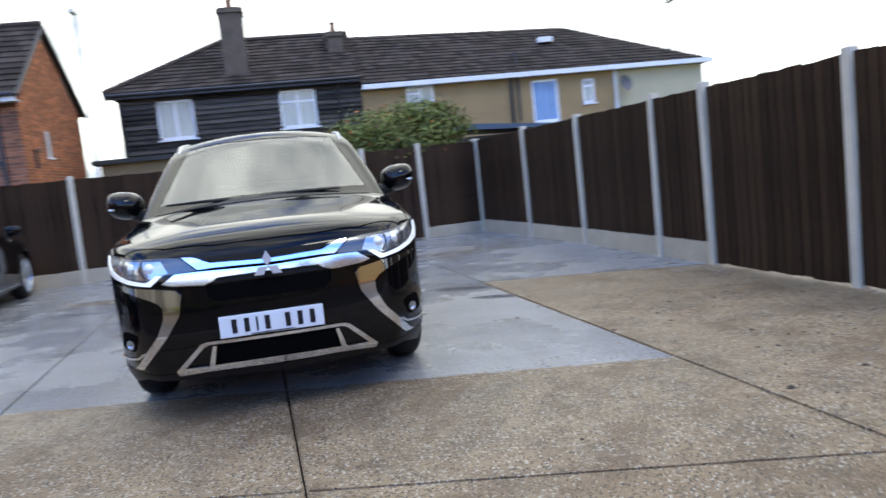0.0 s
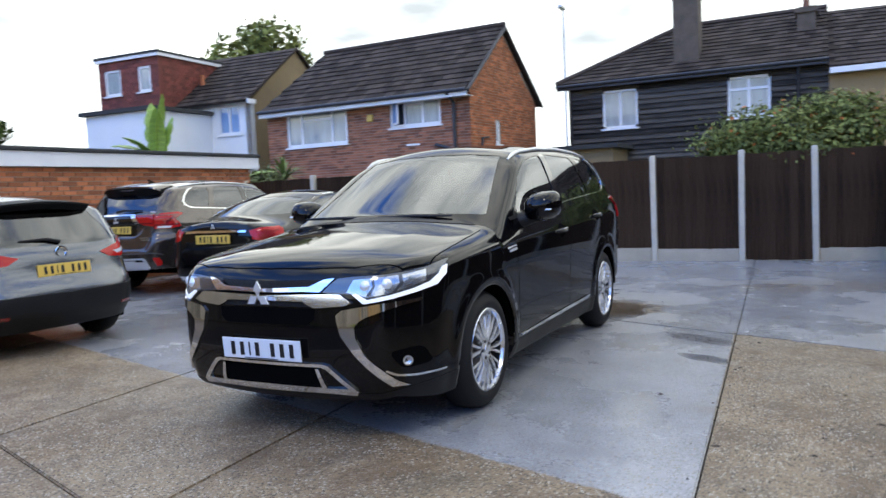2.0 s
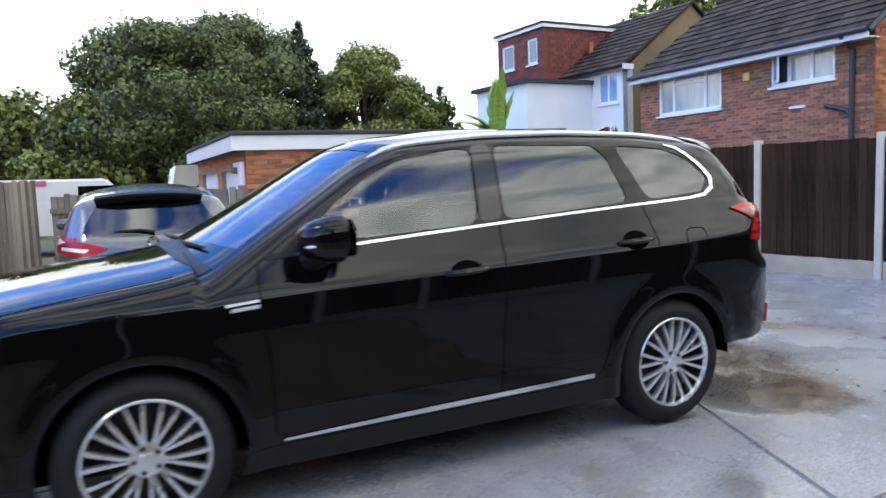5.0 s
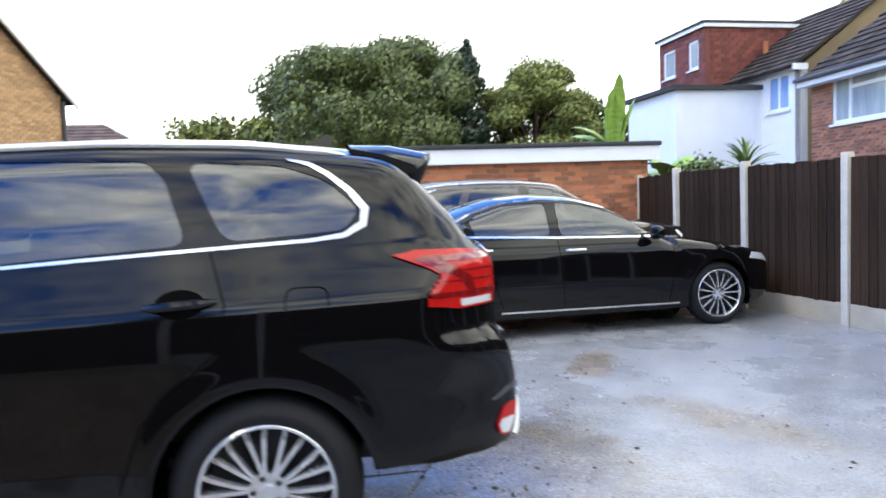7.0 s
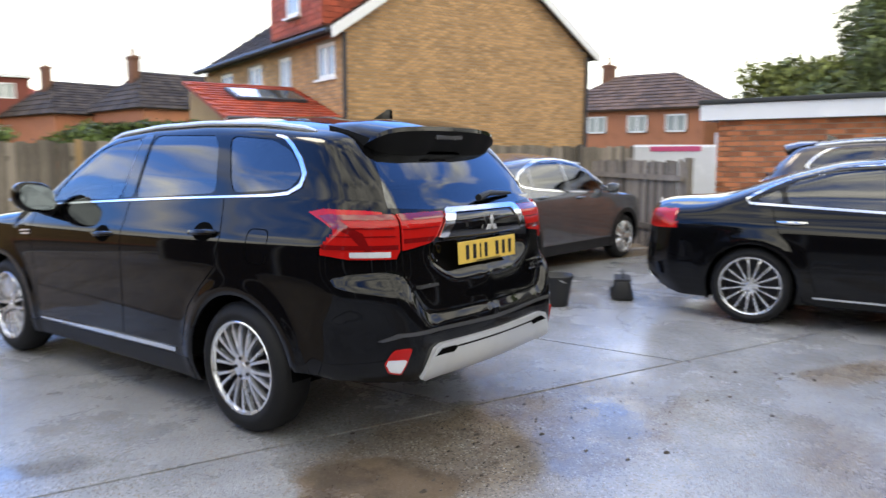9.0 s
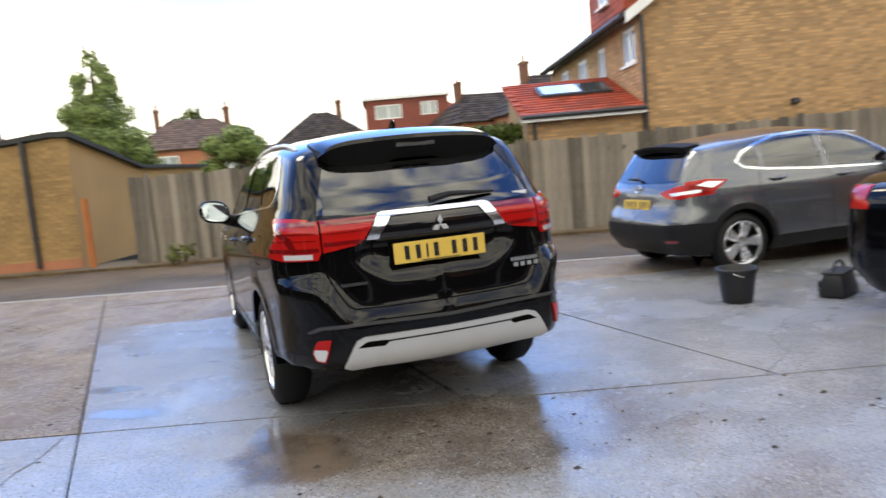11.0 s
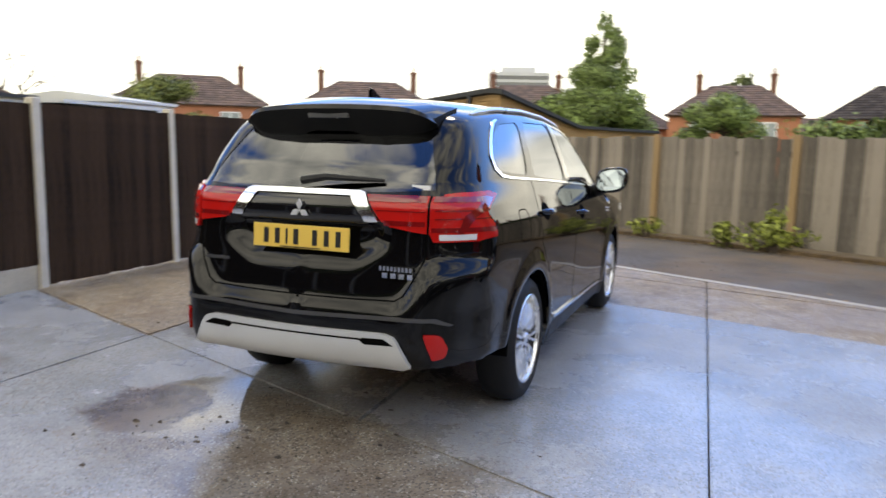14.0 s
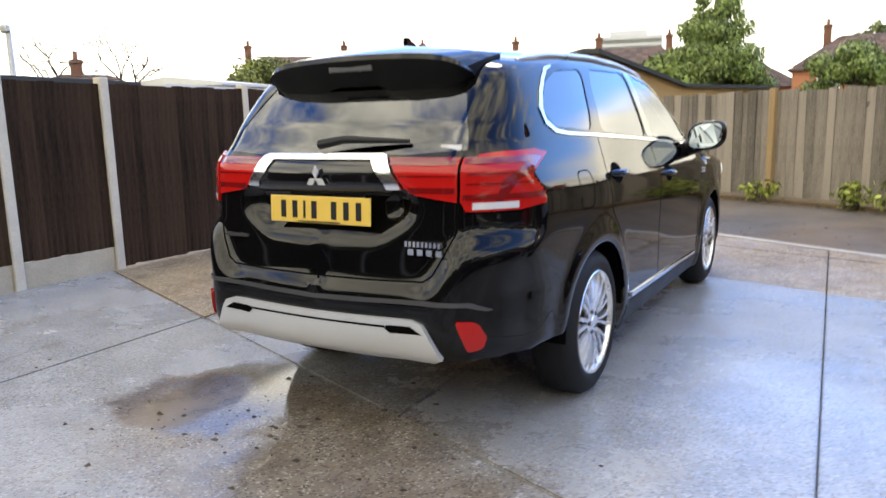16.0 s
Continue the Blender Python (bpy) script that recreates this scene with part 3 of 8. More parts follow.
def paling_fence(name, a, b, label, height, pitch):
    f = thing(name, pose(a[0], a[1], 0), label, "fence")
    inv = f.matrix_world.inverted()
    d = Vector((b[0] - a[0], b[1] - a[1]))
    ang = math.degrees(math.atan2(d.y, d.x))
    m = inv @ pose(a[0], a[1], 0, 0, 0, ang)
    widths = [pitch * k for k in (0.95, 1.1, 1.25, 1.4)]
    mes = [[board_mesh("board", w + 0.012, height + h, 0.004, GREYBOARD) for h in (-0.02, 0.0, 0.012)] for w in widths]
    s = 0.0
    while s < d.length:
        k = random.randrange(4)
        s += widths[k]
        link("board", random.choice(mes[k]), f).matrix_local = m @ pose(s, random.uniform(-0.006, 0.006), random.uniform(-0.01, 0.01), random.uniform(-0.6, 0.6), random.uniform(-0.5, 0.5), 180)
    for z in (0.3, height - 0.3):
        part("rail", newbox(0, -0.06, z, d.length, -0.015, z + 0.08), GREYBOARD, f).matrix_local = m
    for k in range(int(d.length / 2.4) + 1):
        part("post", newbox(-0.05, 0.012, 0, 0.05, 0.10, height + 0.04, bevel=0.006), TIMBER if k in (4, 5) else GREYBOARD, f).matrix_local = m @ Matrix.Translation((min(1.5 + k * 2.4, d.length), 0, 0))
    return f


paling_fence("paling_fence", (-12.6, 0.05), (1.98, -7.22), "weathered grey wooden paling fence along the road", 1.66, 0.115)
paling_fence("paling_fence", (-9.9, 0.4), (-7.5, 3.0), "grey paling fence beside the garage", 1.38, 0.11)


# ---- houses ----
MORTAR = mat("mortar", (0.32, 0.28, 0.23), 0.9, 0, 0.2, 4, 90, 0.3)
RED_BRICK = mat("red_brick", (0.30, 0.122, 0.068), 0.85, 0, 0.4, 3, 120, 0.3, island=0.5)
ORANGE_BRICK = mat("orange_brick", (0.44, 0.155, 0.066), 0.85, 0, 0.4, 3, 120, 0.3, rand=0.5, island=0.5)
YELLOW_BRICK = mat("yellow_brick", (0.47, 0.28, 0.135), 0.85, 0, 0.26, 1.2, 120, 0.3, island=0.4)
GABLE_RENDER = mat("brown_render", (0.24, 0.175, 0.095), 0.9, 0, 0.2, 1.5, 70, 0.4)
TAN_RENDER = mat("tan_render", (0.31, 0.212, 0.105), 0.9, 0, 0.2, 1.5, 70, 0.4)
WHITE_RENDER = mat("white_render", (0.74, 0.77, 0.80), 0.85, 0, 0.06, 1.5, 70, 0.2)
DARK_CLAD = mat("dark_cladding", (0.056, 0.050, 0.044), 0.75, 0, 0.9, 3.0, 40, 0.5, streak=(0.5, 1, 4), rand=0.35, spec=0.25)
SLATE = mat("dark_roof_tile", (0.046, 0.036, 0.031), 0.8, 0, 0.5, 1.5, 60, 0.3, island=0.5, spec=0.2)
BROWN_TILE = mat("brown_roof_tile", (0.098, 0.060, 0.046), 0.8, 0, 0.4, 1.5, 60, 0.3, island=0.5)
RED_TILE = mat("red_roof_tile", (0.36, 0.065, 0.032), 0.7, 0, 0.3, 2, 60, 0.3, island=0.4)
TILE_HUNG = mat("tile_hung_red", (0.17, 0.045, 0.032), 0.75, 0, 0.35, 2, 60, 0.3, island=0.4)
UPVC = mat("white_upvc", (0.78, 0.80, 0.82), 0.35, 0, 0.04, 3, 60, 0.0)
FASCIA = mat("white_fascia", (0.76, 0.77, 0.79), 0.5, 0, 0.06, 2, 60, 0.05)
PIPE = mat("dark_downpipe", (0.03, 0.032, 0.04), 0.45, 0, 0.2, 3, 60, 0.0)
FELT = mat("roofing_felt", (0.035, 0.037, 0.038), 0.85, 0, 0.3, 3, 100, 0.5)
CHIMNEY_BRICK = mat("weathered_chimney_brick", (0.165, 0.078, 0.052), 0.9, 0, 0.4, 4, 60, 0.4)
POT = mat("terracotta_pot", (0.21, 0.10, 0.065), 0.85, 0, 0.3, 4, 60, 0.2)
SOOTY = mat("sooty_brick", (0.10, 0.080, 0.062), 0.9, 0, 0.4, 4, 60, 0.4)
LEAD = mat("lead_flashing", (0.10, 0.10, 0.11), 0.6, 0.2, 0.2, 3, 60, 0.2)


def streaked_pane(name, a, b):
    """Window glass in one streaked colour: a pale curtain, a mirrored sky, a dark pane."""
    return mat(name, tuple((x + y) / 2 for x, y in zip(a, b)), 0.06, 0, 0.25, 1.6, 9, 0.0, streak=(4, 4, 0.3), spec=0.9, rvar=0.03)


PANE = streaked_pane("curtained_pane", (0.24, 0.28, 0.29), (0.46, 0.51, 0.51))
# blue of the reflected sky is put into this pane's base colour
PANE_SKY = streaked_pane("sky_reflection_pane", (0.16, 0.28, 0.5), (0.26, 0.42, 0.66))
PANE_DARK = streaked_pane("dark_pane", (0.03, 0.035, 0.04), (0.08, 0.09, 0.1))


def wall(name, parent, w, z0, z1, holes, material, m, thick=0.2, top=None):
    """A wall along local x at y = 0, facing -y, with openings right through it; top cuts it to a gable (list of x, z)."""
    xs = sorted({0.0, w, *[h[0] for h in holes], *[h[2] for h in holes]})
    zs = sorted({z0, z1, *[h[1] for h in holes], *[h[3] for h in holes]})
    bm = bmesh.new()
    for xa, xb in zip(xs, xs[1:]):
        for za, zb in zip(zs, zs[1:]):
            cx, cz = (xa + xb) / 2, (za + zb) / 2
            if not any(h[0] < cx < h[2] and h[1] < cz < h[3] for h in holes):
                box(bm, xa, 0, za, xb, thick, zb)
    if top:
        prism(bm, [(0, z1), *top, (w, z1)], thick)
    bmesh.ops.remove_doubles(bm, verts=bm.verts, dist=0.0005)
    ob = part(name, bm, material, parent)
    ob.matrix_local = m
    return ob


def bricks(parent, w, z0, z1, holes, material, m, gable=None, singles=0, bl=0.225, bh=0.075, name="brick"):
    """Stretcher courses, each brick proud of its mortar; the first ones singly, the rest joined."""
    V, F, one = [], [], 0
    n = 0
    for c in range(int((z1 - z0) / bh) + (80 if gable else 0)):
        za = z0 + c * bh
        off = -bl / 2 if c % 2 else 0.0
        k = 0
        while True:
            xa = off + k * bl
            k += 1
            xb = min(xa + bl - 0.011, w)
            xa = max(xa, 0.0)
            if xa >= w:
                break
            zb = za + bh - 0.011
            if xb - xa < 0.03:
                continue
            segs = [(xa, xb)]
            for h in holes:
                if za < h[3] and zb > h[1]:
                    segs = [q for p in segs for q in ((p[0], min(p[1], h[0])), (max(p[0], h[2]), p[1])) if q[1] - q[0] > 0.02]
            for xa, xb in segs:
                cx = (xa + xb) / 2
                if zb > z1 and (gable is None or zb > gable(cx)):
                    continue
                d = 0.012 + random.uniform(-0.003, 0.003)
                v = [(xa, 0.002, za), (xb, 0.002, za), (xb, 0.002, zb), (xa, 0.002, zb), (xa + 0.002, -d, za + 0.002), (xb - 0.002, -d, za + 0.002), (xb - 0.002, -d, zb - 0.002), (xa + 0.002, -d, zb - 0.002)]
                f = [(4, 5, 6, 7), (0, 1, 5, 4), (1, 2, 6, 5), (2, 3, 7, 6), (3, 0, 4, 7)]
                if n < singles and abs(xb - xa - bl + 0.011) < 1e-4:
                    n += 1
                    if one == 0:
                        one = bpy.data.meshes.new("brick")
                        one.from_pydata([(p[0] - xa, p[1], p[2] - za) for p in v], [], f)
                        one.materials.append(material)
                    o = link(name, one, parent)
                    o.matrix_local = m @ Matrix.Translation((xa, 0, za))
                    continue
                b = len(V)
                V += v
                F += [tuple(i + b for i in q) for q in f]
    if V:
        o = raw("brickwork", V, F, material, parent)
        o.matrix_local = m
        tagged(o, kind="stuff")


def window(parent, m, x0, z0, x1, z1, cols=(1,), pane=None, transom=(), open_col=None, sill=True, name="window"):
    """A framed window in a wall along local x; transom: columns with a top light."""
    pane = pane or PANE
    wn_ = link(name, None, parent)
    wn_.matrix_local = m @ Matrix.Translation((x0, 0, z0))
    w, h = x1 - x0, z1 - z0
    fw = 0.075
    bm = bmesh.new()
    for a in ((0, 0, w, fw), (0, h - fw, w, h), (0, 0, fw, h), (w - fw, 0, w, h)):
        box(bm, a[0], 0.02, a[1], a[2], 0.09, a[3])
    tot, x = sum(cols), 0.0
    spans = []
    for c in cols:
        spans.append((x, x + w * c / tot))
        x += w * c / tot
    for a, b in spans[1:]:
        box(bm, a - fw / 2, 0.022, fw, a + fw / 2, 0.088, h - fw)
    for i in transom:
        a, b = spans[i]
        box(bm, a, 0.024, h * 0.66, b, 0.086, h * 0.66 + fw)
    part("frame", bm, UPVC, wn_)
    for i, (a, b) in enumerate(spans):
        if i == open_col:
            mm = Matrix.Translation((a + fw, 0.02, 0)) @ pose(0, 0, 0, 0, 0, -38)
            part("casement", newbox(0, -0.02, fw, b - a - fw, 0.02, h - fw), UPVC, wn_).matrix_local = mm
            part("pane", newbox(0.04, -0.026, fw + 0.05, b - a - fw - 0.04, 0.026, h - fw - 0.05), PANE_SKY, wn_).matrix_local = mm
            # no glass here: added dark sheet stands for the dim room behind the opening
            part("pane", newbox(a + fw / 2, 0.10, fw / 2, b - fw / 2, 0.11, h - fw / 2), PANE_DARK, wn_)
        else:
            part("pane", newbox(a + fw / 2, 0.05, fw / 2, b - fw / 2, 0.06, h - fw / 2), pane, wn_)
    if sill:
        part("sill", newbox(-0.05, -0.06, -0.05, w + 0.05, 0.06, -0.002), UPVC, wn_)
    return wn_


def tiles(parent, quad, material, tw=0.3, th=0.26, name="roof", clip=None, label=""):
    """A tiled slope over a quad (eave left, eave right, ridge right, ridge left): a deck and stepped courses of tiles."""
    a, b, c, d = [Vector(q) for q in quad]
    n = (b - a).cross(d - a).normalized()
    if n.z < 0:
        n = -n
    bm = bmesh.new()
    top = [bm.verts.new(p) for p in (a, b, c, d)]
    bot = [bm.verts.new(p - n * 0.06) for p in (a, b, c, d)]
    bm.faces.new(top)
    bm.faces.new(bot[::-1])
    for i in range(4):
        bm.faces.new((top[i], bot[i], bot[(i + 1) % 4], top[(i + 1) % 4]))
    bmesh.ops.recalc_face_normals(bm, faces=bm.faces)
    deck = part(name, bm, material, parent, label)
    rise = ((c + d) / 2 - (a + b) / 2).length
    rows = max(1, int(rise / th))
    V, F = [], []
    for r in range(rows):
        t0, t1 = r / rows, min(1, (r + 1.12) / rows)
        l0, r0 = a.lerp(d, t0), b.lerp(c, t0)
        l1, r1 = a.lerp(d, t1), b.lerp(c, t1)
        L = (r0 - l0).length
        k = max(1, int(L / tw))
        for i in range(k):
            u0, u1 = (i + (0.5 if r % 2 else 0)) / k, (i + (1.5 if r % 2 else 1)) / k - 0.012 / max(L, 0.1)
            u0, u1 = min(u0, 1), min(u1, 1)
            if u1 - u0 < 0.1 / k:
                continue
            j = random.uniform(0, 0.006)
            p = [l0.lerp(r0, u0) + n * (0.034 + j), l0.lerp(r0, u1) + n * (0.034 + j), l1.lerp(r1, u1) + n * 0.006, l1.lerp(r1, u0) + n * 0.006]
            q = [l0.lerp(r0, u0), l0.lerp(r0, u1)]
            base = len(V)
            V += [*p, *q]
            F += [(base, base + 1, base + 2, base + 3), (base + 4, base + 5, base + 1, base), (base + 4, base, base + 3), (base + 5, base + 2, base + 1)]
    t = raw("roof_tiles", V, F, material, deck)
    tagged(t, kind="stuff")
    return deck


def chimney(parent, x, y, z0, z1, w, d, material, pots=2):
    c = part("chimney", newbox(x - w / 2, y - d / 2, z0, x + w / 2, y + d / 2, z1), material, parent)
    part("chimney_cap", newbox(x - w / 2 - 0.05, y - d / 2 - 0.05, z1 - 0.16, x + w / 2 + 0.05, y + d / 2 + 0.05, z1 - 0.04), material, c)
    for k in range(pots):
        bm = bmesh.new()
        lathe(bm, [(0, 0.10), (0.3, 0.085), (0.32, 0.10), (0.36, 0.10), (0.36, 0.001)], 12, "z")
        part("chimney_pot", bm, POT, c, smooth=True).matrix_local = pose(x, y - d / 2 + d * (k + 0.5) / pots, z1)
    return c


def gutter(parent, a, b, r=0.05):
    bm = bmesh.new()
    tube(bm, [a, b], r, 8)
    return part("gutter", bm, PIPE, parent, smooth=True)


def downpipe(parent, pts, r=0.035):
    bm = bmesh.new()
    tube(bm, pts, r, 8)
    return part("downpipe", bm, PIPE, parent, smooth=True)


SIDE = pose(0, 0, 0, 0, 0, 90)


# the red brick house behind the back fence
def brick_house():
    h = thing("brick_house", pose(-12.66, 15.31, 0, 0, 0, -1.5) @ Matrix.Scale(1.047, 4), "red brick house with dark tiled roof and white windows", "house")
    W, D, E = 6.7, 4.6, 3.86
    I = Matrix()
    w1, w2 = (0.72, 2.74, 2.88, 3.80), (4.3, 3.03, 5.86, 3.86)
    wall("wall", h, W, 0, E, [w1, w2], MORTAR, I)
    bricks(h, W, 1.3, E, [w1, w2], RED_BRICK, I)
    window(h, I, *w1, (1, 2, 1), transom=(1,))
    window(h, I, *w2, (1, 1.25, 1.25), transom=(1,), open_col=0)
    g = pose(W, 0, 0, 0, 0, 90)
    gw = (1.55, 2.5, 1.86, 3.15)
    wall("gable_wall", h, D, 0, E, [gw], MORTAR, g, top=[(D / 2 - 0.1, 5.66)])
    bricks(h, D, 1.3, E, [gw], ORANGE_BRICK, g, gable=lambda x: 5.66 - abs(x - D / 2 + 0.1) * (5.66 - E) / (D / 2))
    window(h, g, *gw)
    part("wall", newbox(0, 0.2, 0, 0.2, D, E), MORTAR, h)
    part("wall", newbox(0, D - 0.2, 0, W, D, E), MORTAR, h)
    R = 5.78
    tiles(h, [(0.0, -0.35, E - 0.05), (W + 0.1, -0.35, E - 0.05), (W + 0.1, 2.2, R), (0.6, 2.2, R)], SLATE)
    tiles(h, [(W + 0.1, D + 0.3, E - 0.05), (0, D + 0.3, E - 0.05), (0.6, 2.2, R), (W + 0.1, 2.2, R)], SLATE)
    bm = bmesh.new()
    tube(bm, [(0.6, 2.2, R + 0.03), (W + 0.12, 2.2, R + 0.03)], 0.08, 8)
    part("ridge", bm, SLATE, h, smooth=True)
    part("fascia", newbox(-0.02, -0.36, E - 0.22, W + 0.1, -0.33, E - 0.06), FASCIA, h)
    part("soffit", newbox(-0.02, -0.33, E - 0.21, W + 0.1, 0.0, E - 0.19), FASCIA, h)
    for y0, y1 in ((-0.35, 2.2), (D + 0.3, 2.2)):
        bm = bmesh.new()
        tube(bm, [(W + 0.12, y0, E - 0.1), (W + 0.12, y1, R - 0.05)], 0.05, 6)
        part("bargeboard", bm, PIPE, h)
    gutter(h, (-0.05, -0.40, E - 0.07), (W + 0.1, -0.40, E - 0.07))
    downpipe(h, [(W - 0.45, -0.38, E - 0.1), (W - 0.42, -0.08, E - 0.35), (W - 0.42, -0.08, 0.2)], 0.05)
    downpipe(h, [(W - 1.0, -0.08, 2.5), (W - 0.5, -0.08, 2.35), (W - 0.42, -0.08, 2.2)], 0.045)
    part("burglar_alarm", newbox(3.58, -0.07, 3.26, 3.76, -0.01, 3.45, bevel=0.02), PLATE_YELLOW, h)
    part("vent", newbox(4.8, -0.05, 2.52, 5.2, -0.01, 2.57), UPVC, h)
    downpipe(h, [(W + 0.06, 0.55, 2.2), (W + 0.06, 0.55, 2.62), (W + 0.06, 0.95, 2.66)], 0.03)
    return h


brick_house()


# its neighbour with a white extension and a tile-hung dormer
def dormer_house():
    h = thing("dormer_house", pose(-22.19, 15.32, 0, 0, 0, 2.6) @ Matrix.Scale(1.015, 4), "yellow brick house with white extension and red dormer", "house")
    W, E = 8.4, 4.45
    I = Matrix.Translation((2.9, 0, 0))
    w1 = (4.2, 3.45, 5.1, 4.40)
    wall("wall", h, W - 2.9, 0, E + 0.05, [w1], WHITE_RENDER, I)
    window(h, I, *w1, (1, 1), pane=PANE_SKY)
    g = pose(W, 0, 0, 0, 0, 90)
    D = 5.2
    wall("gable_wall", h, D, 0, E, [], GABLE_RENDER, g, top=[(D / 2, 6.42)])
    tiles(h, [(2.7, -0.3, E), (W + 0.12, -0.3, E), (W + 0.12, D / 2, 6.5), (2.7, D / 2, 6.5)], SLATE)
    tiles(h, [(W + 0.12, D + 0.3, E), (2.7, D + 0.3, E), (2.7, D / 2, 6.5), (W + 0.12, D / 2, 6.5)], SLATE)
    part("end_wall", newbox(2.9, 0.2, 0, 3.1, D, E), WHITE_RENDER, h)
    part("bargeboard", newbox(W + 0.1, -0.3, E - 0.1, W + 0.16, 0.1, E + 0.05), FASCIA, h)
    # white extension before it
    x = Matrix.Translation((4.0, -2.48, 0))
    wall("extension_wall", h, 2.8, 0, 4.12, [], WHITE_RENDER, x)
    part("extension_side", newbox(4.0, -2.28, 0, 4.2, 0.05, 4.12), WHITE_RENDER, h)
    part("extension_side", newbox(6.6, -2.28, 0, 6.8, 0.05, 4.12), WHITE_RENDER, h)
    part("extension_roof", newbox(3.85, -2.62, 4.12, 6.92, 0.4, 4.24), FELT, h)
    # red dormer
    d = Matrix.Translation((2.88, -0.85, 0))
    d1, d2 = (0.25, 4.98, 0.98, 5.82), (1.75, 5.0, 2.3, 5.82)
    wall("dormer_wall", h, 2.65, 4.24, 6.12, [d1, d2], TILE_HUNG, d, thick=0.15)
    bricks(h, 2.65, 4.26, 6.10, [d1, d2], TILE_HUNG, d, bl=0.24, bh=0.12)
    window(h, d, *d1, (1,))
    window(h, d, *d2, (1,))
    part("dormer_side", newbox(5.38, -0.7, 4.24, 5.53, 2.6, 6.12), TILE_HUNG, h)
    part("dormer_side", newbox(2.88, -0.7, 4.24, 3.03, 2.6, 6.12), TILE_HUNG, h)
    bricks(h, 3.2, 4.26, 6.10, [], TILE_HUNG, Matrix.Translation((5.53, -0.7, 0)) @ SIDE, bl=0.24, bh=0.12)
    part("dormer_roof", newbox(2.78, -0.97, 6.18, 5.63, 2.7, 6.26), FELT, h)
    part("dormer_fascia", newbox(2.80, -0.95, 6.08, 5.61, -0.91, 6.185), FASCIA, h)
    part("dormer_fascia", newbox(5.58, -0.91, 6.08, 5.62, 2.65, 6.185), FASCIA, h)
    bm = bmesh.new()
    lathe(bm, [(0, 0.07), (0.55, 0.07), (0.55, 0.001)], 10, "z")
    part("flue", bm, ORANGE_BRICK, h).matrix_local = pose(5.75, 0.9, 5.1)
    return h


dormer_house()


# the dark clad house and the tan terrace
def clad_house():
    h = thing("clad_house", pose(-4.4, 20.0, 0), "black timber clad house with hipped tiled roof", "house")
    W, D, E, R = 7.3, 4.6, 4.42, 6.25
    I = Matrix()
    ws = [(1.07, 3.03, 2.15, 4.2), (4.71, 3.06, 5.85, 4.22)]
    wall("wall", h, W, 0, E, ws, DARK_CLAD, I)
    for i, w in enumerate(ws):
        window(h, I, *w, (1, 1), transom=(0, 1) if i else ())
    V, F = [], []
    z = 1.6
    while z < E - 0.05:
        spans = [(0.0, W)]
        for a in ws:
            if a[1] - 0.16 < z < a[3]:
                spans = [s for p, q in spans for s in ((p, min(q, a[0])), (max(p, a[2]), q)) if s[1] - s[0] > 0.05]
        for p, q in spans:
            t = random.uniform(-0.006, 0.006)
            raw("weatherboard", [(p, -0.004, z + 0.16), (q, -0.004, z + 0.16), (q, -0.06 + t, z), (p, -0.06 - t, z), (p, 0.01, z), (q, 0.01, z)], [(0, 3, 2, 1), (3, 4, 5, 2)], DARK_CLAD, h)
        z += 0.15
    part("wall", newbox(0, 0.2, 0, 0.2, D, E), DARK_CLAD, h)
    e = E + 0.06
    tiles(h, [(-0.3, -0.3, e), (W, -0.3, e), (W, D / 2, R), (3.1, D / 2, R)], SLATE)
    tiles(h, [(-0.3, D + 0.3, e), (-0.3, -0.3, e), (3.1, D / 2, R), (3.05, D / 2, R)], SLATE)
    tiles(h, [(W, D + 0.3, e), (-0.3, D + 0.3, e), (3.1, D / 2, R), (W, D / 2, R)], SLATE)
    bm = bmesh.new()
    tube(bm, [(-0.3, -0.3, e + 0.04), (3.1, D / 2, R + 0.04), (W, D / 2, R + 0.04)], 0.08, 8)
    part("ridge", bm, SLATE, h, smooth=True)
    gutter(h, (-0.3, -0.36, E), (W, -0.36, E))
    part("fascia", newbox(-0.3, -0.31, E - 0.12, W, -0.28, E + 0.04), PIPE, h)
    downpipe(h, [(0.1, -0.3, E), (0.08, -0.08, E - 0.3), (0.08, -0.08, 0.3)])
    downpipe(h, [(W - 0.75, -0.3, E), (W - 0.75, -0.08, E - 0.3), (W - 0.75, -0.08, 0.3)])
    chimney(h, 3.55, 0.62, 4.55, 6.9, 0.72, 0.8, SOOTY)
    chimney(h, 6.75, 1.5, 5.2, 6.15, 0.5, 0.8, SOOTY, 1)
    part("flat_roof", newbox(-0.5, -2.1, 2.36, 2.0, 0.0, 2.48), FELT, h)
    part("lean_to_wall", newbox(-0.3, -1.9, 0, 1.8, 0.0, 2.36), GABLE_RENDER, h)
    bm = bmesh.new()
    tube(bm, [(3.3, 1.0, 6.9), (3.3, 1.0, 7.5)], 0.015, 6)
    tube(bm, [(2.9, 1.0, 7.25), (3.5, 1.0, 7.42)], 0.01, 6)
    for k in range(6):
        tube(bm, [(2.95 + 0.1 * k, 0.8, 7.27 + 0.028 * k), (2.95 + 0.1 * k, 1.2, 7.27 + 0.028 * k)], 0.006, 4)
    part("television_aerial", bm, LEAD, h)


clad_house()


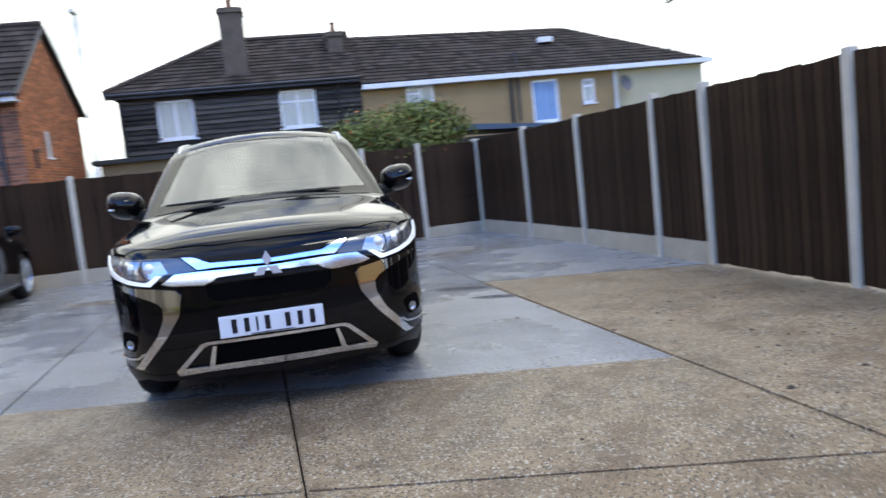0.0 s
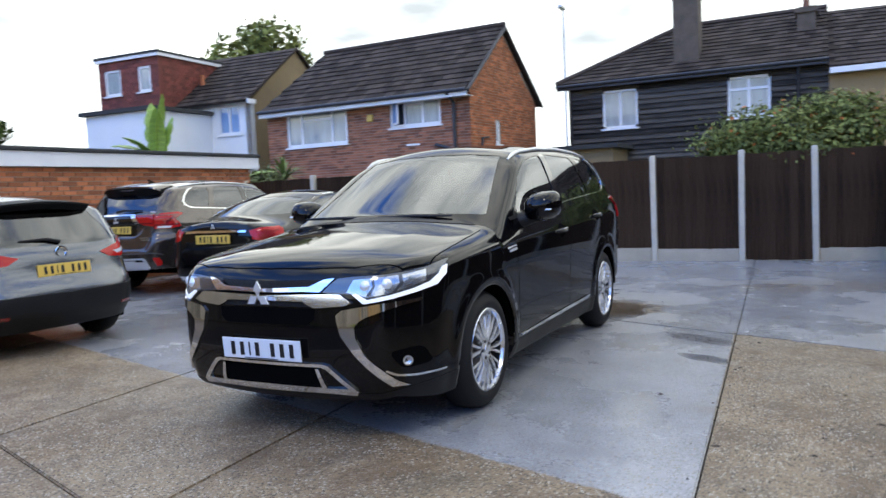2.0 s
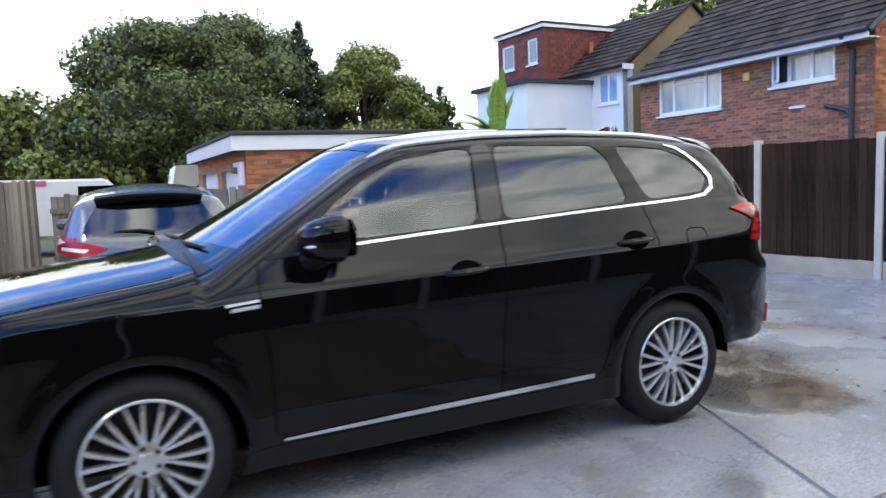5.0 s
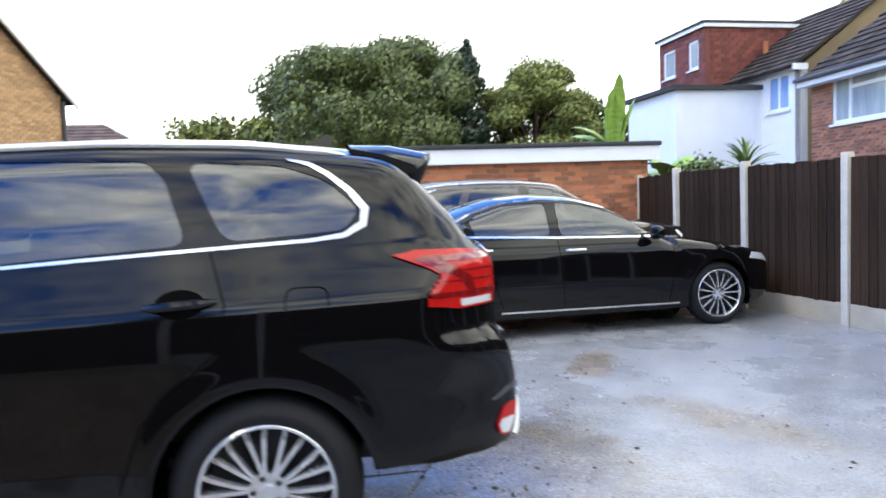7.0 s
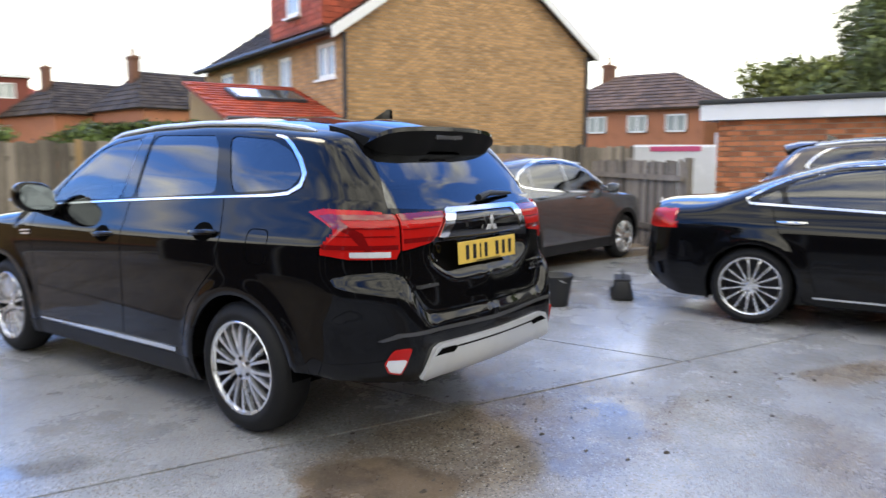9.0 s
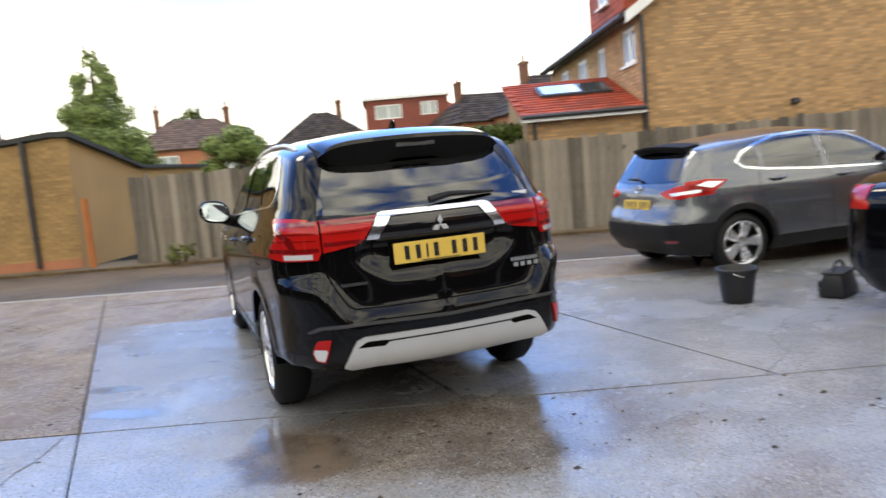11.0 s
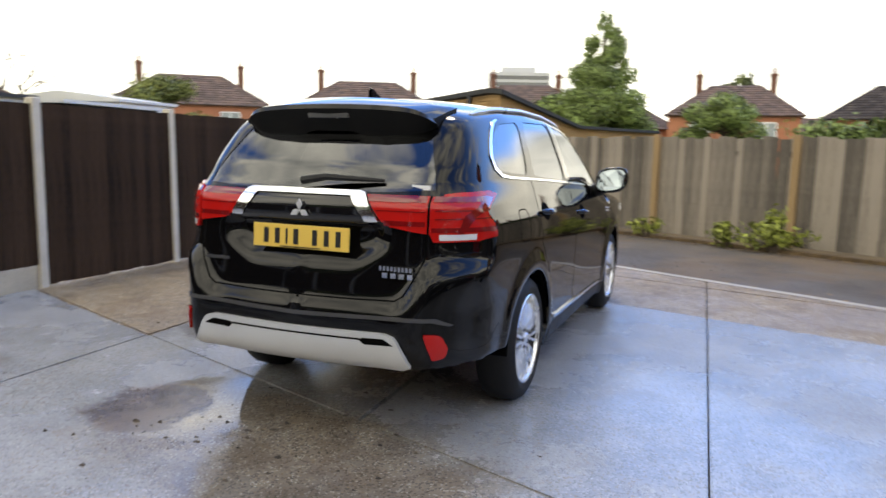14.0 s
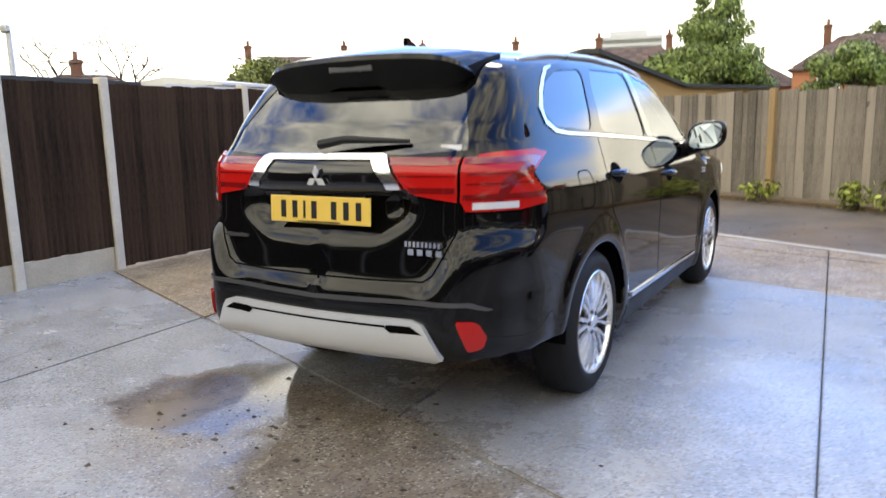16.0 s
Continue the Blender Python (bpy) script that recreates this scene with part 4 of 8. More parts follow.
def terrace():
    h = thing("terrace_house", pose(2.9, 20.0, 0), "tan rendered terrace with brown tiled roof", "house")
    W, D, E, R = 12.0, 4.6, 4.12, 6.15
    I = Matrix()
    ws = [(1.44, 3.2, 2.35, 4.04), (5.68, 2.5, 6.62, 3.9), (7.49, 3.0, 7.93, 3.82), (9.3, 2.75, 10.1, 3.72)]
    wall("wall", h, W, 0, E, ws, TAN_RENDER, I)
    for i, w in enumerate(ws):
        window(h, I, *w, (1,) if i in (1, 2) else (1, 1), pane=PANE_SKY if i in (1, 3) else PANE, transom=(0,) if i != 1 else ())
    e = E + 0.08
    tiles(h, [(0, -0.3, e), (W + 0.3, -0.3, e - 0.1), (7.8, D / 2, 5.98), (0, D / 2, R)], SLATE)
    tiles(h, [(W + 0.3, -0.3, e - 0.1), (W + 0.3, D + 0.3, e - 0.1), (7.8, D / 2, 5.98), (7.75, D / 2, 5.98)], SLATE)
    tiles(h, [(W + 0.3, D + 0.3, e - 0.1), (0, D + 0.3, e), (0, D / 2, R), (7.8, D / 2, 5.98)], SLATE)
    part("fascia", newbox(0.02, -0.33, E - 0.10, W + 0.25, -0.29, E + 0.05), FASCIA, h)
    part("soffit", newbox(0.02, -0.29, E - 0.09, W + 0.25, 0, E - 0.07), FASCIA, h)
    part("party_strip", newbox(8.65, -0.05, 0, 8.75, 0.0, E - 0.1), FASCIA, h)
    part("end_wall", newbox(8.75, -0.012, 1.0, W, -0.002, E - 0.1), mat("pale_render", (0.45, 0.40, 0.27), 0.9, 0, 0.12, 1.5, 70, 0.3), h)
    downpipe(h, [(4.9, -0.3, E), (4.95, -0.08, E - 0.3), (4.95, -0.08, 0.3)], 0.05)
    downpipe(h, [(5.2, -0.08, 4.9), (5.2, -0.08, 2.6)], 0.04)
    bm = bmesh.new()
    lathe(bm, [(0.0, 0.001), (0.02, 0.12), (0.06, 0.22), (0.10, 0.28), (0.095, 0.28), (0.05, 0.21), (0.01, 0.1)], 24, "y")
    dish = part("satellite_dish", bm, LEAD, h, smooth=True)
    dish.matrix_local = pose(8.85, -0.35, 3.5, 15, 0, 200)
    part("skylight", newbox(6.5, 1.1, 5.32, 7.0, 1.3, 5.5), FASCIA, h)


terrace()
BLUE_SHEET = mat("blue_grey_sheet", (0.05, 0.08, 0.13), 0.4, 0, 0.15, 3, 60, 0.1)
lean = thing("garden_shed", pose(4.4, 14.5, 0), "low shed with blue grey sheet roof", "shed")
bm = bmesh.new()
prism(bm, [(0, 2.2), (3.9, 2.0), (3.9, 2.07), (0, 2.36)], 2.2)
part("roof", bm, BLUE_SHEET, lean)
part("wall", newbox(0.1, 0.1, 0, 3.8, 2.0, 2.0), DARK_CLAD, lean)

# ---- the garage block ----
def garage():
    h = thing("garage", pose(-8.16, 3.25, 0, 0, 0, -1.0), "long brick garage block with white fascia and felt roof", "garage")
    W, D, E = 5.85, 6.0, 2.0
    f = SIDE
    wall("wall", h, W, 0, E, [], MORTAR, f)
    bricks(h, W, 0.02, E, [], ORANGE_BRICK, f, singles=300)
    side_ = pose(-D, 0, 0)
    door_hole = [(0.6, 0.0, 2.9, 1.7), (3.4, 0.0, 5.5, 1.7)]
    wall("wall", h, D, 0, E, door_hole, MORTAR, side_)
    bricks(h, D, 0.02, E, door_hole, ORANGE_BRICK, side_)
    part("wall", newbox(-D, W - 0.2, 0, -0.2, W, E), MORTAR, h)
    for a, b in ((0.6, 2.9), (3.4, 5.5)):
        dd = part("garage_door", newbox(a - D + 0.03, 0.08, 0, b - D - 0.03, 0.12, 1.7), FASCIA, h)
        for k in range(6):
            part("door_panel", newbox(a - D + 0.06, 0.066, 0.05 + k * 0.27, b - D - 0.06, 0.079, 0.28 + k * 0.27, bevel=0.004), FASCIA, dd)
    part("fascia", newbox(0.10, -0.2, E - 0.03, 0.14, W + 0.15, E + 0.2), FASCIA, h)
    part("fascia", newbox(-D, -0.24, E - 0.03, 0.14, -0.2, E + 0.2), FASCIA, h)
    part("soffit", newbox(-0.0, -0.2, E - 0.025, 0.10, W + 0.1, E + 0.0), FASCIA, h)
    bm = newbox(-D, -0.27, E + 0.2, 0.18, W + 0.18, E + 0.27, bevel=0.02)
    part("felt_roof", bm, FELT, h)
    part("meter_box", newbox(-0.75, -0.09, 1.35, -0.1, -0.015, 1.8, bevel=0.01), FASCIA, h)
    part("wall_lamp", newbox(-0.55, -0.16, 1.62, -0.35, -0.09, 1.72, bevel=0.01), LEAD, h)


garage()


# ---- the pale brick house with its red roofed extension ----
SKYPANE = plain("skylight_pane", (0.55, 0.6, 0.65), 0.05, 0.6, 1.0)


def pale_house():
    h = thing("pale_house", pose(-7.57, -3.97, 0, 0, 0, 161.5) , "pale yellow brick end house with brown gutter pipes", "house")
    G, E, L = 6.7, 3.97, 9.0
    I = Matrix()
    wall("gable_wall", h, G, 0, E, [], MORTAR, I, top=[(G / 2, 6.3)])
    bricks(h, G, 0.9, E, [], YELLOW_BRICK, I, gable=lambda x: 6.3 - abs(x - G / 2) * (6.3 - E) / (G / 2), bl=0.19, bh=0.0625)
    fr = pose(0, L, 0, 0, 0, -90)
    ws = [(L - b_, z0, L - a_, z1) for a_, z0, b_, z1 in ((0.3, 3.05, 1.2, 3.76), (2.6, 2.95, 3.3, 3.7), (4.4, 2.95, 5.4, 3.7), (6.6, 2.95, 7.6, 3.7))]
    wall("front_wall", h, L, 0, E, ws, MORTAR, fr)
    bricks(h, L, 1.2, E, ws, YELLOW_BRICK, fr)
    for w in ws:
        window(h, fr, *w, (1, 1), pane=PANE_SKY)
    part("wall", newbox(0.2, L - 0.2, 0, G, L, E), MORTAR, h)
    part("wall", newbox(G - 0.2, 0.2, 0, G, L, E), MORTAR, h)
    tiles(h, [(-0.3, L, E - 0.1), (-0.3, -0.15, E - 0.1), (G / 2, -0.15, 6.35), (G / 2, L, 6.35)], SLATE)
    tiles(h, [(G + 0.3, -0.15, E - 0.1), (G + 0.3, L, E - 0.1), (G / 2, L, 6.35), (G / 2, -0.15, 6.35)], SLATE)
    for xa, xb in ((-0.32, G / 2), (G + 0.32, G / 2)):
        bm = bmesh.new()
        p, q = Vector((xa, -0.24, E - 0.14)), Vector((xb, -0.24, 6.32))
        n = Vector((0, 0, 0.11))
        vs = [bm.verts.new(v) for v in (p - n, q - n, q + n, p + n)]
        ws_ = [bm.verts.new(v.co + Vector((0, 0.05, 0))) for v in vs]
        bm.faces.new(vs)
        for i in range(4):
            bm.faces.new((vs[i], ws_[i], ws_[(i + 1) % 4], vs[(i + 1) % 4]))
        bm.faces.new(ws_[::-1])
        bmesh.ops.recalc_face_normals(bm, faces=bm.faces)
        part("bargeboard", bm, FASCIA, h)
    downpipe(h, [(0.02, -0.06, E - 0.1), (0.02, -0.06, 0.3)], 0.045)
    downpipe(h, [(G, -0.06, E - 0.1), (G, -0.06, 0.3)], 0.045)
    gutter(h, (-0.36, -0.1, E - 0.08), (-0.36, L, E - 0.08))
    part("flood_lamp", newbox(2.9, -0.12, 1.95, 3.05, -0.01, 2.05, bevel=0.01), PIPE, h)
    # tile-hung loft storey
    part("loft_wall", newbox(-0.05, 0.75, E + 0.15, 0.1, 3.6, 5.6), TILE_HUNG, h)
    lw = pose(-0.05, 3.6, 0, 0, 0, -90)
    bricks(h, 2.85, E + 0.2, 5.6, [(1.05, 4.5, 1.75, 5.3)], RED_TILE, lw, bl=0.24, bh=0.12)
    part("loft_side", newbox(-0.05, 0.75, E + 0.15, 2.6, 0.9, 5.6), TILE_HUNG, h)
    bricks(h, 2.6, E + 0.2, 5.6, [], RED_TILE, pose(-0.05, 0.75, 0), bl=0.24, bh=0.12)
    window(h, lw @ Matrix.Translation((0, -0.06, 0)), 1.05, 4.5, 1.75, 5.3, (1,), pane=PANE_SKY)
    part("loft_roof", newbox(-0.2, 0.65, 5.6, 2.8, 3.7, 5.68), FELT, h)
    # extension
    x = thing("extension", h.matrix_world @ pose(-2.3, 0.0, 0), "small pale extension with red tiled roof and skylight", "house extension")
    wall("wall", x, 2.25, 0, 2.15, [], MORTAR, I)
    bricks(x, 2.25, 0.9, 2.15, [], YELLOW_BRICK, I)
    sw = pose(0, 2.6, 0, 0, 0, -90)
    wall("side_wall", x, 2.6, 0, 2.15, [(1.0, 1.4, 1.7, 1.95)], TAN_RENDER, sw, top=[(0.1, 2.95)])
    window(x, sw, 1.0, 1.4, 1.7, 1.95, (1,), pane=PANE_DARK)
    tiles(x, [(-0.15, -0.2, 2.14), (2.28, -0.2, 2.14), (2.28, 2.5, 3.0), (-0.15, 2.5, 3.0)], RED_TILE, 0.25, 0.2)
    part("fascia", newbox(-0.15, -0.24, 2.02, 2.28, -0.2, 2.13), FASCIA, x)
    gutter(x, (-0.15, -0.28, 2.12), (2.28, -0.28, 2.12), 0.04)
    downpipe(x, [(0.12, -0.06, 2.1), (0.12, -0.06, 0.3)], 0.04)
    sk = link("skylight", None, x)
    sk.matrix_local = Matrix.Translation((1.22, 1.35, 2.66)) @ pose(0, 0, 0, 17.7)
    part("skylight_frame", newbox(-0.75, -0.42, 0.0, 0.75, 0.42, 0.07, bevel=0.01), PIPE, sk)
    part("pane", newbox(-0.68, -0.36, 0.07, 0.1, 0.36, 0.078), SKYPANE, sk)
    part("pane", newbox(0.14, -0.36, 0.07, 0.68, 0.36, 0.078), PANE_DARK, sk)


pale_house()


# ---- the tan block of lock-ups across the road ----
def tan_block():
    h = thing("lock_up", pose(3.0, -7.83, 0, 0, 0, -26.5), "tan brick lock-up with dark felt roof edge", "garage")
    W, D, low, peak = 14.0, 6.0, 2.12, 2.62
    edge = lambda s: low + (peak - low) * max(0.0, 1 - abs(s - 0.3) / 6.5)
    front = pose(W, 0.0, 0, 0, 0, 180)
    wall("wall", h, W, 0, low, [], YELLOW_DARK, front, top=[(W - 6.8, low + 0.001), (W - 0.3, peak), (W, edge(0.0))])
    bricks(h, W, 0.02, low, [], YELLOW_DARK, front, gable=lambda x: edge(W - x))
    wall("side_wall", h, D, 0, 1.9, [], YELLOW_DARK, pose(0, 0, 0, 0, 0, -90), top=[(0.0, edge(0.0)), (2.6, 1.92)])
    rows = []
    bm = bmesh.new()
    for s_ in (-0.14, 0.3, 3.5, 6.8, W):
        z = edge(s_) + 0.02
        rows.append([bm.verts.new(p) for p in ((s_, 0.12, z - 0.05), (s_, 0.12, z + 0.05), (s_, -2.6, 1.99), (s_, -D, 1.97), (s_, -D, 1.90), (s_, -2.6, 1.92))])
    for p, q in zip(rows, rows[1:]):
        for k in range(6):
            bm.faces.new((p[k], q[k], q[(k + 1) % 6], p[(k + 1) % 6]))
    bm.faces.new(rows[0])
    bm.faces.new(rows[-1][::-1])
    bmesh.ops.recalc_face_normals(bm, faces=bm.faces)
    part("felt_roof", bm, FELT, h)
    downpipe(h, [(0.9, 0.08, 2.55), (0.9, 0.08, 0.05)], 0.05)
    part("plinth", newbox(0, 0.012, 0, W, 0.05, 0.18), RED_BRICK, h)
    part("gate_post", newbox(-0.35, 0.15, 0, -0.27, 0.25, 1.35), ORANGE_TIMBER, h)


YELLOW_DARK = mat("tan_brick", (0.34, 0.215, 0.095), 0.9, 0, 0.24, 1.0, 100, 0.4, island=0.3)
ORANGE_TIMBER = mat("orange_timber", (0.42, 0.13, 0.03), 0.8, 0, 0.2, 4, 60, 0.3)
tan_block()


# ---- far houses ----
def far_house(x, y, w, d, eave, ridge, hip, turn, roof, walls, label, chims=(), wins=(), group="far houses"):
    h = thing("far_house", pose(x, y, 0, 0, 0, turn), label, "house", group)
    part("wall", newbox(-w / 2, -d / 2, 0, w / 2, d / 2, eave), walls, h)
    a = w / 2 + 0.3
    b = d / 2 + 0.3
    r = w / 2 - hip
    tiles(h, [(a, b, eave), (-a, b, eave), (-r, 0, ridge), (r, 0, ridge)], roof, 0.4, 0.36)
    tiles(h, [(-a, -b, eave), (a, -b, eave), (r, 0, ridge), (-r, 0, ridge)], roof, 0.4, 0.36)
    if hip > 0.2:
        tiles(h, [(-a, b, eave), (-a, -b, eave), (-r, -0.02, ridge), (-r, 0.02, ridge)], roof, 0.4, 0.36)
        tiles(h, [(a, -b, eave), (a, b, eave), (r, 0.02, ridge), (r, -0.02, ridge)], roof, 0.4, 0.36)
    for cx, top in chims:
        chimney(h, cx, 0, eave, top, 0.42, 0.7, CHIMNEY_BRICK, 1)
    for wx, z0, z1, ww in wins:
        window(h, pose(w / 2, d / 2 + 0.1, 0, 0, 0, 180), w / 2 - wx - ww / 2, z0, w / 2 - wx + ww / 2, z1, (1, 1), sill=False)
    return h


# ---- cars ----
def shell(spec, step=0.03):
    """Half a car body (x >= 0) where its top, side, front and rear profiles meet, front at y = 0, facing -y."""
    L, H = spec["length"], spec["height"]
    X = 1.05
    bx = np.linspace(0, X, int(X / step) + 1)
    by = np.linspace(-0.15, L + 0.15, int((L + 0.3) / step) + 1)
    bz = np.linspace(0.1, H + 0.1, int(H / step) + 1)
    pts, quads, base = [], [], 0

    def sheet(P, flip):
        nonlocal base
        a, b = P.shape[:2]
        idx = base + np.arange(a * b).reshape(a, b)
        q = np.stack([idx[:-1, :-1], idx[1:, :-1], idx[1:, 1:], idx[:-1, 1:]], -1).reshape(-1, 4)
        quads.append(q[:, ::-1] if flip else q)
        pts.append(P.reshape(-1, 3))
        base += a * b

    g = np.meshgrid(by, bz, indexing="ij")
    sheet(np.stack([np.full_like(g[0], X), *g], -1), False)
    g = np.meshgrid(bx, by, indexing="ij")
    sheet(np.stack([*g, np.full_like(g[0], bz[-1])], -1), False)
    g = np.meshgrid(bx, bz, indexing="ij")
    sheet(np.stack([g[0], np.full_like(g[0], by[0]), g[1]], -1), False)
    sheet(np.stack([g[0], np.full_like(g[0], by[-1]), g[1]], -1), True)
    B = np.concatenate(pts)
    C = np.stack([np.zeros(len(B)), np.clip(B[:, 1], spec["core_y"][0], spec["core_y"][1]), np.clip(B[:, 2], spec["core_z"][0], spec["core_z"][1])], -1)
    C[:, 0] = 0.0
    D = B - C
    lo, hi = np.zeros(len(B)), np.full(len(B), 1.3)
    for _ in range(34):
        mid = (lo + hi) / 2
        inside = spec["field"](C + D * mid[:, None]) < 0
        lo, hi = np.where(inside, mid, lo), np.where(inside, hi, mid)
    P = C + D * ((lo + hi) / 2)[:, None]
    P[B[:, 0] < 1e-9, 0] = 0.0
    bm = bmesh.new()
    vs = [bm.verts.new(p) for p in P]
    for q in np.concatenate(quads):
        try:
            bm.faces.new([vs[i] for i in q])
        except ValueError:
            pass
    bmesh.ops.remove_doubles(bm, verts=bm.verts, dist=0.0006)
    bmesh.ops.dissolve_degenerate(bm, edges=bm.edges, dist=0.0003)
    for _ in range(7):
        bmesh.ops.smooth_vert(bm, verts=[v for v in bm.verts if v.co.y > L - 0.35 and 0.02 < v.co.x and 0.45 < v.co.z < 1.0 and not v.is_boundary], factor=0.5, use_axis_x=True, use_axis_y=True, use_axis_z=True)
    bmesh.ops.recalc_face_normals(bm, faces=bm.faces)
    bm.faces.ensure_lookup_table()
    f = max(bm.faces, key=lambda q: q.calc_center_median().z)
    if f.normal.z < 0:
        bmesh.ops.reverse_faces(bm, faces=bm.faces)
    return bm


def crisp(poly, n=4):
    """A closed polygon with its corners rounded a little."""
    out = []
    m = len(poly)
    for i in range(m):
        a, b, c = Vector(poly[i - 1]), Vector(poly[i]), Vector(poly[(i + 1) % m])
        r = min(0.3 * (a - b).length, 0.3 * (c - b).length, 0.06)
        p, q = b + (a - b).normalized() * r, b + (c - b).normalized() * r
        for k in range(n + 1):
            t = k / n
            out.append(tuple((1 - t) ** 2 * p + 2 * t * (1 - t) * b + t * t * q))
    return out


def inside_poly(px, py, poly):
    r = np.zeros(len(px), bool)
    j = len(poly) - 1
    for i in range(len(poly)):
        xi, yi = poly[i]
        xj, yj = poly[j]
        if abs(yj - yi) > 1e-12:
            r ^= ((yi > py) != (yj > py)) & (px < (xj - xi) * (py - yi) / (yj - yi) + xi)
        j = i
    return r


def knife(bm, poly, plane, where=None):
    """Cuts the faces along a polygon seen along an axis ('x': y, z; 'y': x, z; 'z': x, y), and returns the faces inside it."""
    ia, ib = {"x": (1, 2), "y": (0, 2), "z": (0, 1)}[plane]
    us, vs = [p[0] for p in poly], [p[1] for p in poly]
    box_ = (min(us), max(us), min(vs), max(vs))

    def near(pool, b, pad):
        out = []
        for f in pool:
            cu = [v.co[ia] for v in f.verts]
            cv = [v.co[ib] for v in f.verts]
            if max(cu) >= b[0] - pad and min(cu) <= b[1] + pad and max(cv) >= b[2] - pad and min(cv) <= b[3] + pad and (where is None or where(f)):
                out.append(f)
        return out

    pool = near(bm.faces, box_, 0.0)
    n = len(poly)
    for i in range(n):
        a, b = poly[i], poly[(i + 1) % n]
        d = Vector((b[0] - a[0], b[1] - a[1]))
        if d.length < 1e-5:
            continue
        pool = [f for f in pool if f.is_valid]
        fs = near(pool, (min(a[0], b[0]), max(a[0], b[0]), min(a[1], b[1]), max(a[1], b[1])), 0.002)
        if not fs:
            continue
        no = [0, 0, 0]
        no[ia], no[ib] = -d[1], d[0]
        co = [0, 0, 0]
        co[ia], co[ib] = a
        geom = list({x for f in fs for x in (*f.verts, *f.edges)}) + fs
        r = bmesh.ops.bisect_plane(bm, geom=geom, dist=1e-5, plane_co=co, plane_no=no)
        pool = list(set(f for f in pool if f.is_valid) | {x for x in r["geom"] if isinstance(x, bmesh.types.BMFace) and x.is_valid})
    fs = near([f for f in pool if f.is_valid], box_, 0.0)
    if not fs:
        return []
    c = np.array([f.calc_center_median() for f in fs])
    ok = inside_poly(c[:, ia], c[:, ib], poly)
    return [f for f, o in zip(fs, ok) if o]


def patch(source, poly, plane, lift, thick, where=None, mirror=True):
    """A thin panel cut from a body shell by a polygon and lifted off it; returned as a new bmesh."""
    bm = source.copy()
    if where is not None:
        drop = [f for f in bm.faces if not where(f)]
        bmesh.ops.delete(bm, geom=drop, context="FACES")
    keep = set(knife(bm, poly, plane))
    bmesh.ops.delete(bm, geom=[f for f in bm.faces if f not in keep], context="FACES")
    bm.normal_update()
    for v in bm.verts:
        v.co += v.normal * lift
    if thick:
        edge = [e for e in bm.edges if e.is_boundary]
        n = {v: v.normal.copy() for v in bm.verts}
        r = bmesh.ops.extrude_edge_only(bm, edges=edge)
        top = {}
        for e in edge:
            for v in e.verts:
                top[v.co.to_tuple(5)] = n[v]
        for v in [x for x in r["geom"] if isinstance(x, bmesh.types.BMVert)]:
            v.co -= top.get(v.co.to_tuple(5), Vector()) * thick
    return bm


def mirrored(bm, weld=True):
    geo = bm.verts[:] + bm.edges[:] + bm.faces[:]
    r = bmesh.ops.duplicate(bm, geom=geo)
    vs = [x for x in r["geom"] if isinstance(x, bmesh.types.BMVert)]
    fs = [x for x in r["geom"] if isinstance(x, bmesh.types.BMFace)]
    for v in vs:
        v.co.x = -v.co.x
    bmesh.ops.reverse_faces(bm, faces=fs)
    if weld:
        bmesh.ops.remove_doubles(bm, verts=[v for v in bm.verts if abs(v.co.x) < 0.001], dist=0.0005)
    return bm


def flipped(bm):
    for v in bm.verts:
        v.co.x = -v.co.x
    bmesh.ops.reverse_faces(bm, faces=bm.faces)
    return bm


def band(pts, width, taper=None):
    """A closed polygon round an open line, for a strip of that width."""
    pts = [Vector(p) for p in pts]
    a, b = [], []
    for i, p in enumerate(pts):
        d = (pts[min(i + 1, len(pts) - 1)] - pts[max(i - 1, 0)]).normalized()
        w = width / 2 * (taper[i] if taper else 1)
        n = Vector((-d.y, d.x)) * w
        a.append(tuple(p + n))
        b.append(tuple(p - n))
    return a + b[::-1]


def arc(cy, cz, r, n=40, a0=0.0, a1=360.0):
    return [(cy + r * math.cos(radians(a0 + (a1 - a0) * i / n)), cz + r * math.sin(radians(a0 + (a1 - a0) * i / n))) for i in range(n if a1 - a0 >= 360 else n + 1)]


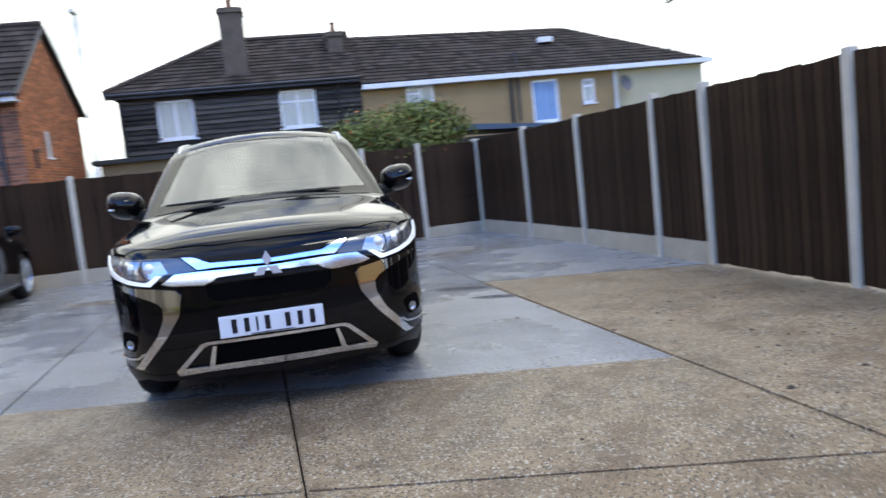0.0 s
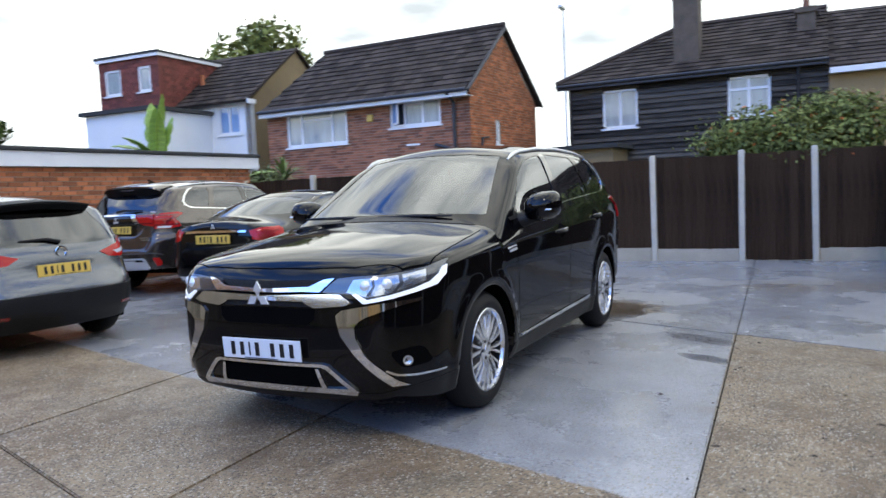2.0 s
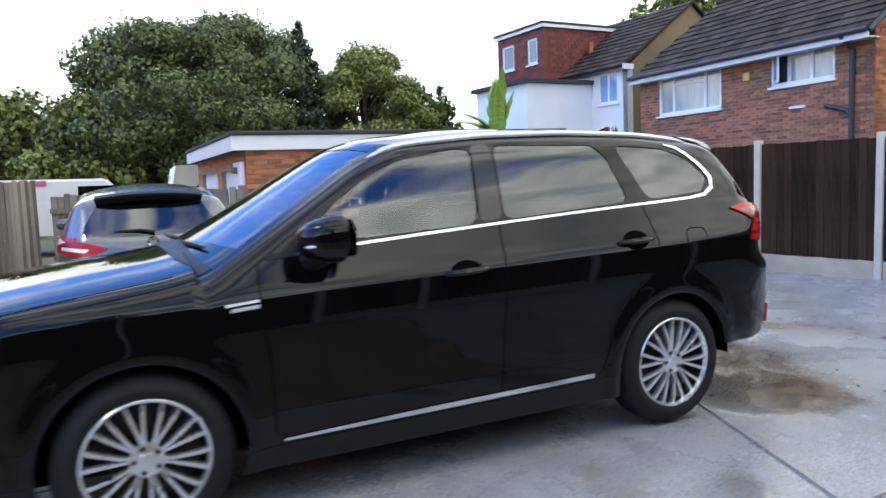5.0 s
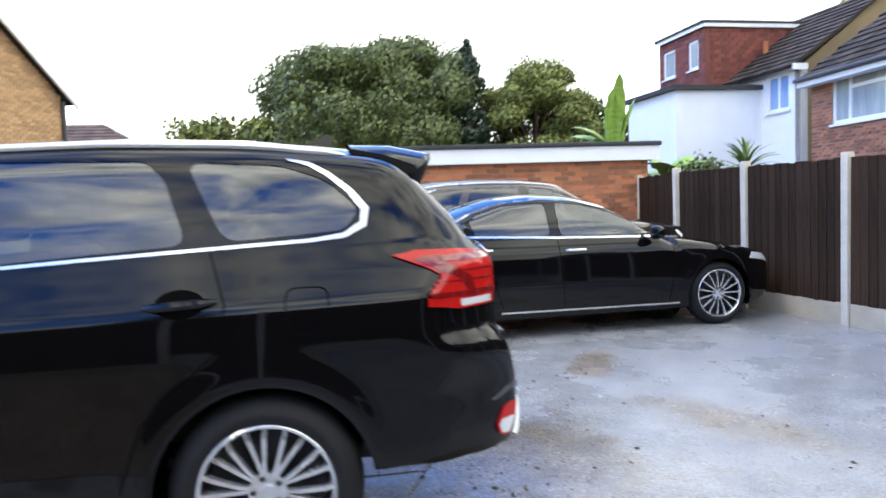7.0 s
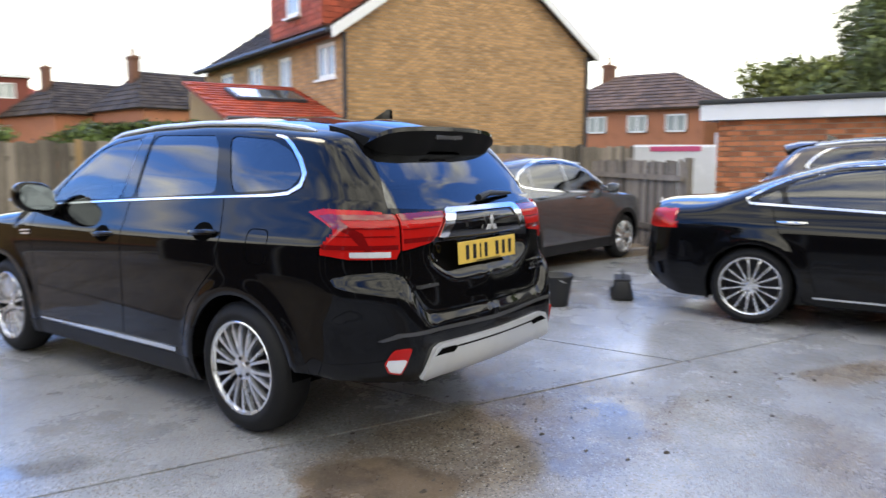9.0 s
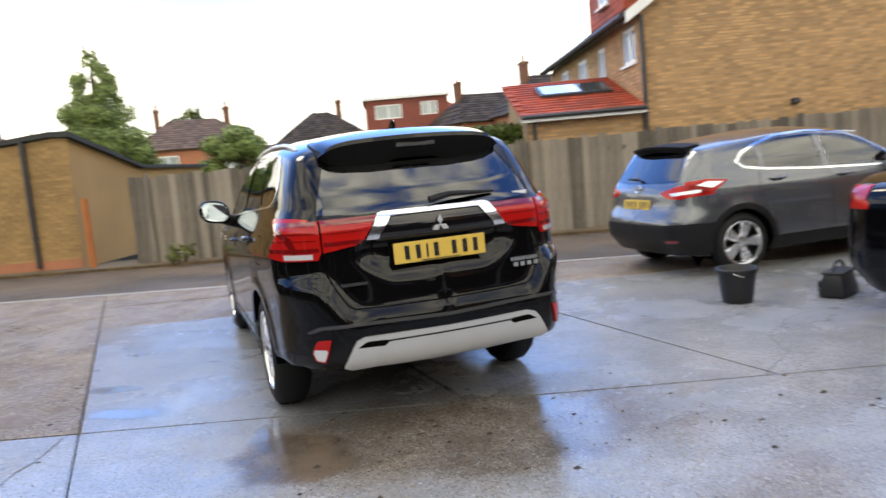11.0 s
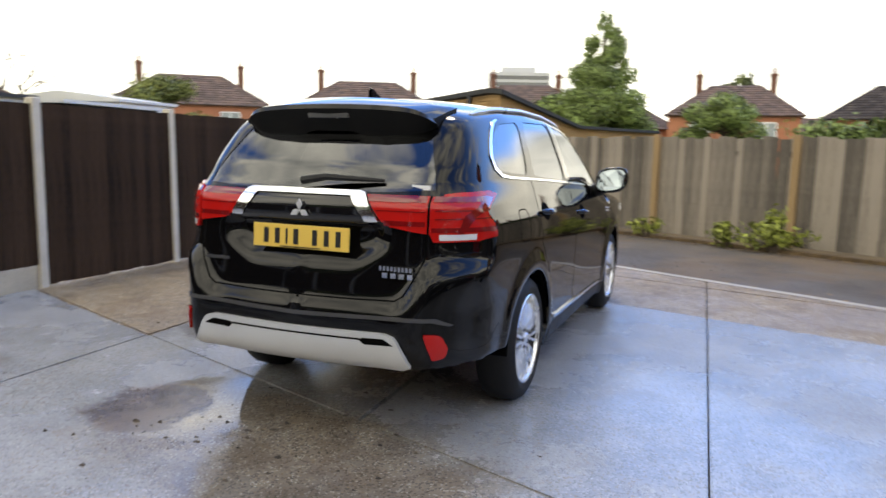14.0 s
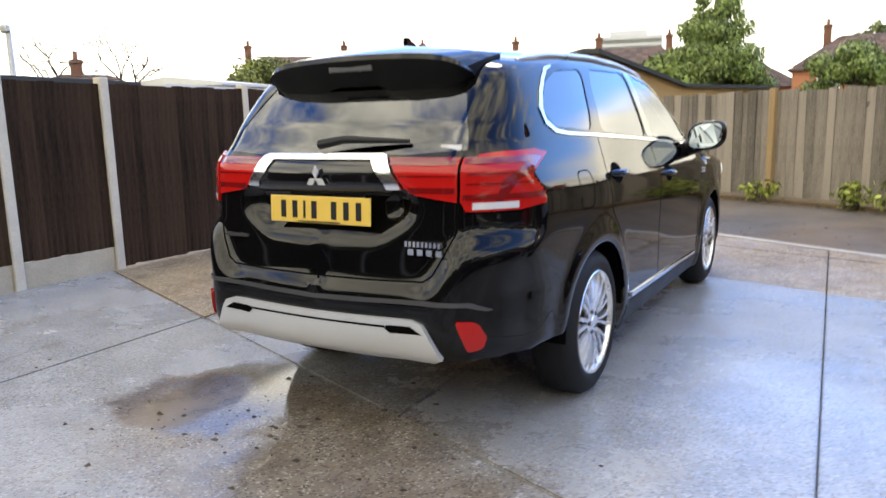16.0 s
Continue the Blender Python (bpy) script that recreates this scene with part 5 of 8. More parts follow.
def wheel(parent, x, y, r, rim_r, side, style, spokes=20, width=0.225):
    """A tyre and an alloy rim; side +1 looks along +x."""
    w = link("wheel", None, parent)
    w.matrix_local = pose(x, y, r, 0, 0, 0 if side > 0 else 180)
    bm = bmesh.new()
    h = width
    lathe(bm, [(-h, rim_r - 0.01), (-h, rim_r + 0.03), (-h + 0.02, r - 0.03), (-h + 0.05, r - 0.004), (-0.12, r), (-0.05, r - 0.004), (-0.02, r - 0.025), (-0.002, r - 0.06), (0.0, rim_r + 0.03), (-0.008, rim_r + 0.004), (-0.02, rim_r - 0.012)], 56, "x")
    part("tyre", bm, RUBBER, w, smooth=True)
    bm = bmesh.new()
    lathe(bm, [(-0.012, rim_r + 0.004), (-0.006, rim_r - 0.002), (-0.01, rim_r - 0.012), (-0.028, rim_r - 0.018)], 56, "x")
    part("rim", bm, ALLOY, w, smooth=True)
    # barrel in far darker alloy than the lip: shade between spokes as colour
    bm = bmesh.new()
    lathe(bm, [(-0.028, rim_r - 0.018), (-0.14, rim_r - 0.04), (-0.2, rim_r - 0.04)], 56, "x")
    part("rim_barrel", bm, DARK_ALLOY, w, smooth=True)
    bm = bmesh.new()
    lathe(bm, [(-0.11, 0.005), (-0.11, rim_r - 0.03)], 40, "x")
    part("brake_disc", bm, DARK_ALLOY, w)
    ring = rim_r - 0.012
    for k in range(spokes):
        bm = bmesh.new()
        a = 2 * math.pi * k / spokes
        if style == "twin":
            lean = (0.055 if k % 2 else -0.055)
            w0, w1 = 0.008, 0.013
        elif style == "five":
            lean, w0, w1 = 0.0, 0.035, 0.075
        else:
            lean, w0, w1 = 0.0, 0.007, 0.012
        r0, r1 = 0.045, ring
        sec = []
        for t, dx in ((0, -0.03), (0.35, -0.016), (0.8, -0.016), (1.0, -0.022)):
            rr, ww = r0 + (r1 - r0) * t, w0 + (w1 - w0) * t
            aa = a + lean * (1 - t) * 1.6
            c, s = math.cos(aa), math.sin(aa)
            ring4 = []
            for u, d in ((-ww, dx - 0.025), (-ww * 0.7, dx), (ww * 0.7, dx), (ww, dx - 0.025)):
                ring4.append(bm.verts.new((d, c * rr - s * u, s * rr + c * u)))
            sec.append(ring4)
        for p, q in zip(sec, sec[1:]):
            for i in range(3):
                bm.faces.new((p[i], p[i + 1], q[i + 1], q[i]))
        bmesh.ops.recalc_face_normals(bm, faces=bm.faces)
        part("spoke", bm, ALLOY, w, smooth=False)
    bm = bmesh.new()
    lathe(bm, [(-0.05, 0.07), (-0.026, 0.068), (-0.022, 0.03), (-0.018, 0.028), (-0.016, 0.0005)], 28, "x")
    part("hub_cap", bm, ALLOY, w, smooth=True)
    for k in range(5):
        bm = bmesh.new()
        a = 2 * math.pi * (k + 0.5) / 5
        lathe(bm, [(-0.03, 0.011), (-0.0195, 0.010), (-0.0195, 0.0005)], 8, "x", Matrix.Translation((0, 0.05 * math.cos(a), 0.05 * math.sin(a))))
        part("wheel_nut", bm, DARK_ALLOY, w)
    return w


def number_plate(parent, m, material, name):
    """A reflective plate whose characters are plain bars."""
    p = part(name, newbox(-0.26, -0.004, -0.0555, 0.26, 0.004, 0.0555, bevel=0.003), material, parent)
    p.matrix_local = m
    x = -0.205
    for i, w in enumerate((0.036, 0.036, 0.014, 0.036, 0.0, 0.036, 0.036, 0.036)):
        if w:
            bm = newbox(x + w * 0.14, -0.0062, -0.036, x + w * 0.86, -0.0042, 0.036)
            part("character_bar", bm, INK, p)
        x += (w + 0.026) if w else 0.04
    part("maker_bar", newbox(-0.11, -0.0062, -0.0515, 0.11, -0.0042, -0.0465), INK, p)
    return p


def badge(parent, m, r):
    """A plain bright emblem of three lozenges."""
    b = link("emblem", None, parent)
    b.matrix_local = m
    for k in range(3):
        bm = bmesh.new()
        prism(bm, [(0, 0), (0.29 * r, 0.5 * r), (0, r), (-0.29 * r, 0.5 * r)], 0.008, pose(0, -0.006, 0, 0, 120 * k, 0))
        part("lozenge", bm, EMBLEM, b)
    return b


SUV_AXLES = (0.965, 3.652)


def suv_spec():
    T = table([(-0.3, 0.84), (0.0, 0.90), (0.1, 0.955), (0.3, 1.005), (0.7, 1.06), (1.1, 1.105), (1.22, 1.13), (1.98, 1.56), (2.16, 1.625), (2.6, 1.665), (3.1, 1.675), (3.6, 1.66), (4.1, 1.62), (4.4, 1.585), (5.0, 1.5)], 0.05)
    Fz = table([(0.0, 0.2), (0.2, 0.14), (0.27, 0.05), (0.35, 0.02), (0.5, 0.0), (0.65, 0.0), (0.78, 0.015), (0.86, 0.03), (0.93, 0.08), (1.1, 0.25), (2, 0.8)], 0.02)
    Rz = table([(0.0, 4.25), (0.3, 4.55), (0.38, 4.595), (0.45, 4.618), (0.5, 4.625), (0.62, 4.625), (0.70, 4.622), (0.80, 4.608), (0.95, 4.592), (1.13, 4.582), (1.18, 4.53), (1.3, 4.445), (1.5, 4.265), (1.62, 4.17), (1.9, 3.95)], 0.018)
    Wy = table([(-0.3, 0.80), (0.3, 0.855), (0.9, 0.888), (2.0, 0.885), (3.6, 0.89), (4.3, 0.855), (5, 0.80)], 0.1)
    Pz = table([(0.0, 0.88), (0.22, 0.94), (0.32, 0.972), (0.45, 0.982), (0.6, 0.985), (0.74, 0.992), (0.82, 0.998), (0.9, 0.998), (0.965, 0.993), (0.99, 0.984), (1.04, 0.960), (1.1, 0.935), (1.16, 0.910), (1.3, 0.86), (1.5, 0.775), (1.62, 0.70), (2, 0.4)], 0.02)
    belt = table([(-0.5, -0.04), (1.2, -0.03), (4.2, 0.05), (5.2, 0.06)], 0.1)

    global suv_top
    suv_top = T

    def field(p):
        x, y, z = p[:, 0], p[:, 1], p[:, 2]
        lift = belt(y) * np.clip((z - 0.6) / 0.3, 0, 1)
        s = Wy(y) * Pz(z - lift)
        for cy in SUV_AXLES:
            d = np.hypot(y - cy, z - 0.345)
            s = s + 0.016 * np.exp(-(((d - 0.42) / 0.05) ** 2)) * (z < 0.95)
        crown = np.where(y < 1.2, 0.05 * (x / 0.8) ** 2 + 0.03 * np.clip(x - 0.45, 0, 1), 0.075 * (x / 0.65) ** 2)
        g1 = x - s
        g2 = z - (T(y) - crown)
        fr = Fz(z) + 0.10 * (x / 0.75) ** 2 + 0.36 * np.clip((x - 0.58) / 0.3, 0, 3) ** 2
        u = np.clip((x - 0.49) / 0.18, 0, 1)
        ledge = 0.665 + 0.185 * u * u * (3 - 2 * u)
        uu = np.clip((x - 0.42) / 0.18, 0, 1)
        u = np.clip((ledge + 0.012 + 0.023 * uu - z) / (0.026 + 0.049 * uu), 0, 1)
        lip = (0.032 + 0.03 * np.clip((x - 0.42) / 0.2, 0, 1)) * u * u * (3 - 2 * u)
        u = np.clip((0.46 - 0.13 * np.clip((0.95 - z) / 0.12, 0, 1) - x) / 0.1, 0, 1) * np.clip((z - 0.815) / 0.12, 0, 1) * np.clip((1.06 - z) / 0.06, 0, 1)
        tuck = 0.13 * np.clip((0.80 - z) / 0.15, 0, 1) * np.clip((x - 0.56) / 0.3, 0, 3) ** 2
        rr = Rz(z) - tuck + lip - 0.045 * u * u * (3 - 2 * u) - 0.07 * (x / 0.75) ** 2 - 0.24 * np.clip((x - 0.56) / 0.3, 0, 3) ** 2
        g = smax(g1, g2, 0.045)
        g = smax(g, fr - y, 0.03)
        g = smax(g, y - rr, 0.03 + 0.05 * np.clip((z - 1.12) / 0.1, 0, 1))
        return smax(g, 0.2 + 0.185 * np.clip((y - 3.68) / 0.34, 0, 1) - z, 0.02)

    return {"length": 4.695, "height": 1.72, "field": field, "core_y": (0.8, 3.8), "core_z": (0.55, 0.85)}


SUV_WINDOWS = {
    "front_door_window": [(1.62, 1.135), (1.80, 1.30), (1.98, 1.42), (2.15, 1.49), (2.36, 1.525), (2.53, 1.54), (2.49, 1.175)],
    "rear_door_window": [(2.66, 1.55), (3.26, 1.54), (3.33, 1.47), (3.41, 1.235), (2.64, 1.185)],
    "quarter_window": [(3.40, 1.535), (3.74, 1.512), (3.90, 1.455), (4.02, 1.345), (3.96, 1.268), (3.54, 1.24)],
}
side = lambda f: abs(f.normal.x) > 0.5
frontish = lambda f: f.normal.y < -0.25 and f.calc_center_median().y < 1.2
rearish = lambda f: f.normal.y > 0.25 and f.calc_center_median().y > 3.5


def panels(car, sh, name, poly, plane, mat_, lift=0.003, thick=0.006, where=None, label="", both=True, inner="", smooth=True, parents=None):
    """A panel on each flank of a car (or one across the middle)."""
    made = []
    if both:
        for i in (0, 1):
            bm = patch(sh, poly, plane, lift, thick, where)
            if i:
                flipped(bm)
            made.append(part(name, bm, mat_, parents[i] if parents else car, label, smooth))
    else:
        bm = mirrored(patch(sh, poly, plane, lift, thick, where))
        made.append(part(name, bm, mat_, parents[0] if parents else car, label, smooth))
    return made


def suv(m, label, paint, group=""):
    car = thing("suv", m, label, "car", group)
    spec = suv_spec()
    field = spec["field"]
    sh = shell(spec, 0.022)
    body = sh.copy()
    gone = []
    for poly in SUV_WINDOWS.values():
        gone += knife(body, crisp(poly), "x", lambda f: f.normal.x > 0.3)
    screen = [(-0.001, 1.155), (0.4, 1.15), (0.69, 1.135), (0.665, 1.2), (0.53, 1.535), (0.3, 1.56), (-0.001, 1.565)]
    gone += knife(body, screen, "y", lambda f: f.normal.y < -0.2 and 1.1 < f.calc_center_median().y < 2.4)
    back = [(-0.001, 1.175), (0.4, 1.175), (0.62, 1.19), (0.60, 1.26), (0.50, 1.49), (0.3, 1.52), (-0.001, 1.525)]
    gone += knife(body, back, "y", lambda f: f.normal.y > 0.2 and f.calc_center_median().y > 4.0)
    for cy in SUV_AXLES:
        gone += knife(body, arc(cy, 0.345, 0.388), "x", lambda f: f.calc_center_median().x > 0.45)
    bmesh.ops.delete(body, geom=list({f for f in gone if f.is_valid}), context="FACES")
    mirrored(body)
    part("body", body, paint, car, "glossy body shell", True)
    for n, poly in SUV_WINDOWS.items():
        panels(car, sh, n, crisp(poly), "x", CLEAR_GLASS if n.startswith("front") else TINT_GLASS, -0.004, 0, lambda f: f.normal.x > 0.3)
    panels(car, sh, "windscreen", screen, "y", SCREEN_GLASS, -0.003, 0, lambda f: f.normal.y < -0.2 and 1.1 < f.calc_center_median().y < 2.4, both=False)
    panels(car, sh, "rear_window", back, "y", TINT_GLASS, -0.003, 0, lambda f: f.normal.y > 0.2 and f.calc_center_median().y > 4.0, both=False)

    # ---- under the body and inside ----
    # underbody and arch liners carry the underside's shade in their near-black colour
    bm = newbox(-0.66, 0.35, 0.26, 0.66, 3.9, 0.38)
    part("underbody", bm, SHADE_BLACK, car)
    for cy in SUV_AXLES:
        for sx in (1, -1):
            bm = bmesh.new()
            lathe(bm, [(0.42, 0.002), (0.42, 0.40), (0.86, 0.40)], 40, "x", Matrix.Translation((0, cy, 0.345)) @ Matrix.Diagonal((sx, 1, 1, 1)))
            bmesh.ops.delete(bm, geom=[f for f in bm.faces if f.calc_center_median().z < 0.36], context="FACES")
            part("wheel_arch_liner", bm, SHADE_BLACK, car)
    bm = newbox(-0.74, 1.25, 0.78, 0.74, 1.72, 1.06, bevel=0.05)
    dash = part("dashboard", bm, BLACK_PLASTIC, car)
    bm = newbox(-0.6, 1.7, 0.36, 0.6, 4.1, 0.42)
    part("cabin_floor", bm, SEAT, car)
    bm = newbox(-0.74, 4.0, 0.42, 0.74, 4.08, 1.0)
    part("rear_bulkhead", bm, SEAT, car)
    ring = [(-0.36 + 0.185 * math.cos(a), 1.84 + 0.06 * math.sin(a), 1.0 + 0.175 * math.sin(a)) for a in np.linspace(0, 2 * math.pi, 28, endpoint=False)]
    bm = bmesh.new()
    tube(bm, ring, 0.016, 8, closed=True)
    sw = part("steering_wheel", bm, BLACK_PLASTIC, car, smooth=True)
    part("boss", newbox(-0.43, 1.80, 0.95, -0.29, 1.86, 1.04, bevel=0.02), BLACK_PLASTIC, sw)
    for sy in (2.25, 3.15):
        for sx in (-0.36, 0.36):
            st = link("seat", None, car)
            st.matrix_local = pose(sx, sy, 0.42)
            part("cushion", newbox(-0.25, -0.25, 0.05, 0.25, 0.28, 0.24, bevel=0.05), SEAT, st, smooth=True)
            part("backrest", newbox(-0.24, 0.0, 0.0, 0.24, 0.14, 0.62, bevel=0.05, m=pose(0, 0.24, 0.2, -14)), SEAT, st, smooth=True)
            part("headrest", newbox(-0.14, 0.36, 0.84, 0.14, 0.46, 1.02, bevel=0.04), SEAT, st, smooth=True)
    # ---- flanks ----
    fl = lambda f: f.normal.x > 0.3
    trim = [(1.60, 1.10), (1.79, 1.118), (2.2, 1.145), (2.58, 1.168), (3.05, 1.195), (3.51, 1.218), (3.84, 1.234), (3.96, 1.248), (4.03, 1.287), (4.04, 1.342), (3.985, 1.412), (3.91, 1.474), (3.84, 1.514), (3.76, 1.532)]
    panels(car, sh, "window_trim", band(trim, 0.011, [0.8, 1, 1, 1, 1, 1, 1.1, 1.5, 2.2, 2.5, 2.0, 1.6, 1.3, 0.6]), "x", BRIGHT, 0.006, 0.01, fl, "bright chrome window surround")
    panels(car, sh, "sill_trim", band([(1.50, 0.335), (2.2, 0.348), (3.10, 0.362)], 0.024, [0.5, 1, 1]), "x", CHROME, 0.008, 0.012, fl, "chrome sill strip")
    panels(car, sh, "sill_cover", [(1.32, 0.21), (3.26, 0.21), (3.22, 0.335), (1.36, 0.31)], "x", BLACK_PLASTIC, 0.004, 0.004, fl)
    panels(car, sh, "door_pillar", crisp([(2.535, 1.55), (2.645, 1.555), (2.625, 1.19), (2.505, 1.18)]), "x", GLOSS_BLACK, 0.003, 0.004, fl)
    for gap in ([(1.44, 1.07), (1.43, 0.9), (1.46, 0.7), (1.47, 0.37)], [(2.60, 1.165), (2.585, 0.8), (2.555, 0.38)], [(3.49, 1.21), (3.54, 1.02), (3.50, 0.86), (3.36, 0.74), (3.24, 0.62), (3.16, 0.39)]):
        panels(car, sh, "door_gap", band(gap, 0.006), "x", SHADE_BLACK, 0.0008, 0, fl)
    flap = [(3.82 + (0.078 + e) * math.copysign(abs(math.cos(a)) ** 0.45, math.cos(a)), 0.99 + (0.085 + e) * math.copysign(abs(math.sin(a)) ** 0.45, math.sin(a))) for e, run in ((0.0, 1), (-0.005, -1)) for a in np.linspace(0.02, 6.2, 41)[::run]]
    panels(car, sh, "fuel_flap_gap", flap, "x", SHADE_BLACK, 0.0008, 0, fl)
    for hy, hz in ((2.385, 0.965), (3.39, 1.035)):
        # flat near-black oval on the door, shade painted in place of a hollow
        panels(car, sh, "handle_recess", [(hy + 0.085 * math.cos(a), hz + 0.05 * math.sin(a)) for a in np.linspace(0, 2 * math.pi, 20, endpoint=False)], "x", SHADE_BLACK, 0.0008, 0, fl)
        for sx in (1, -1):
            bm = bmesh.new()
            tube(bm, [(sx * (0.872 + 0.035 * math.sin(math.pi * t)), hy - 0.12 + 0.24 * t, hz - 0.006 + 0.012 * t) for t in np.linspace(0, 1, 9)], [0.008, 0.015, 0.017, 0.017, 0.017, 0.017, 0.017, 0.015, 0.008], 8)
            part("door_handle", bm, paint, car, smooth=True)
    panels(car, sh, "wing_badge", [(1.29, 0.915), (1.295, 0.926), (1.43, 0.936), (1.425, 0.925)], "x", EMBLEM, 0.005, 0.006, fl)
    panels(car, sh, "wing_badge", [(1.31, 0.893), (1.315, 0.908), (1.43, 0.916), (1.425, 0.901)], "x", EMBLEM, 0.005, 0.006, fl)
    panels(car, sh, "mirror_sail", [(1.47, 1.105), (1.56, 1.115), (1.62, 1.17), (1.60, 1.095), (1.48, 1.085)], "x", BLACK_PLASTIC, 0.004, 0.006, fl)
    for sx in (1, -1):
        mi = link("door_mirror", None, car)
        mi.matrix_local = pose(0, 0, 0) @ Matrix.Diagonal((sx, 1, 1, 1))
        bm = bmesh.new()
        bmesh.ops.create_uvsphere(bm, u_segments=20, v_segments=12, radius=1)
        for v in bm.verts:
            c = v.co
            y = c.y * 0.14 if c.y < 0 else c.y * 0.03
            v.co = (0.965 + 0.125 * math.copysign(abs(c.x) ** 0.7, c.x), 1.74 + y * 1.2, 1.165 + 0.098 * math.copysign(abs(c.z) ** 0.75, c.z) + 0.02 * c.x)
        part("mirror_shell", bm, paint, mi, smooth=True)
        bm = bmesh.new()
        bmesh.ops.create_circle(bm, cap_ends=True, segments=24, radius=1)
        for v in bm.verts:
            v.co = (0.965 + 0.105 * math.copysign(abs(v.co.x) ** 0.7, v.co.x), 1.788 - 0.014 * v.co.y, 1.166 + 0.078 * math.copysign(abs(v.co.y) ** 0.7, v.co.y) + 0.02 * v.co.x)
        part("mirror_glass", bm, MIRROR_GLASS, mi)
        bm = bmesh.new()
        tube(bm, [(0.79, 1.66, 1.07), (0.86, 1.68, 1.085), (0.93, 1.70, 1.11)], [0.06, 0.05, 0.045], 10)
        part("mirror_stalk", bm, BLACK_PLASTIC, mi, smooth=True)
        part("indicator", newbox(0.98, 1.588, 1.14, 1.06, 1.62, 1.152, bevel=0.005), CLEAR_LENS, mi)
    for sx in (1, -1):
        bm = bmesh.new()
        pts = []
        for y in np.linspace(2.02, 3.98, 24):
            zs = np.linspace(1.3, 1.75, 200)
            skin = zs[field(np.column_stack((np.full(200, 0.60), np.full(200, y), zs))) < 0].max()
            pts.append((sx * 0.60, y, skin + 0.001 + 0.012 * math.sin(math.pi * (y - 2.02) / 1.96) ** 0.3))
        tube(bm, pts, [0.006] + [0.015] * 22 + [0.006], 8)
        part("roof_rail", bm, SATIN, car, "silver roof rail", True)
    # ---- front ----
    fo = lambda f: f.normal.y < -0.04 and f.calc_center_median().y < 1.0
    panels(car, sh, "upper_grille", [(-0.001, 0.824), (0.262, 0.834), (0.325, 0.868), (-0.001, 0.862)], "y", GRILLE, 0.002, 0.002, fo, both=False)
    # grille openings are uncut: near-black sheets hold their shade as colour
    panels(car, sh, "grille_gap", [(-0.001, 0.78), (0.36, 0.788), (0.40, 0.85), (-0.001, 0.84)], "y", SHADE_BLACK, 0.001, 0, fo, both=False)
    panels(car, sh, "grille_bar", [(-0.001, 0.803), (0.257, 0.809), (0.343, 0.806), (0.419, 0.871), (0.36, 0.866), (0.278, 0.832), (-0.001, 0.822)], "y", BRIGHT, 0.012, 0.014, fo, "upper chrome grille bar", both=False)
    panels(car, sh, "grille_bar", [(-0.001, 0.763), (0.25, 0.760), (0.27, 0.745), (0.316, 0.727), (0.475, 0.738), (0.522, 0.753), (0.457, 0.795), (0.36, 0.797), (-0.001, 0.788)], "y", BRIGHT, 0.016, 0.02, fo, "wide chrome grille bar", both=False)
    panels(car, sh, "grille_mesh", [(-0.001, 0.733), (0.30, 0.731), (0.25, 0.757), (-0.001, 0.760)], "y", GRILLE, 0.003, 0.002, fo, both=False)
    panels(car, sh, "grille_opening", [(-0.001, 0.640), (0.27, 0.640), (0.31, 0.67), (0.315, 0.722), (-0.001, 0.728)], "y", SHADE_BLACK, 0.0012, 0.0, fo, both=False)
    panels(car, sh, "headlight", [(0.353, 0.805), (0.395, 0.845), (0.429, 0.872), (0.506, 0.880), (0.668, 0.886), (0.74, 0.894), (0.793, 0.909), (0.835, 0.936), (0.845, 0.87), (0.827, 0.812), (0.773, 0.788), (0.697, 0.766), (0.583, 0.747), (0.52, 0.795)], "y", LAMP_DARK, 0.004, 0.01, fo, "clear headlight")
    panels(car, sh, "headlight_reflector", [(0.49, 0.805), (0.52, 0.865), (0.66, 0.874), (0.735, 0.882), (0.79, 0.895), (0.80, 0.84), (0.70, 0.795), (0.60, 0.78)], "y", LAMP_BRIGHT, 0.0062, 0.002, fo, "bright chrome reflector")
    panels(car, sh, "headlight_divider", band([(0.60, 0.786), (0.625, 0.83), (0.615, 0.874)], 0.012), "y", LAMP_DARK, 0.008, 0.002, fo)
    panels(car, sh, "headlight_divider", band([(0.70, 0.80), (0.725, 0.84), (0.715, 0.882)], 0.012), "y", LAMP_DARK, 0.008, 0.002, fo)
    for sx in (1, -1):
        for lx, lz, ly in ((0.58, 0.832, 0.105), (0.665, 0.838, 0.16)):
            bm = bmesh.new()
            bmesh.ops.create_uvsphere(bm, u_segments=16, v_segments=10, radius=0.034)
            part("lamp_projector", bm, CLEAR_LENS, car, smooth=True).matrix_local = pose(sx * lx, ly, lz)
    panels(car, sh, "daylight_strip", [(0.520, 0.795), (0.583, 0.747), (0.697, 0.766), (0.773, 0.788), (0.827, 0.812), (0.846, 0.86), (0.842, 0.905), (0.832, 0.90), (0.828, 0.865), (0.808, 0.832), (0.765, 0.808), (0.695, 0.786), (0.60, 0.768), (0.545, 0.798)], "y", DRL, 0.010, 0.006, fo)
    panels(car, sh, "chrome_blade", [(0.435, 0.69), (0.466, 0.716), (0.56, 0.732), (0.657, 0.746), (0.72, 0.752), (0.785, 0.758), (0.785, 0.743), (0.72, 0.727), (0.658, 0.706), (0.60, 0.684), (0.56, 0.662), (0.535, 0.635), (0.538, 0.578), (0.58, 0.493), (0.644, 0.417), (0.698, 0.35), (0.735, 0.318), (0.676, 0.322), (0.618, 0.39), (0.528, 0.491), (0.458, 0.59)], "y", CHROME, 0.012, 0.016, fo, "polished chrome bumper blade")
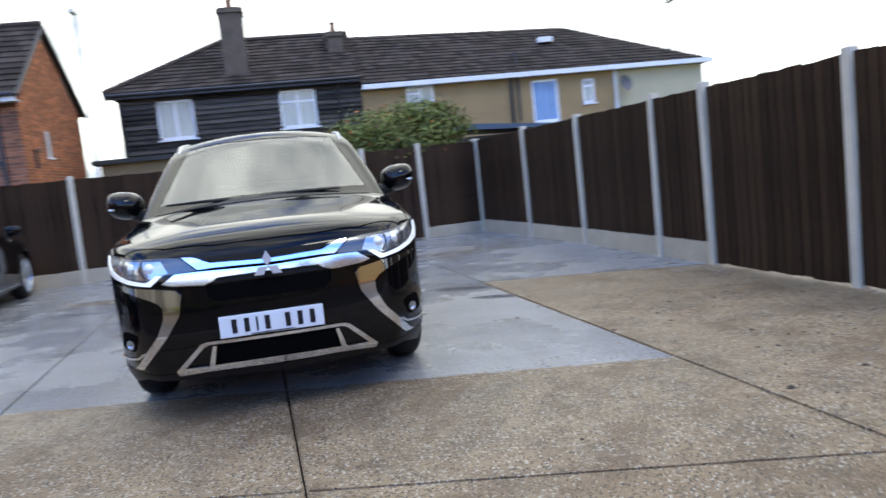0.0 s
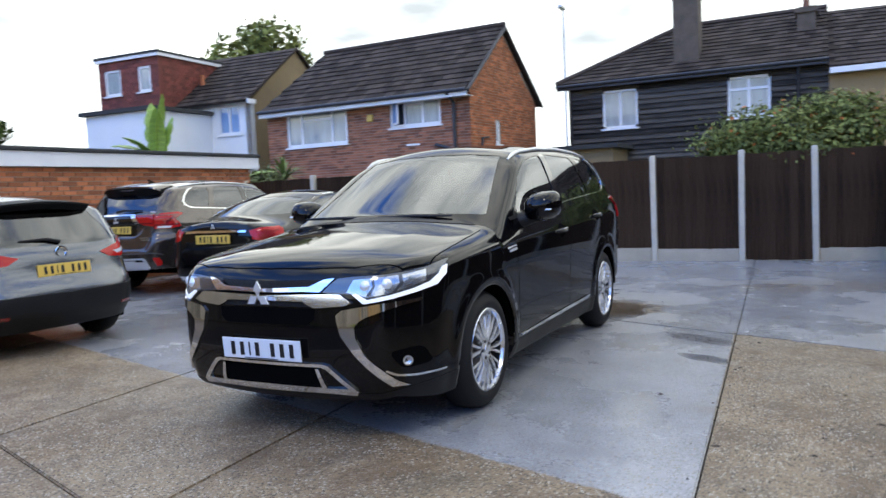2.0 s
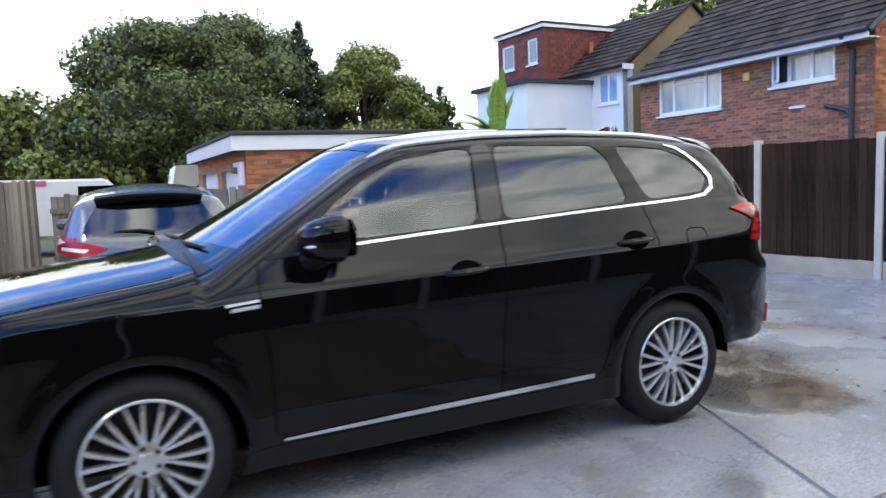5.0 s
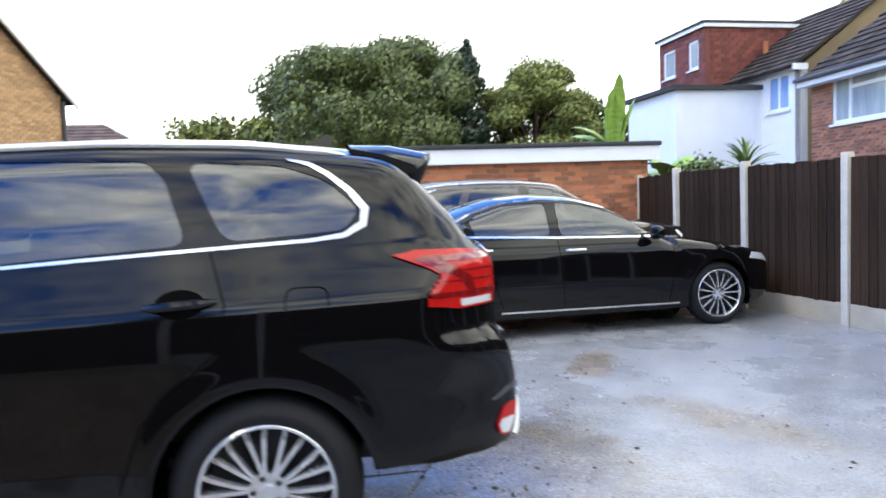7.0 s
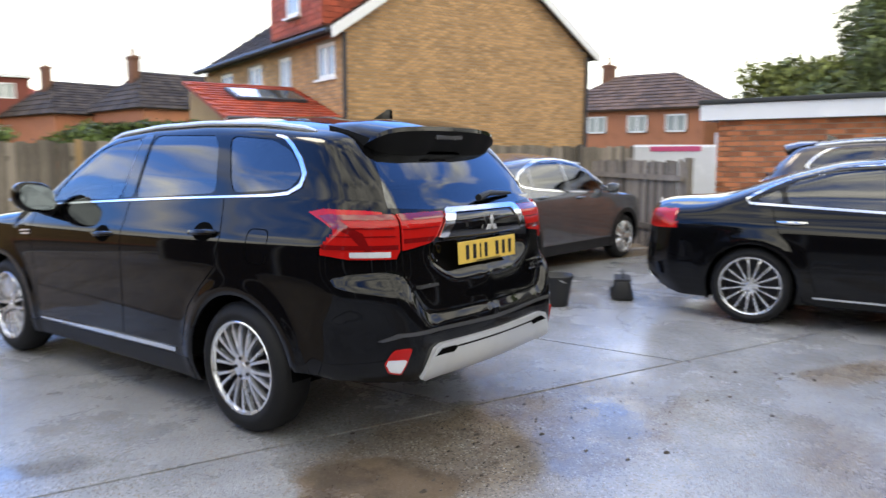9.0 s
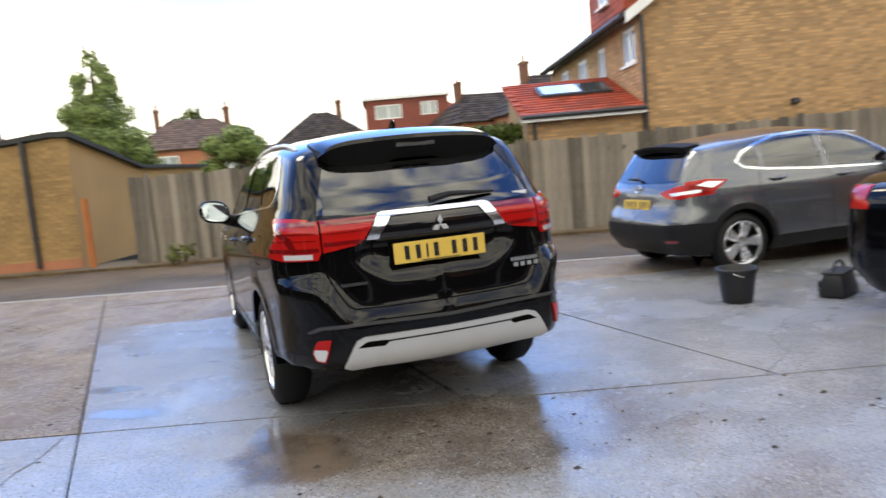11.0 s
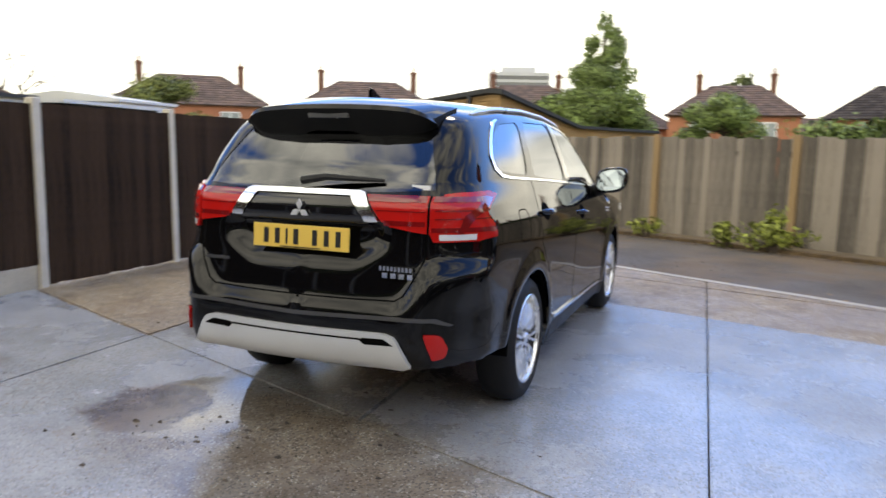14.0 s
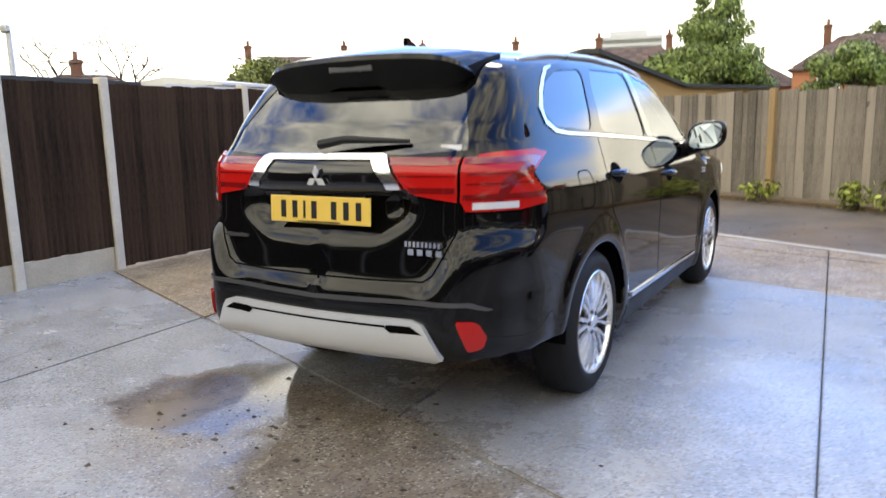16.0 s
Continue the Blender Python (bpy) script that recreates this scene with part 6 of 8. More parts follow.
    panels(car, sh, "chrome_line", band([(0.662, 0.405), (0.70, 0.377), (0.761, 0.364), (0.835, 0.362)], 0.011), "y", BRIGHT, 0.008, 0.008, fo)
    # flat sheet round the fog lamp, the hollow's shade given as colour
    panels(car, sh, "fog_recess", crisp([(0.68, 0.50), (0.79, 0.515), (0.815, 0.415), (0.72, 0.405)]), "y", SHADE_BLACK, 0.002, 0, fo)
    for sx in (1, -1):
        bm = bmesh.new()
        lathe(bm, [(0.0, 0.0005), (-0.002, 0.012), (-0.008, 0.018), (-0.008, 0.026), (0.02, 0.028)], 20, "y")
        part("fog_lamp", bm, LAMP_BRIGHT, car, smooth=True).matrix_local = pose(sx * 0.742, 0.208, 0.445, 0, 0, sx * 38)
    # lower grille is a flat sheet too, its depth painted near black
    panels(car, sh, "lower_grille", [(-0.001, 0.315), (0.33, 0.312), (0.31, 0.418), (-0.001, 0.425)], "y", SHADE_BLACK, 0.001, 0, fo, both=False)
    panels(car, sh, "lower_chrome", [(-0.001, 0.285), (0.344, 0.287), (0.505, 0.278), (0.518, 0.301), (0.374, 0.433), (0.345, 0.441), (-0.001, 0.441), (-0.001, 0.426), (0.33, 0.425), (0.36, 0.416), (0.47, 0.314), (0.35, 0.314), (0.318, 0.416), (0.300, 0.416), (0.322, 0.317), (-0.001, 0.320)], "y", CHROME, 0.014, 0.018, fo, "chrome lower bumper trim", both=False)
    panels(car, sh, "chin", [(-0.001, 0.20), (0.86, 0.20), (0.86, 0.33), (0.64, 0.285), (-0.001, 0.265)], "y", BLACK_PLASTIC, 0.002, 0.0, fo, both=False)
    number_plate(car, pose(-0.012, -0.022, 0.508, 4), PLATE_WHITE, "front_plate")
    badge(car, Matrix.Translation((0, -0.034, 0.79)), 0.080)
    for wx in (0.05, -0.55):
        bm = bmesh.new()
        tube(bm, [(wx + 0.45, 1.28, 1.135), (wx + 0.2, 1.24, 1.14), (wx - 0.08, 1.235, 1.138)], [0.006, 0.012, 0.008], 6)
        part("wiper", bm, BLACK_PLASTIC, car)
    hood = [(0.80, 0.38), (0.72, 0.24), (0.5, 0.135), (0.25, 0.095), (0.0, 0.085)]
    panels(car, sh, "bonnet_gap", band(hood + [(-0.01, 0.085)], 0.007), "z", SHADE_BLACK, 0.001, 0, lambda f: f.normal.z > 0.2, both=False)
    panels(car, sh, "bonnet_gap", band([(0.80, 0.38), (0.79, 0.7), (0.765, 1.12)], 0.006), "z", SHADE_BLACK, 0.001, 0, lambda f: f.normal.z > 0.2)
    panels(car, sh, "cowl", [(-0.001, 1.14), (0.5, 1.15), (0.74, 1.2), (0.73, 1.27), (0.5, 1.235), (-0.001, 1.225)], "z", BLACK_PLASTIC, 0.003, 0, lambda f: f.normal.z > 0.2, both=False)
    # ---- rear ----
    re = lambda f: f.normal.y > 0.15 and f.calc_center_median().y > 4.0
    lamps = panels(car, sh, "tail_light", [(0.622, 1.155), (0.72, 1.158), (0.86, 1.15), (0.88, 0.99), (0.79, 0.962), (0.640, 0.962), (0.622, 1.0)], "y", RED_LENS, 0.012, 0.016, lambda f: f.normal.y > 0.2 and f.calc_center_median().y > 4.2, "red tail light cluster")
    for l, sx in zip(lamps, (1, -1)):
        for z0, z1, x0, x1, mm in ((1.134, 1.156, 0.63, 0.85, RED_LENS_DARK), (1.098, 1.104, 0.64, 0.82, RED_LENS_DARK), (1.062, 1.068, 0.64, 0.82, RED_LENS_DARK), (1.005, 1.026, 0.63, 0.84, RED_LENS_DARK), (0.970, 0.996, 0.66, 0.785, CLEAR_LENS)):
            bm = patch(sh, [(x0, z0), (x1, z0), (x1, z1), (x0, z1)], "y", 0.0145, 0.002, re)
            part("lens_strip", bm if sx > 0 else flipped(bm), mm, l, smooth=True)
    wings = panels(car, sh, "tail_light_wing", [(4.13, 1.165), (4.22, 1.182), (4.40, 1.175), (4.50, 1.160), (4.52, 0.985), (4.43, 0.982), (4.36, 1.06), (4.26, 1.115)], "x", RED_LENS, 0.0115, 0.016, lambda f: f.normal.x > 0.45)
    for l, sx in zip(wings, (1, -1)):
        bm = patch(sh, [(4.20, 1.150), (4.28, 1.160), (4.42, 1.08), (4.45, 1.0), (4.43, 0.995), (4.37, 1.075)], "x", 0.0135, 0.002, lambda f: f.normal.x > 0.4)
        part("lens_strip", bm if sx > 0 else flipped(bm), RED_LENS_DARK, l, smooth=True)
    inner = panels(car, sh, "tailgate_light", [(0.322, 1.158), (0.612, 1.158), (0.612, 0.998), (0.45, 1.022), (0.402, 1.05)], "y", RED_LENS, 0.011, 0.014, re)
    for l, sx in zip(inner, (1, -1)):
        for z0, z1, x0, x1 in ((1.130, 1.156, 0.335, 0.605), (1.092, 1.097, 0.38, 0.605), (1.03, 1.052, 0.42, 0.605)):
            bm = patch(sh, [(x0, z0), (x1, z0), (x1, z1), (x0, z1)], "y", 0.0132, 0.002, re)
            part("lens_strip", bm if sx > 0 else flipped(bm), RED_LENS_DARK, l, smooth=True)
    panels(car, sh, "tailgate_chrome", [(-0.001, 1.143), (0.25, 1.143), (0.33, 1.052), (0.395, 1.050), (0.315, 1.158), (0.29, 1.165), (-0.001, 1.165)], "y", BRIGHT, 0.024, 0.026, re, "chrome tailgate bar", both=False)
    panels(car, sh, "tailgate_panel", [(-0.001, 1.035), (0.36, 1.035), (0.325, 1.055), (0.246, 1.141), (-0.001, 1.141)], "y", GLOSS_BLACK, 0.016, 0.018, re, both=False)
    number_plate(car, pose(0, 4.597, 0.953, 0, 0, 180) @ pose(0, 0, 0, -3), PLATE_YELLOW, "rear_plate")
    badge(car, pose(-0.006, 4.614, 1.083, 0, 0, 180), 0.052)
    for bx0, bx1, z0, z1, n, mm in ((0.415, 0.555, 0.817, 0.830, 10, SATIN_DARK), (-0.57, -0.405, 0.829, 0.849, 9, CHROME), (-0.575, -0.41, 0.797, 0.820, 4, CHROME)):
        for k in range(n):
            u0 = bx0 + (bx1 - bx0) * k / n
            part("lettering_bar", newbox(u0, 4.565, z0, u0 + (bx1 - bx0) / n * 0.62, 4.597, z1), mm, car)
    panels(car, sh, "bumper_step", [(-0.001, 0.618), (0.45, 0.628), (0.60, 0.633), (0.68, 0.628), (0.735, 0.592), (0.72, 0.588), (0.665, 0.612), (0.60, 0.615), (0.45, 0.610), (-0.001, 0.600)], "y", SATIN_DARK, 0.006, 0.008, re, both=False)
    panels(car, sh, "skid_panel", [(-0.001, 0.385), (0.55, 0.40), (0.585, 0.412), (0.56, 0.46), (0.53, 0.515), (0.51, 0.540), (0.465, 0.553), (-0.001, 0.548)], "y", SATIN, 0.02, 0.024, re, "silver rear skid panel", both=False)
    # slots and line lie flat on the skid panel, shade painted near black
    panels(car, sh, "skid_slot", [(0.345, 0.514), (0.37, 0.497), (0.515, 0.505), (0.465, 0.531), (0.355, 0.527)], "y", SHADE_BLACK, 0.0215, 0.0, re)
    panels(car, sh, "skid_line", [(-0.001, 0.515), (0.348, 0.516), (0.348, 0.525), (-0.001, 0.524)], "y", SHADE_BLACK, 0.0212, 0, re, both=False)

    refl = crisp([(0.632, 0.562), (0.694, 0.553), (0.716, 0.490), (0.704, 0.446), (0.664, 0.438)])
    low = crisp([(0.648, 0.510), (0.706, 0.506), (0.710, 0.484), (0.699, 0.452), (0.668, 0.446)])
    r2 = panels(car, sh, "rear_reflector", refl, "y", RED_LENS, 0.012, 0.014, re, "red bumper lamp")
    part("reversing_lens", patch(sh, low, "y", 0.0135, 0.003, re), CLEAR_LENS, r2[0], "white reversing lens", True)
    panels(car, sh, "tailgate_gap", band([(0.617, 1.165), (0.617, 0.99), (0.61, 0.88), (0.575, 0.80), (0.53, 0.72), (0.49, 0.695), (0.3, 0.690), (-0.01, 0.688)], 0.007), "y", SHADE_BLACK, 0.001, 0, re)

    tip = table([(-0.1, 4.36), (0.0, 4.36), (0.25, 4.353), (0.42, 4.325), (0.50, 4.295), (0.54, 4.255), (0.6, 4.22)], 0.01)
    bm = bmesh.new()
    strips = []
    for x in np.linspace(-0.54, 0.54, 41):
        a = abs(x) / 0.54
        y = float(tip(abs(x)))
        zt = 1.580 - 0.022 * a * a - 0.045 * a ** 9
        zb = 1.452 - 0.026 * min(1, max(0, (a - 0.22) / 0.12)) + 0.045 * max(0, (a - 0.82) / 0.18) ** 1.8
        zl = max(zt - 0.022, zb)
        zr = float(suv_top(4.0)) - 0.075 * (x / 0.65) ** 2 + 0.004
        strips.append(((x, 4.0, zr), (x, (4.0 + y) / 2, (zr + zt) / 2 + 0.018 - 0.01 * a ** 4), (x * (1 - 0.05 * a ** 6), y, zt), (x, y + 0.004, zl), (x * 0.99, y - 0.02, (zl + zb) / 2), (x * 0.98, y - 0.05, zb), (x * 0.98, 4.02, zb)))
    under = bmesh.new()
    for c0, c1, b in ((0, 2, bm), (2, 3, bm), (3, 6, under)):
        grid = [[b.verts.new(r[k]) for k in range(c0, c1 + 1)] for r in strips]
        for p, q in zip(grid, grid[1:]):
            for k in range(c1 - c0):
                b.faces.new((p[k], p[k + 1], q[k + 1], q[k]))
    for r in (strips[0], strips[-1]):
        under.faces.new([under.verts.new(v) for v in r])
    sp = part("spoiler", bm, paint, car, "black roof spoiler", True)
    part("spoiler_underside", under, UNDERSIDE, sp, "", True)
    part("brake_light", newbox(-0.115, 4.33, 1.512, 0.115, 4.352, 1.545, bevel=0.006), SATIN_DARK, sp)
    bm = bmesh.new()
    tube(bm, [(0.02, 4.55, 1.215), (-0.1, 4.535, 1.235), (-0.38, 4.49, 1.225)], [0.02, 0.016, 0.008], 8)
    wi = part("rear_wiper", bm, BLACK_PLASTIC, car, smooth=True)
    bm = bmesh.new()
    prism(bm, [(-0.09, -0.02), (0.075, -0.02), (0.078, 0.042), (0.05, 0.046), (-0.02, 0.014)], 0.022, pose(-0.012, 3.86, 1.645, 0, 0, 90) @ Matrix.Translation((0, -0.012, 0)))
    bmesh.ops.bevel(bm, geom=bm.edges[:], offset=0.006, segments=2, affect="EDGES")
    part("roof_aerial", bm, paint, car, "shark fin aerial", True)
    part("window_sticker", newbox(-0.60, 4.468, 1.19, -0.51, 4.472, 1.21), PLATE_WHITE, car)
    for sx in (1, -1):
        for cy in SUV_AXLES:
            wheel(car, sx * 0.868, cy, 0.348, 0.245, sx, "twin", 20)
    return car


main_car = suv(pose(0, 0, 0), "black family sport utility car parked on the painted concrete", BLACK_PAINT)


def simple_spec(L, H, T, Fz, Rz, Wy, Pz, axles, wr, bottom=0.2, tilt=0.05, roof_from=1.3, crown=0.06):
    T, Fz, Rz, Wy, Pz = table(T, 0.05), table(Fz, 0.02), table(Rz, 0.02), table(Wy, 0.1), table(Pz, 0.02)

    def field(p):
        x, y, z = p[:, 0], p[:, 1], p[:, 2]
        s = Wy(y) * Pz(z - tilt * (y - L / 2) / L * np.clip((z - 0.5) / 0.3, 0, 1))
        for cy in axles:
            d = np.hypot(y - cy, z - wr)
            s = s + 0.014 * np.exp(-(((d - wr - 0.06) / 0.05) ** 2)) * (z < 0.95)
        c = np.where(y < roof_from, 0.05 * (x / 0.8) ** 2, crown * (x / 0.6) ** 2)
        g = smax(x - s, z - (T(y) - c), 0.04)
        g = smax(g, Fz(z) + 0.10 * (x / 0.75) ** 2 + 0.34 * np.clip((x - 0.56) / 0.3, 0, 3) ** 2 - y, 0.03)
        g = smax(g, y - (Rz(z) - 0.07 * (x / 0.75) ** 2 - 0.24 * np.clip((x - 0.56) / 0.3, 0, 3) ** 2), 0.03)
        return smax(g, bottom - z, 0.02)

    return {"length": L, "height": H, "field": field, "core_y": (0.8, L - 0.9), "core_z": (0.5, 0.8)}


def plain_car(name, m, label, paint, spec, windows, screen, back, axles, wr, rim, spokes, style, half, trim, gaps, handles, mirror_at):
    car = thing(name, m, label, "car")
    sh = shell(spec, 0.04)
    body = sh.copy()
    L = spec["length"]
    gone = []
    fl = lambda f: f.normal.x > 0.3
    sc = lambda f: f.normal.y < -0.15 and f.normal.z > 0.1 and 0.9 < f.calc_center_median().y < 2.6
    bk = lambda f: f.normal.y > 0.12 and f.normal.z > 0.1 and f.calc_center_median().y > L - 1.6
    for poly in windows.values():
        gone += knife(body, crisp(poly), "x", fl)
    gone += knife(body, screen, "y", sc)
    gone += knife(body, back, "y", bk)
    for cy in axles:
        gone += knife(body, arc(cy, wr, wr + 0.035), "x", lambda f: f.calc_center_median().x > 0.45)
    bmesh.ops.delete(body, geom=list({f for f in gone if f.is_valid}), context="FACES")
    part("body", mirrored(body), paint, car, smooth=True)
    for n, poly in windows.items():
        panels(car, sh, n, crisp(poly), "x", TINT_GLASS if "rear" in n else CLEAR_GLASS, -0.004, 0, fl)
    panels(car, sh, "windscreen", screen, "y", CLEAR_GLASS, -0.003, 0, sc, both=False)
    panels(car, sh, "rear_window", back, "y", TINT_GLASS, -0.003, 0, bk, both=False)
    part("underbody", newbox(-0.7, 0.35, bottom_of(spec) + 0.01, 0.7, L - 0.4, 0.36), SHADE_BLACK, car)
    for cy in axles:
        for sx in (1, -1):
            bm = bmesh.new()
            lathe(bm, [(0.45, 0.002), (0.45, wr + 0.05), (0.84, wr + 0.05)], 32, "x", Matrix.Translation((0, cy, wr)) @ Matrix.Diagonal((sx, 1, 1, 1)))
            bmesh.ops.delete(bm, geom=[f for f in bm.faces if f.calc_center_median().z < 0.2], context="FACES")
            part("wheel_arch_liner", bm, SHADE_BLACK, car)
    part("dashboard", newbox(-0.7, 1.3, 0.7, 0.7, 1.75, 0.95, bevel=0.05), BLACK_PLASTIC, car)
    for sy in (2.15, 3.0):
        for sx in (-0.36, 0.36):
            st = link("seat", None, car)
            st.matrix_local = pose(sx, sy, 0.25)
            part("backrest", newbox(-0.24, 0.0, 0.1, 0.24, 0.14, 0.72, bevel=0.05, m=pose(0, 0.2, 0.1, -14)), SEAT, st)
            part("headrest", newbox(-0.13, 0.33, 0.83, 0.13, 0.42, 0.98, bevel=0.04), SEAT, st)
    panels(car, sh, "window_trim", trim, "x", CHROME, 0.005, 0.008, fl)
    for g in gaps:
        panels(car, sh, "door_gap", band(g, 0.006), "x", SHADE_BLACK, 0.0008, 0, fl)
    for hy, hz in handles:
        for sx in (1, -1):
            bm = bmesh.new()
            tube(bm, [(sx * (half - 0.02 + 0.035 * math.sin(math.pi * t)), hy - 0.11 + 0.22 * t, hz) for t in np.linspace(0, 1, 7)], [0.008, 0.014, 0.016, 0.016, 0.016, 0.014, 0.008], 8)
            part("door_handle", bm, paint if style == "five" else CHROME, car, smooth=True)
    for sx in (1, -1):
        bm = bmesh.new()
        bmesh.ops.create_uvsphere(bm, u_segments=16, v_segments=10, radius=1)
        for v in bm.verts:
            c = v.co
            v.co = (sx * (half + 0.07 + 0.10 * math.copysign(abs(c.x) ** 0.7, c.x)), mirror_at[0] + (0.10 if c.y < 0 else 0.02) * c.y, mirror_at[1] + 0.07 * math.copysign(abs(c.z) ** 0.75, c.z))
        if sx < 0:
            bmesh.ops.reverse_faces(bm, faces=bm.faces)
        part("door_mirror", bm, paint, car, smooth=True)
        for cy in axles:
            wheel(car, sx * (half - 0.012), cy, wr, rim, sx, style, spokes)
    return car, sh


def bottom_of(spec):
    return 0.2


def sedan(m):
    axles, wr = (0.84, 3.68), 0.33
    spec = simple_spec(4.69, 1.46, [(-0.3, 0.52), (0.0, 0.64), (0.12, 0.73), (0.3, 0.80), (0.6, 0.865), (1.0, 0.93), (1.35, 0.98), (2.05, 1.36), (2.35, 1.42), (2.7, 1.435), (3.1, 1.40), (3.45, 1.31), (4.05, 1.10), (4.2, 1.075), (4.6, 1.05), (5.0, 1.0)],
                       [(0, 0.2), (0.2, 0.1), (0.3, 0.02), (0.5, 0.0), (0.65, 0.02), (0.75, 0.08), (0.9, 0.3), (2, 1)],
                       [(0, 4.35), (0.25, 4.55), (0.35, 4.66), (0.5, 4.685), (0.65, 4.67), (0.9, 4.64), (1.0, 4.62), (1.1, 4.55), (2, 4.2)],
                       [(-0.3, 0.82), (0.4, 0.86), (0.9, 0.89), (3.6, 0.895), (4.3, 0.86), (5, 0.8)],
                       [(0, 0.9), (0.2, 0.95), (0.35, 0.985), (0.5, 1.0), (0.7, 0.995), (0.82, 0.985), (0.9, 0.96), (0.96, 0.92), (1.1, 0.86), (1.35, 0.69), (1.45, 0.6), (2, 0.3)], axles, wr, 0.19, 0.05, 1.3, 0.06)
    wins = {"front_door_window": [(1.56, 0.985), (1.72, 1.09), (1.95, 1.21), (2.2, 1.295), (2.55, 1.335), (2.56, 1.0)],
            "rear_door_window": [(2.66, 1.335), (3.05, 1.32), (3.35, 1.245), (3.46, 1.18), (3.42, 1.035), (2.66, 1.005)],
            "rear_quarter_window": [(3.50, 1.165), (3.66, 1.075), (3.62, 1.045), (3.47, 1.04)]}
    trim = band([(1.48, 0.955), (2.0, 0.968), (2.6, 0.985), (3.3, 1.015), (3.72, 1.035), (3.75, 1.07), (3.6, 1.165), (3.4, 1.262), (3.1, 1.345), (2.7, 1.372), (2.35, 1.352), (2.0, 1.262), (1.75, 1.145)], 0.02)
    gaps = ([(1.36, 0.86), (1.36, 0.6), (1.42, 0.3)], [(2.60, 0.98), (2.58, 0.6), (2.55, 0.3)], [(3.55, 1.02), (3.48, 0.8), (3.28, 0.62), (3.18, 0.32)])
    car, sh = plain_car("saloon", m, "black four door saloon car parked beside the fence", BLACK_PAINT, spec, wins,
                        [(-0.001, 1.01), (0.4, 1.0), (0.66, 0.99), (0.50, 1.31), (0.3, 1.345), (-0.001, 1.36)],
                        [(-0.001, 1.105), (0.4, 1.105), (0.60, 1.11), (0.48, 1.30), (0.3, 1.33), (-0.001, 1.34)], axles, wr, 0.25, 15, "many", 0.885, trim, gaps, ((2.42, 0.86), (3.38, 0.89)), (1.62, 1.0))
    re = lambda f: f.normal.y > 0.15 and f.calc_center_median().y > 4.0
    panels(car, sh, "tail_light", [(0.50, 0.93), (0.62, 0.955), (0.80, 0.97), (0.86, 0.93), (0.86, 0.80), (0.72, 0.79), (0.56, 0.82)], "y", RED_LENS, 0.006, 0.01, re)
    panels(car, sh, "tail_light_wing", [(4.33, 0.94), (4.62, 0.965), (4.64, 0.80), (4.45, 0.81)], "x", RED_LENS, 0.006, 0.01, lambda f: f.normal.x > 0.4)
    panels(car, sh, "boot_chrome", band([(-0.01, 0.925), (0.25, 0.925), (0.46, 0.92)], 0.028), "y", CHROME, 0.01, 0.012, re, both=False)
    number_plate(car, pose(0, 4.672, 0.83, 0, 0, 180), PLATE_YELLOW, "rear_plate")
    badge(car, pose(0, 4.66, 0.985, 0, 0, 180), 0.04)
    panels(car, sh, "exhaust_trim", [(0.42, 0.36), (0.62, 0.36), (0.62, 0.31), (0.42, 0.31)], "y", CHROME, 0.004, 0.006, re)
    panels(car, sh, "headlight", [(0.50, 0.66), (0.80, 0.74), (0.84, 0.68), (0.62, 0.60)], "y", CLEAR_LENS, 0.004, 0.006, frontish)
    panels(car, sh, "sill_trim", band([(1.3, 0.26), (3.2, 0.275)], 0.016), "x", CHROME, 0.006, 0.01, lambda f: f.normal.x > 0.3)
    return car


